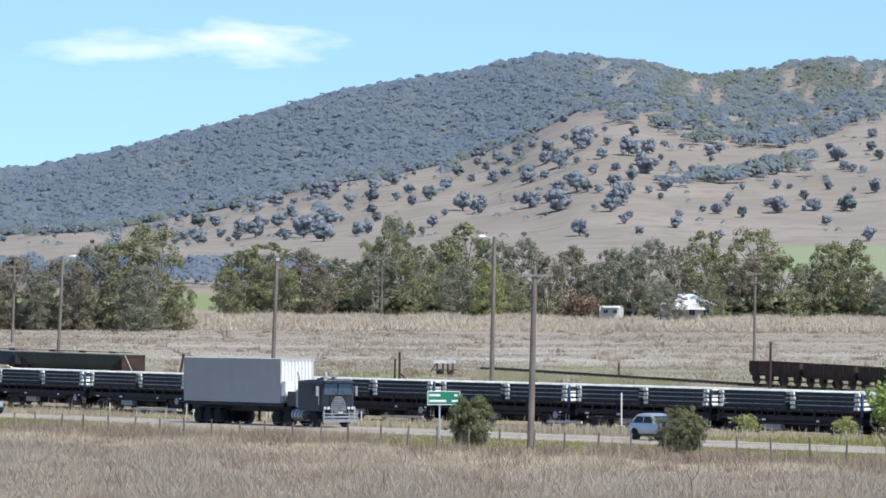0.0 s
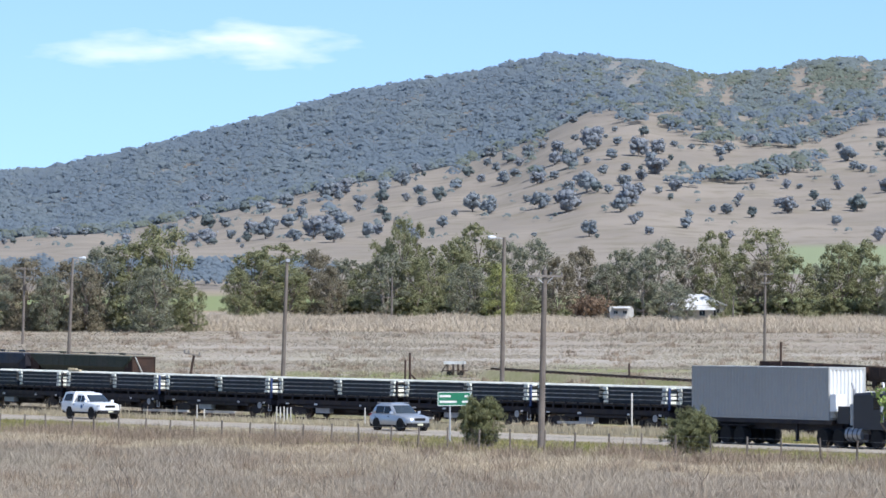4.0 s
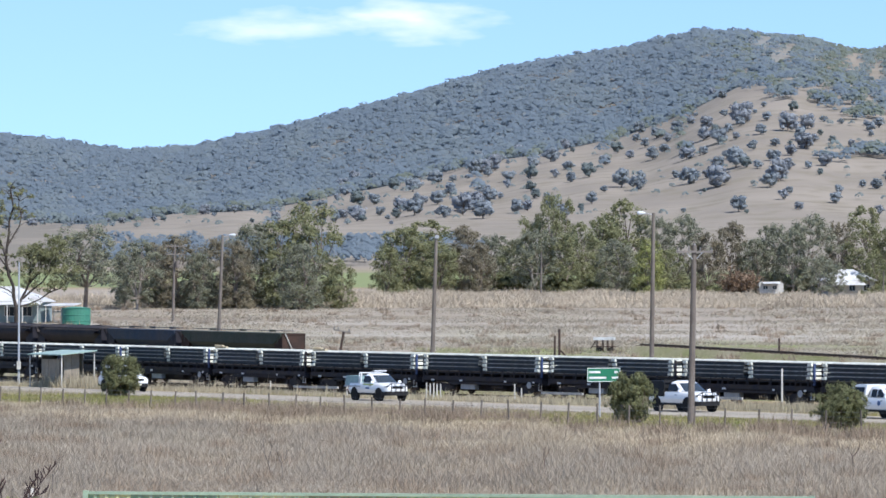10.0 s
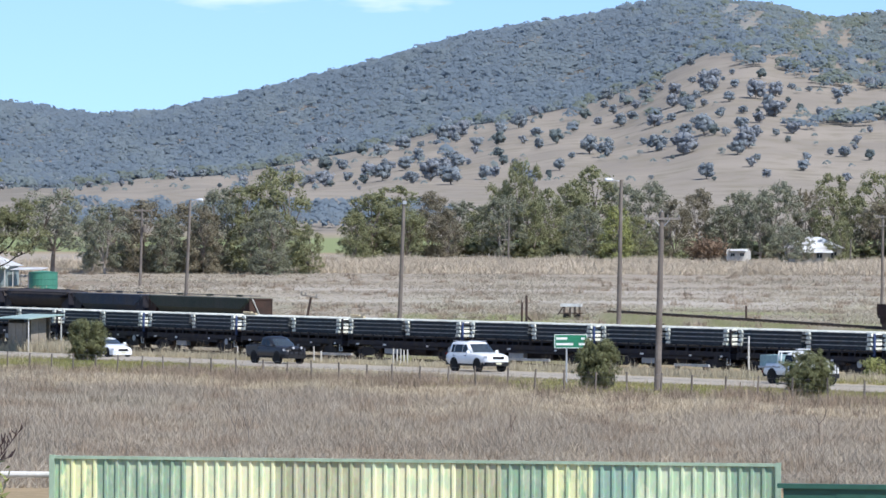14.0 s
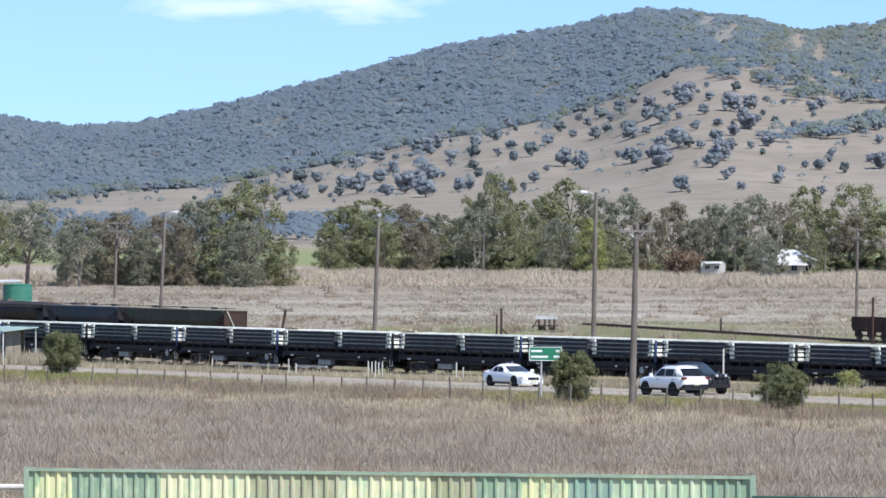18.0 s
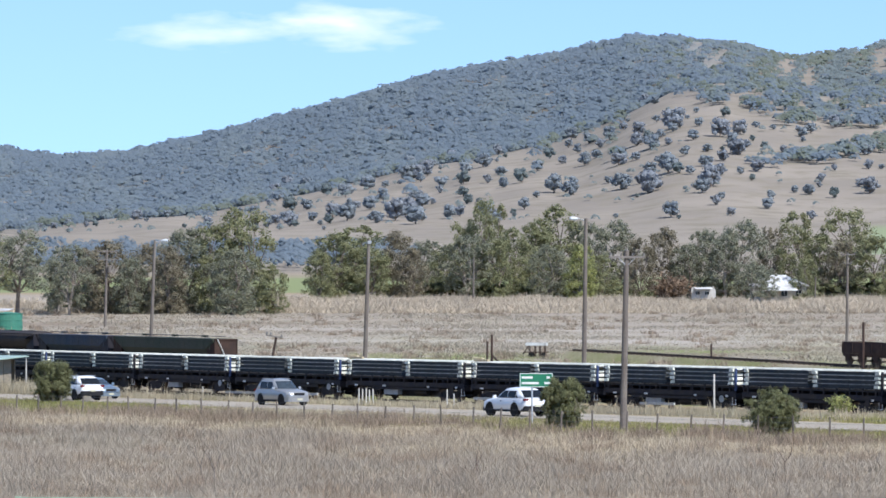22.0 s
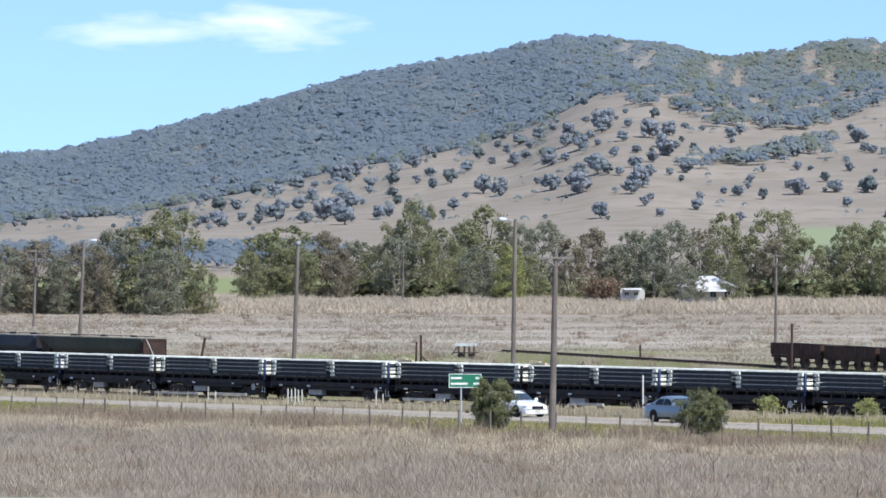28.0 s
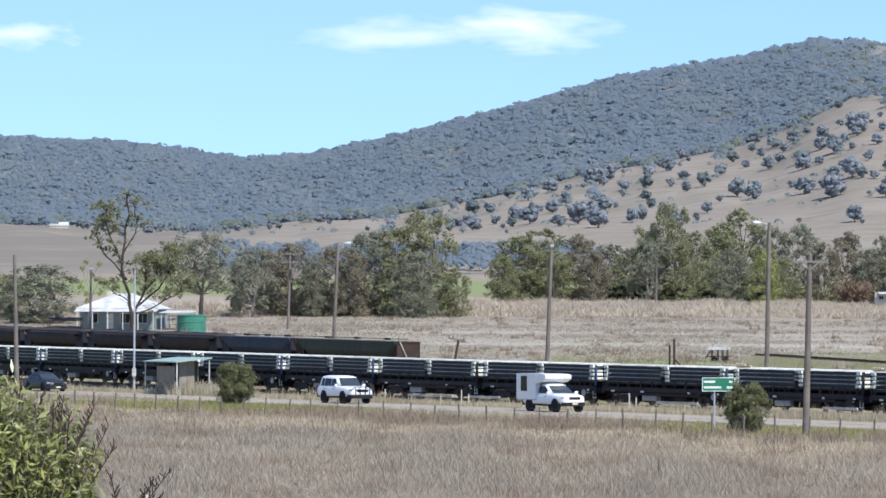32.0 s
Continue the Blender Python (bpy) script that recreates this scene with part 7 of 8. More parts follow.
def far_houses():
    c = bearing(86.8, 792)
    t = thing("farmhouse", "white farmhouse half hidden among gum trees", "house", Matrix.Translation(c) @ pose(0, 0, 0, 0, 0, 12))
    part("wall", Shape().box((0, 0, 1.4), (8.5, 6.0, 3.0)), CREAM, t)
    hip_roof(t, 0, 0, 2.9, 8.5, 6.0, 1.9, ROOF_WHITE)
    part("lean_to_roof", Shape().loft([[(x, -5.4, 2.0), (x, -3.4, 2.7), (x, -3.4, 2.78), (x, -5.4, 2.08)] for x in (-4.6, 2.0)]), ROOF_WHITE, t)
    for x in (-2.6, 0.2, 2.8):
        window(t, x, -3.0, 1.6, 1.1, 1.2)
    c = bearing(70.0, 776)
    t = thing("caravan", "small white caravan under the trees", "caravan", Matrix.Translation(c) @ pose(0, 0, 0, 0, 0, 6))
    part("body", Shape().loft([[(x, -1.1, z0), (x, 1.1, z0), (x, 1.1, z1), (x, -1.1, z1)] for x, z0, z1 in ((-2.1, 0.8, 2.2), (-1.9, 0.45, 2.55), (1.7, 0.45, 2.6), (2.15, 0.9, 2.1))]), PICKET_WHITE, t)
    part("awning", Shape().loft([[(x, -2.4, 2.2), (x, -1.1, 2.45), (x, -1.1, 2.5), (x, -2.4, 2.25)] for x in (-1.6, 1.4)]), ROOF_WHITE, t)
    for x in (-1.0, 0.6):
        window(t, x, -1.1, 1.55, 0.8, 0.6)
    for y in (-0.95, 0.95):
        road_wheel(t, 0.0, y, 0.33)
    x, y, z = ground_on_sight(-113, 18.6)
    t = thing("hillside_barn", "long white-roofed barn on the far brown rise", "barn", pose(x, y, z))
    part("wall", Shape().box((0, 0, 1.0), (11.0, 4.0, 2.4)), CREAM, t)
    part("roof", Shape().add([(-5.8, -2.4, 1.5), (5.8, -2.4, 1.5), (5.8, 2.4, 1.5), (-5.8, 2.4, 1.5), (-5.8, 0, 3.7), (5.8, 0, 3.7)], [(0, 1, 5, 4), (2, 3, 4, 5), (0, 4, 3), (1, 2, 5), (0, 3, 2, 1)]), ROOF_WHITE, t)
    for b in (-107, -102.5, -99.5):
        x, y, z = ground_on_sight(b, 18.7)
        shrub("dark_bush", "round dark bush beside the far barn", "bush", pose(x, y, z), 3.0, 3.4, 0.9, 700, LEAF_HILL, "bushes by the barn", seed=int(-b))


far_houses()


# ---- parked wagons ----
HOP_OLIVE = material("olive_wagon_paint", (0.058, 0.068, 0.05), 0.7, (0.075, 0.075, 0.058), 0.5, 6.0, bump=0.1)
HOP_BLUE = material("slate_wagon_paint", (0.045, 0.06, 0.085), 0.65, (0.07, 0.07, 0.075), 0.5, 6.0, bump=0.1)
HOP_BLACK = material("sooty_wagon_paint", (0.036, 0.033, 0.034), 0.7, (0.055, 0.045, 0.04), 0.5, 6.0, bump=0.1)
HOP_RUST = material("rusty_wagon_end", (0.06, 0.036, 0.027), 0.85, (0.036, 0.026, 0.022), 0.8, 8.0, bump=0.2)


def hopper(p, L, paint, label, round_top):
    """A bogie grain hopper; p is its nearer end along the siding."""
    m = rail_pose(p - L / 2, 0, 0.06, SIDING_MID, 0.012)
    t = thing("hopper_wagon", label, "rail wagon", m, "parked hopper wagons")
    h, b = L / 2 - 0.55, 1.35
    if round_top:
        ring = [(0.8, 1.15), (1.25, 1.45), (1.46, 1.85), (1.48, 2.2), (1.34, 2.52), (1.05, 2.76), (0.65, 2.9), (0.25, 2.95)]
    else:
        ring = [(0.7, 1.05), (1.38, 1.75), (1.42, 2.6), (1.36, 2.72), (1.1, 2.74), (0.4, 2.76)]
    sec = [(-y, z) for y, z in ring] + [(y, z) for y, z in reversed(ring)]
    part("body", Shape().loft([[(x, y, z if z > 1.9 else z + lift) for y, z in sec] for x, lift in ((-h, 0.75), (-h + 1.3, 0.0), (h - 1.3, 0.0), (h, 0.75))]), paint, t, smooth=round_top)
    for k in range(int(L / 1.1)):
        x = -h + 0.5 + k * (2 * h - 1.0) / (int(L / 1.1) - 1)
        for y in (-1.43, 1.43):
            part("side_rib", Shape().box((x, y * 0.992, 2.15), (0.05, 0.02, 0.86)), paint, t)
    part("top_chord", Shape().box((0, -1.4, 2.68), (2 * h, 0.1, 0.1)).box((0, 1.4, 2.68), (2 * h, 0.1, 0.1)), paint, t)
    part("walkway", Shape().box((0, 0, 2.95), (2 * h - 0.6, 0.6, 0.05)), WAGON_BLACK, t)
    for k in range(3):
        part("hatch", Shape().bar((-h * 0.6 + k * h * 0.6, 0.0, 2.84), (-h * 0.6 + k * h * 0.6, 0.0, 3.02), 0.32, n=12), paint, t)
    end = HOP_RUST if paint is HOP_OLIVE else WAGON_BLACK
    fr = Shape()
    for y in (-1.2, 1.2):
        fr.box((0, y, 1.0), (L - 0.6, 0.14, 0.24))
    for x in (-L / 2 + 0.3, L / 2 - 0.3):
        fr.box((x, 0, 1.0), (0.25, 2.6, 0.28))
    part("underframe", fr, WAGON_BLACK, t)
    for s in (-1, 1):
        x = s * (L / 2 - 0.45)
        part("end_sheet", Shape().loft([[(x - s * 0.1, -1.3, 2.7), (x - s * 0.1, 1.3, 2.7), (x - s * 0.1, 1.3, 2.62), (x - s * 0.1, -1.3, 2.62)], [(x - s * 1.2, -1.1, 1.3), (x - s * 1.2, 1.1, 1.3), (x - s * 1.2, 1.1, 1.22), (x - s * 1.2, -1.1, 1.22)]]), end, t, "sloping end sheet")
        for y in (-1.25, 1.25):
            part("end_plate", Shape().loft([[(x, y, 1.15), (x, y, 2.62), (x, y * 1.03, 2.62), (x, y * 1.03, 1.15)], [(x - s * 1.25, y, 1.15), (x - s * 1.25, y, 2.62), (x - s * 1.25, y * 1.03, 2.62), (x - s * 1.25, y * 1.03, 1.15)]]), end, t)
            part("end_post", Shape().bar((x, y, 1.0), (x, y, 2.7), 0.07, n=6), end, t)
            if y < 0 or s < 0:
                part("end_brace", Shape().bar((x + s * 0.08, y * 0.1, 1.1), (x + s * 0.06, y * 0.8, 2.7), 0.06, n=6), PICKET_WHITE if s > 0 and end is HOP_RUST else end, t)
        part("end_wall", Shape().box((x - s * 0.02, 0, 1.9), (0.05, 2.5, 1.44)), end, t, "end wall")
        part("end_beam", Shape().box((x, 0, 2.66), (0.14, 2.6, 0.14)), end, t)
    bogie(t, -L / 2 + 2.0)
    bogie(t, L / 2 - 2.0)


p_at = -1.6
for L, paint, label, rt in ((17.6, HOP_OLIVE, "long olive-green bogie hopper wagon with rusty ends", False), (13.0, HOP_BLUE, "slate-blue bogie hopper wagon", False), (12.6, HOP_BLACK, "sooty brown round-topped hopper wagon", True), (12.6, HOP_BLACK, "sooty brown round-topped hopper wagon", True), (12.6, HOP_BLACK, "sooty brown round-topped hopper wagon", True), (12.6, HOP_BLACK, "sooty brown round-topped hopper wagon", True), (12.6, HOP_BLACK, "sooty brown round-topped hopper wagon", True)):
    hopper(p_at, L, paint, label, rt)
    p_at -= L + 0.15


def ballast_wagon(p):
    """A short open wagon; p is its far end along the siding."""
    L = 6.7
    t = thing("open_wagon", "sooty dark eight-wheeled open ballast wagon", "rail wagon", rail_pose(p + L / 2, 0, 0.06, FAR_MID, 0.03), "parked open wagons")
    part("floor", Shape().box((0, 0, 1.15), (L, 2.4, 0.1)), RUST_DARK, t)
    for y in (-1.2, 1.2):
        part("side_board", Shape().box((0, y, 1.66), (L, 0.07, 0.98)), RUST_DARK, t)
        for k in range(6):
            part("side_post", Shape().box((-L / 2 + 0.15 + k * (L - 0.3) / 5, y * 1.045, 1.65), (0.1, 0.06, 1.03)), HOP_RUST if k in (0, 5) else RUST_DARK, t)
        part("sole_bar", Shape().box((0, y * 0.86, 0.95), (L, 0.12, 0.26)), RUST_DARK, t)
        for x in (-2.75, -1.05, 1.05, 2.75):
            part("axle_guard", Shape().box((x, y * 0.9, 0.62), (0.5, 0.08, 0.55)), RUST_DARK, t)
    for x in (-L / 2, L / 2):
        part("end_board", Shape().box((x, 0, 1.66), (0.08, 2.4, 0.98)), HOP_RUST, t)
        part("coupler", Shape().box((x + math.copysign(0.2, x), 0, 0.95), (0.4, 0.2, 0.2)), WHEEL_STEEL, t)
    for x in (-2.75, -1.05, 1.05, 2.75):
        for y in (-0.76, 0.76):
            part("wheel", RAIL_WHEEL, WHEEL_STEEL, t, at=pose(x, y, 0.43))
        part("axle", Shape().bar((x, -0.76, 0.43), (x, 0.76, 0.43), 0.07, n=6), WHEEL_STEEL, t)


for k in range(7):
    ballast_wagon(1.7 + 7.2 * k)


def work_trolley():
    c = bearing(32.8, 468)
    t = thing("work_trolley", "white-topped track trolley on dark trestle legs", "trolley", Matrix.Translation(c) @ pose(0, 0, 0, 0, 0, -10))
    part("top_deck", Shape().box((0.25, 0, 1.38), (2.15, 1.1, 0.3)), ROOF_WHITE, t, "white box top")
    for x in (-0.5, 0.1, 0.6, 1.1):
        for y in (-0.4, 0.4):
            part("leg", Shape().bar((x, y, -0.2), (x, y, 1.3), 0.05, n=6), RUST_DARK, t)
    part("lower_deck", Shape().box((0.3, 0, 0.55), (2.5, 1.1, 0.1)), RUST_DARK, t)
    part("draw_bar", Shape().bar((-0.6, 0, 1.2), (-1.2, 0, 0.35), 0.06, n=6), RUST_DARK, t)
    for x in (-0.3, 1.0):
        for y in (-0.5, 0.5):
            road_wheel(t, x, y, 0.25, 0.12, WHEEL_STEEL)


work_trolley()

# ---- the painted tin fence in the foreground ----
def flaky(name, a, b, share):
    """Old paint over old paint, flaking in upright patches."""
    m = bpy.data.materials.new(name)
    m.use_nodes = True
    nt, bs = m.node_tree, m.node_tree.nodes["Principled BSDF"]
    bs.inputs["Roughness"].default_value = 0.55
    geo, mp, n1, n2 = (nt.nodes.new("ShaderNodeNewGeometry"), nt.nodes.new("ShaderNodeMapping"), nt.nodes.new("ShaderNodeTexNoise"), nt.nodes.new("ShaderNodeTexNoise"))
    mp.inputs["Scale"].default_value = (3.2, 3.2, 1.1)
    nt.links.new(geo.outputs["Position"], mp.inputs[0])
    r, mix, mix2 = nt.nodes.new("ShaderNodeMapRange"), nt.nodes.new("ShaderNodeMix"), nt.nodes.new("ShaderNodeMix")
    for n, sc in ((n1, 1.6), (n2, 9.0)):
        nt.links.new(mp.outputs[0], n.inputs["Vector"])
        n.inputs["Scale"].default_value, n.inputs["Detail"].default_value = sc, 5
    r.inputs["From Min"].default_value, r.inputs["From Max"].default_value = share - 0.04, share + 0.04
    nt.links.new(n1.outputs["Fac"], r.inputs["Value"])
    mix.data_type = mix2.data_type = "RGBA"
    mix2.blend_type, mix2.inputs["Factor"].default_value = "SOFT_LIGHT", 0.5
    nt.links.new(r.outputs[0], mix.inputs["Factor"])
    mix.inputs["A"].default_value, mix.inputs["B"].default_value = (*a, 1), (*b, 1)
    nt.links.new(mix.outputs["Result"], mix2.inputs["A"])
    nt.links.new(n2.outputs["Color"], mix2.inputs["B"])
    nt.links.new(mix2.outputs["Result"], bs.inputs["Base Color"])
    return m


PAINT_A = flaky("flaking_yellow_over_green", (0.33, 0.44, 0.27), (0.66, 0.67, 0.36), 0.47)
PAINT_B = flaky("flaking_sea_green", (0.26, 0.36, 0.24), (0.38, 0.46, 0.31), 0.55)
PAINT_C = flaky("flaking_khaki", (0.36, 0.37, 0.22), (0.44, 0.44, 0.28), 0.52)
PAINT_D = flaky("flaking_cream_yellow", (0.70, 0.69, 0.42), (0.54, 0.61, 0.38), 0.55)
PAINT_E = flaky("flaking_pale_green", (0.42, 0.53, 0.34), (0.55, 0.62, 0.41), 0.5)
PAINT_F = flaky("flaking_blue_green", (0.26, 0.38, 0.29), (0.34, 0.44, 0.30), 0.5)
TRIM_PALE = material("pale_green_flashing", (0.33, 0.43, 0.30), 0.5, (0.27, 0.36, 0.25), 1.0)
TIN_DARK_GREEN = material("dark_green_tin", (0.025, 0.09, 0.06), 0.5, (0.02, 0.075, 0.05), 0.6)


def tin_fence():
    a, b, top = Vector((-5.76, 71.0, 0)), Vector((5.46, 69.0, 0)), 3.29
    d = (b - a).normalized()
    turn = math.degrees(math.atan2(d.y, d.x))
    t = thing("tin_fence", "tall ribbed tin fence with flaking yellow and green paint", "fence", Matrix.Translation(a) @ pose(0, 0, 0, 0, 0, turn))
    L = (b - a).length
    order = (PAINT_A, PAINT_B, PAINT_B, PAINT_D, PAINT_D, PAINT_C, PAINT_C, PAINT_D, PAINT_D, PAINT_C, PAINT_B, PAINT_A, PAINT_F, PAINT_E, PAINT_E, PAINT_B)
    n = len(order)
    w = L / n
    for k, m in enumerate(order):
        s = Shape()
        line = []
        ribs = 4
        for i in range(ribs):
            x = k * w + w * i / ribs
            line += [(x, 0.0), (x + w / ribs - 0.075, 0.0), (x + w / ribs - 0.055, -0.03), (x + w / ribs - 0.02, -0.03)]
        line.append((k * w + w, 0.0))
        vs = [(x, y, z) for x, y in line for z in (-0.1, top - 0.06)]
        s.add(vs, [(2 * i, 2 * i + 2, 2 * i + 3, 2 * i + 1) for i in range(len(line) - 1)])
        part("wall_sheet", s, m, t)
    part("flashing", Shape().box((L / 2, -0.015, top - 0.035), (L + 0.04, 0.07, 0.045)), TRIM_PALE, t)
    for x in (-0.01, L + 0.01):
        part("corner_flashing", Shape().box((x, -0.02, top / 2), (0.08, 0.07, top)), TRIM_PALE, t)
    for k in range(6):
        part("fence_post", Shape().box((0.1 + k * (L - 0.2) / 5, 0.08, top / 2 - 0.15), (0.09, 0.09, top - 0.2)), GALV, t)
    for z in (0.5, 1.6, 2.8):
        part("fence_rail", Shape().box((L / 2, 0.06, z), (L, 0.05, 0.08)), GALV, t)
    c = Vector((5.46, 68.4, 0))
    t = thing("green_fence", "dark green tin fence beside the painted one", "fence", Matrix.Translation(c) @ pose(0, 0, 0, 0, 0, turn))
    for k in range(9):
        part("wall_sheet", Shape().box((0.45 + 0.8 * k, 0, 1.45), (0.82, 0.05 + 0.02 * (k % 2), 3.0)), TIN_DARK_GREEN, t)
    part("flashing", Shape().box((3.6, -0.02, 2.97), (7.3, 0.12, 0.07)), TIN_DARK_GREEN, t)
    t = thing("pipe_rail", "white pipe rail beside the painted fence", "railing", Matrix.Translation((-5.9, 71.6, 0)))
    part("top_rail", Shape().bar((-6.5, 0.6, 2.95), (0.1, 0, 2.95), 0.048, n=10), PICKET_WHITE, t)
    for x in (-0.8, -2.9, -5.0):
        part("rail_post", Shape().bar((x, -x * 0.09, -0.2), (x, -x * 0.09, 3.3), 0.045, n=8), PICKET_WHITE, t)
    part("lower_rail", Shape().bar((-6.5, 0.6, 2.3), (0.1, 0, 2.3), 0.04, n=8), PICKET_WHITE, t)


tin_fence()

# ---- plants close to the eye ----
SEED_BROWN = material("brown_seed_heads", (0.11, 0.07, 0.06), 0.9, (0.06, 0.042, 0.04), 3.0, vary=0.3)


def long_leaf_bush(name, label, x, y, rx, top, n, seed, twigs):
    """A bush of long narrow leaves in whorls, with dry brown seed twigs."""
    rnd = random.Random(seed)
    z0 = land_z(x, y)
    t = thing(name, label, "bush", pose(x, y, z0 - 0.05), "bushes by the rise")
    h = top - z0
    stems, cs, ns, ln = Shape(), [], [], []
    for k in range(n):
        a, rr = rnd.uniform(0, 6.28), rx * rnd.random() ** 0.5
        tipz = h * (1 - 0.22 * (rr / rx) ** 2.5) * rnd.uniform(0.66, 1.0)
        tip = Vector((math.cos(a) * rr, math.sin(a) * rr, tipz))
        stems.bar(Vector((tip.x * 0.35, tip.y * 0.35, 0)), tip, 0.012, 0.004, 4)
        for _ in range(38):
            f = rnd.uniform(0.66, 1.0)
            cs.append((tip.x * (0.35 + 0.65 * f) + rnd.uniform(-0.06, 0.06), tip.y * (0.35 + 0.65 * f) + rnd.uniform(-0.06, 0.06), tip.z * f + rnd.uniform(-0.05, 0.05)))
            ns.append((rnd.uniform(-1, 1), rnd.uniform(-1.2, 0.5), rnd.uniform(0.0, 1.2)))
            ln.append(rnd.uniform(0.055, 0.125))
    tagged(part("stem_bundle", stems, BARK, t), kind="stuff")
    nn = np.array(ns)
    nn /= np.linalg.norm(nn, axis=1)[:, None]
    part("foliage", soup("foliage", *leaf_quads(np.array(cs), nn, np.array(ln), np.array(ln) * 0.26), LEAF_GLOSSY), LEAF_GLOSSY, t)
    for ax, az, bx, bz in twigs:
        s = Shape()
        p = Vector((ax - x, -0.3, az - z0))
        q = Vector((bx - x, -0.35, bz - z0))
        s.bar(p, q, 0.006, 0.004, 4)
        for k in range(11):
            f = 0.4 + 0.6 * k / 10
            c = p + (q - p) * f
            e = c + Vector((rnd.uniform(-0.035, 0.035), rnd.uniform(-0.03, 0.03), rnd.uniform(0.025, 0.06)))
            s.bar(c, e, 0.004, 0.006, 4).bar(e, e + Vector((0, 0, 0.012)), 0.006, 0.002, 4)
        part("seed_twig", s, SEED_BROWN, t)


long_leaf_bush("long_leaf_bush", "light green long-leaved bush with dry brown seed heads", -3.95, 30.0, 0.84, 5.9, 640, 4, ((-3.5, 5.45, -3.46, 5.70), (-3.36, 5.38, -3.32, 5.66), (-3.3, 5.3, -3.28, 5.6), (-3.3, 5.25, -3.14, 5.58), (-3.26, 5.3, -3.11, 5.64), (-3.2, 5.15, -3.02, 5.5), (-3.15, 5.1, -2.98, 5.36), (-3.62, 5.5, -3.6, 5.8), (-3.75, 5.5, -3.78, 5.84), (-3.4, 5.35, -3.38, 5.62)))
long_leaf_bush("long_leaf_bush", "small sprig of the long-leaved bush with dry seed heads", -2.88, 30.0, 0.12, 5.14, 12, 9, ((-2.85, 4.9, -2.62, 5.2), (-2.88, 4.9, -2.73, 5.12), (-2.95, 4.9, -3.0, 5.16), (-2.9, 4.95, -2.68, 5.02)))


def near_sapling():
    """A slim young tree on the rise: forked stems under a rounded leafy head."""
    x, y = 6.13, 45.0
    z = land_z(x, y)
    rnd = random.Random(5)
    t = thing("young_tree", "bright green young tree with a rounded leafy head", "tree", pose(x, y, z - 0.05))
    w, cl, h = Shape(), [], 5.56 - z
    w.bar((0.4, 0, -0.1), (0.25, 0, h * 0.72), 0.05, 0.035, 8)
    for k in range(9):
        a, r = k * 0.7, rnd.uniform(0.15, 0.45)
        w.bar((0.25, 0, h * 0.72), (math.cos(a) * r, math.sin(a) * r, h + rnd.uniform(-0.3, 0.3)), 0.022, 0.008, 5)
    part("trunk", w, BARK, t)
    for _ in range(60):
        a, e, r = rnd.uniform(0, 6.28), rnd.uniform(-1, 1), rnd.uniform(0.15, 0.42)
        c = math.sqrt(1 - e * e)
        cl.append((math.cos(a) * c * r, math.sin(a) * c * r, h + e * r, rnd.uniform(0.07, 0.16)))
    part("crown", crown_mesh("crown", cl, 90, 0.06, LEAF_FRESH), LEAF_FRESH, t)


near_sapling()


def dead_stalks():
    rnd = random.Random(14)
    for b, y, h in ((-40.5, 158, 1.3), (-38.0, 160, 1.05), (-88.5, 146, 1.2), (20.0, 165, 0.9), (88.0, 170, 0.9)):
        c = bearing(b, y)
        t = thing("dead_stalk", "bare dead forked weed standing in the paddock", "plant", Matrix.Translation(c), "dead stalks")
        s, out = Shape(), []
        limbs(s, (0, 0, -0.1), (rnd.uniform(-0.1, 0.1), 0, h * 0.55), 0.022, 2, rnd, out, 0.5)
        tagged(part("stalk", s, SEED_BROWN if b > 0 else POLE_WOOD, t), kind="stuff")


dead_stalks()


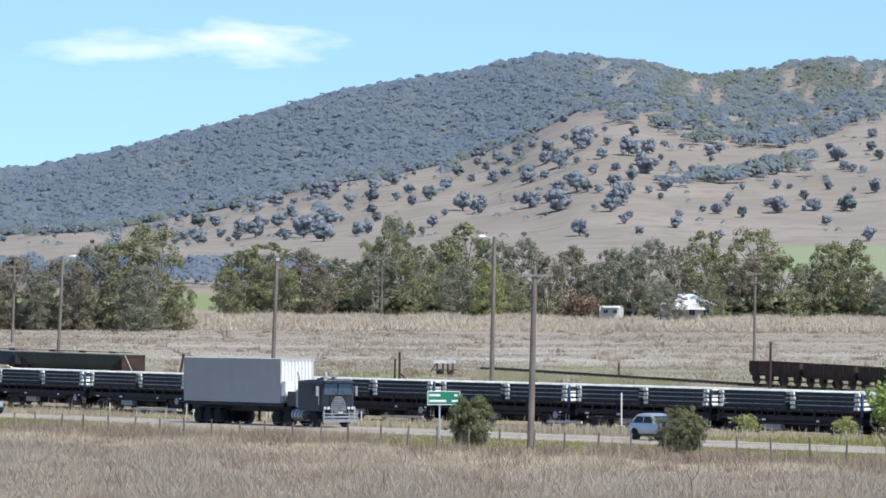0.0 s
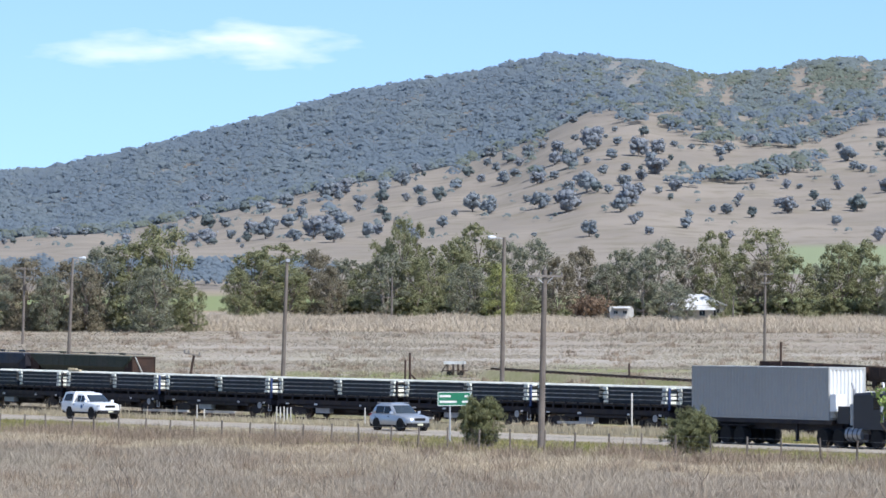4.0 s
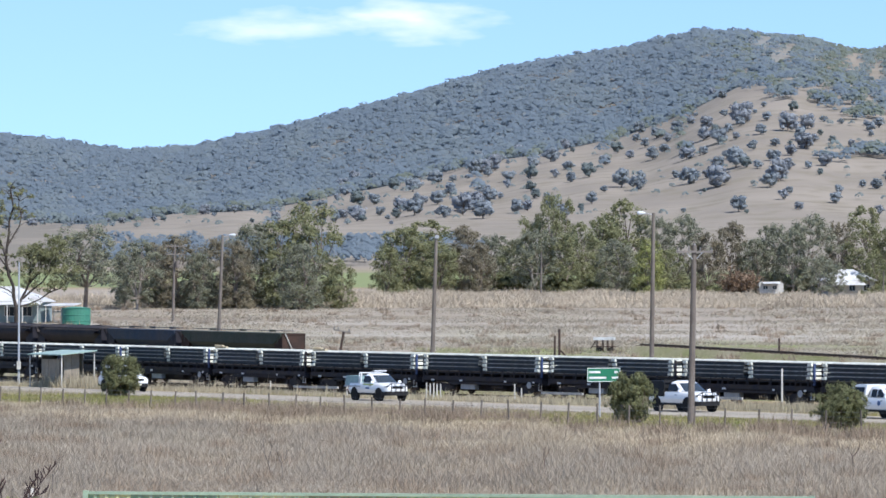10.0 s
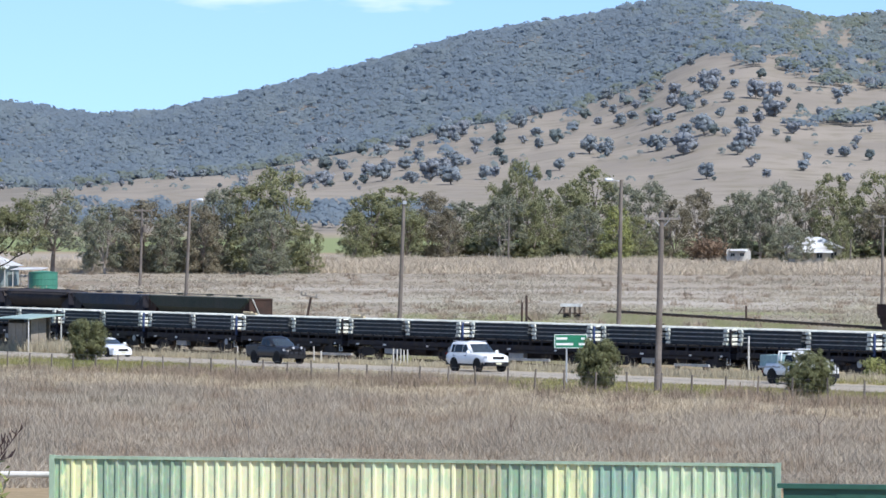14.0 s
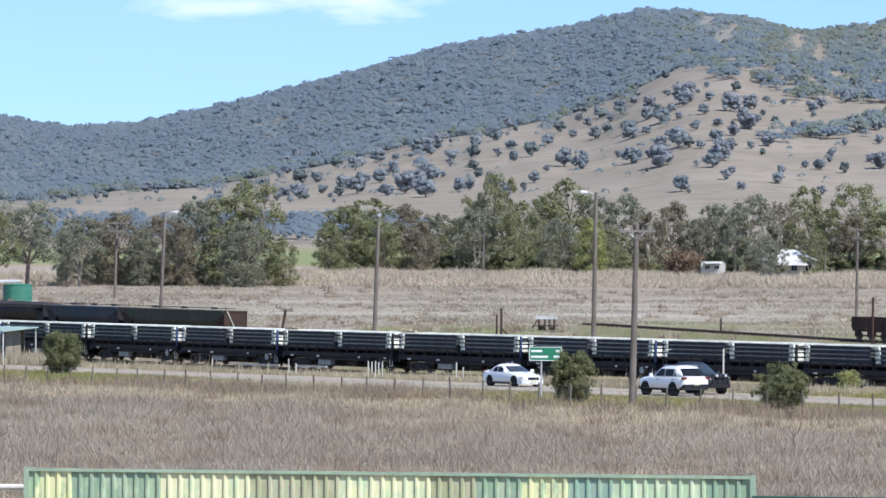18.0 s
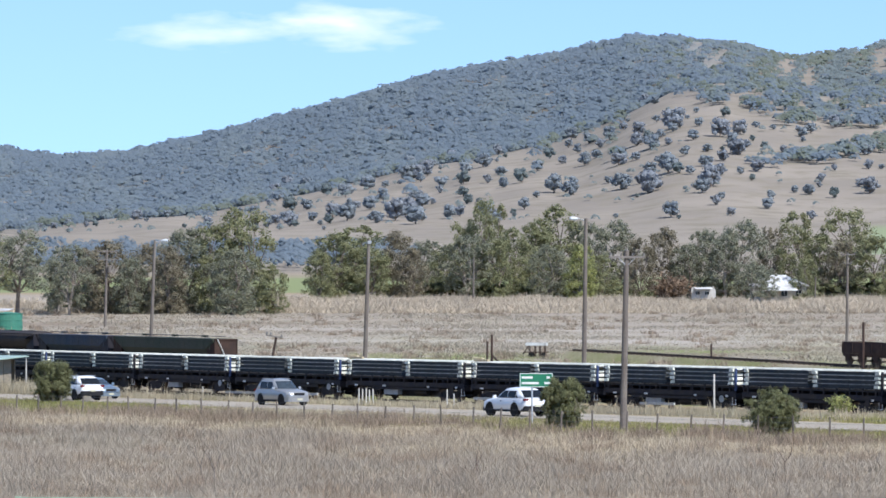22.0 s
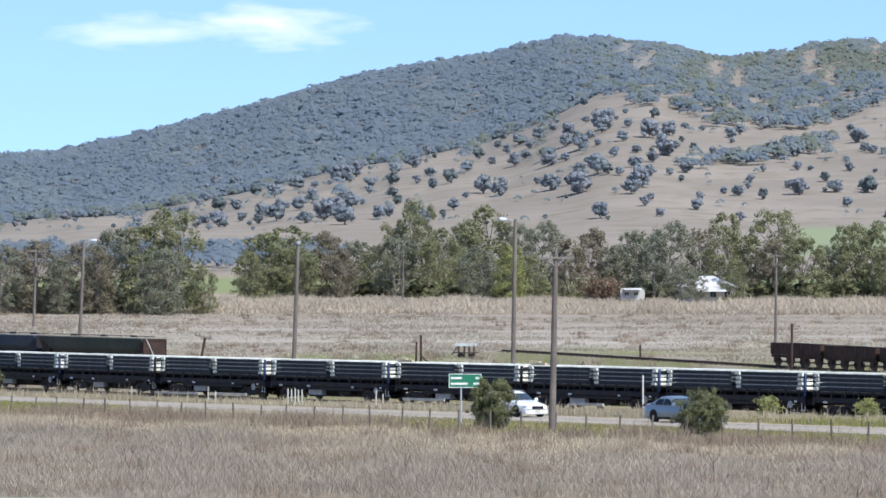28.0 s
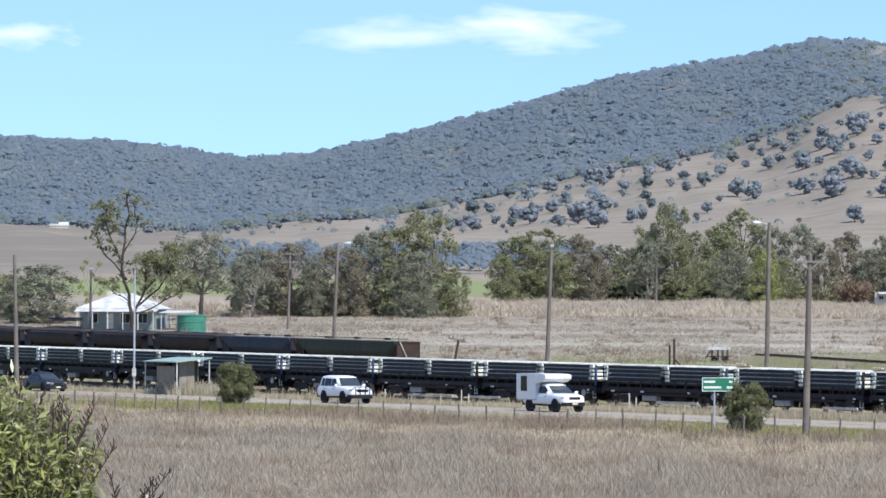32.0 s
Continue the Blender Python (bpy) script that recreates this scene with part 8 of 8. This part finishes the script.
# ---- clouds ----
def cloud(name, b0, b1, h0, h1, seed, thick):
    y = 4840.0 + 4 * seed
    m = bpy.data.materials.new("cloud_white")
    m.use_nodes = True
    nt = m.node_tree
    nt.nodes.remove(nt.nodes["Principled BSDF"])
    tc, mp, n1, r, em, tr, mix = (nt.nodes.new("ShaderNodeTexCoord"), nt.nodes.new("ShaderNodeMapping"), nt.nodes.new("ShaderNodeTexNoise"), nt.nodes.new("ShaderNodeMapRange"), nt.nodes.new("ShaderNodeEmission"), nt.nodes.new("ShaderNodeBsdfTransparent"), nt.nodes.new("ShaderNodeMixShader"))
    mp.inputs["Location"].default_value, mp.inputs["Scale"].default_value = (seed, seed, seed), (0.95, 1, 1.6)
    n1.inputs["Scale"].default_value, n1.inputs["Detail"].default_value, n1.inputs["Roughness"].default_value = 1.1, 4, 0.45
    nt.links.new(tc.outputs["Object"], mp.inputs[0])
    nt.links.new(mp.outputs[0], n1.inputs["Vector"])
    gr, ln, sub = nt.nodes.new("ShaderNodeVectorMath"), nt.nodes.new("ShaderNodeVectorMath"), nt.nodes.new("ShaderNodeMath")
    gr.operation, ln.operation, sub.operation = "MULTIPLY", "LENGTH", "SUBTRACT"
    gr.inputs[1].default_value = (0.42, 0, 1.0)
    nt.links.new(tc.outputs["Object"], gr.inputs[0])
    nt.links.new(gr.outputs[0], ln.inputs[0])
    half = nt.nodes.new("ShaderNodeMath")
    half.operation, half.inputs[1].default_value = "MULTIPLY", 0.62
    nt.links.new(ln.outputs["Value"], half.inputs[0])
    nt.links.new(n1.outputs["Fac"], sub.inputs[0])
    nt.links.new(half.outputs[0], sub.inputs[1])
    r.inputs["From Min"].default_value, r.inputs["From Max"].default_value, r.inputs["To Max"].default_value = 0.0, 0.5, thick
    nt.links.new(sub.outputs[0], r.inputs["Value"])
    em.inputs["Strength"].default_value = 0.95
    nt.links.new(r.outputs[0], mix.inputs[0])
    nt.links.new(tr.outputs[0], mix.inputs[1])
    nt.links.new(em.outputs[0], mix.inputs[2])
    nt.links.new(mix.outputs[0], nt.nodes["Material Output"].inputs["Surface"])
    cx, cz = (b0 + b1) / 2000 * y, 6.2 + (h0 + h1) / 2000 * y
    sx, sz = (b1 - b0) / 2000 * y, (h1 - h0) / 2000 * y
    k = sx / 2.4
    v = [(-2.4, 0, -1), (2.4, 0, -1), (2.4, 0, 1), (-2.4, 0, 1)]
    me = bpy.data.meshes.new(name)
    me.from_pydata(v, [], [(0, 1, 2, 3)])
    me.materials.append(m)
    ob = new(name, me)
    ob.matrix_world = Matrix.Translation((cx, y, cz)) @ Matrix.Diagonal((k, 1, sz, 1))
    ob.visible_shadow = False
    tagged(ob, "thin white fair-weather cloud low over the hills", "cloud", "clouds", "structure")


cloud("cloud", -40, 24, 57, 69, 3.1, 0.72)
cloud("cloud", -66, -8, 56.5, 66.5, 8.4, 0.5)
cloud("cloud", -142, -104, 57, 66, 5.2, 0.6)

# ---- what moves ----
# metres along the road at given seconds; the road's own speed carries on before and after
TRIPS = {
    "silver_hatch": (-1.9, (0, 36.2), (0.7, 44.9), (1.5, 55.0)),
    "semi_trailer": (-1.9, (0, -2.7), (0.7, 6.9), (1.5, 18.0), (2.4, 30.5), (4.5, 58.6)),
    "silver_suv": (-1.9, (0.7, -37.3), (1.5, -25.6), (2.3, -14.4), (4.5, 14.6), (6, 33.5), (7, 45.5)),
    "canopy_ute": (-1.9, (4.5, -24.6), (6, -4.9), (7, 7.4), (9, 30.5)),
    "tray_ute": (-1.9, (5, -38.2), (6, -24.9), (7, -12.1), (8, 0), (9, 11.6), (10, 22.7), (11, 33.2), (12, 43.4)),
    "service_ute": (-1.9, (7, -55.9), (8, -41.0), (9, -26.5), (10, -12.6), (11, 0.8), (12, 13.4), (13, 25.7), (14.4, 42.2)),
    "white_four_wheel_drive": (-1.9, (9, -62.4), (11, -35.1), (12, -21.8), (13, -8.9), (14.4, 8.6), (16.6, 34.9), (17.2, 41.9)),
    "dark_ute": (-1.9, (11, -66.1), (13, -36.0), (14.4, -16.1), (16.6, 12.5), (18, 29.5), (19, 40.9)),
    "white_coupe": (-1.9, (13, -61.6), (14.4, -39.6), (16.6, -7.7), (18, 10.6), (19, 23.0), (20, 34.5), (21, 45.3)),
    "silver_wagon": (-1.9, (19, -57.6), (21, -29.8), (23, -3.1), (25, 22.8), (27.6, 54.7)),
    "blue_sedan": (-1.9, (21, -57.1), (23, -28.0), (25, -0.8), (27.6, 31.5), (29, 47.4)),
    "white_estate": (-1.9, (23, -55.3), (25, -22.5), (27.6, 14.3), (29, 31.6), (30, 43.0)),
    "box_ute": (-1.9, (29.5, -43.4), (30, -35.4), (31, -19.9), (32, -4.9)),
    "white_cruiser": (-1.9, (31, -47.5), (31.5, -40.3), (32, -32.7)),
    "dark_sedan": (-1.9, (31, -97.5), (32, -82)),
    "white_crossover": (1.9, (17.2, 46.9), (18, 33.0), (19, 15.6), (20, -2.1), (21, -20.0), (22, -38.0)),
    "pearl_suv": (1.9, (20, 47.4), (21, 32.8), (22, 17.8), (23, 2.4), (24, -13.7), (25.4, -36.8)),
}


def motions():
    for k, w in TRAIN:
        walk(w, [(t, train_pose(TRAIN_ZERO + WAGON_PITCH * k + 6.95 + TRAIN_SPEED * t)) for t in range(0, 33, 2)])
    for name, (q, *stops) in TRIPS.items():
        back = q > 0
        v = -16.0 if back else 12.5
        (t0, p0), (t1, p1) = stops[0], stops[-1]
        rows = list(stops)
        if t0 > 0:
            steps = np.linspace(0, t0, 2 + int(t0 // 4))[:-1]
            rows = [(float(t), p0 - v * (t0 - float(t))) for t in steps] + rows
        if t1 < 32:
            steps = np.linspace(t1, 32, 2 + int((32 - t1) // 4))[1:]
            rows += [(float(t), p1 + v * (float(t) - t1)) for t in steps]
        walk(VEHICLES[name], [(t, road_pose(p, q, back)) for t, p in rows])


motions()
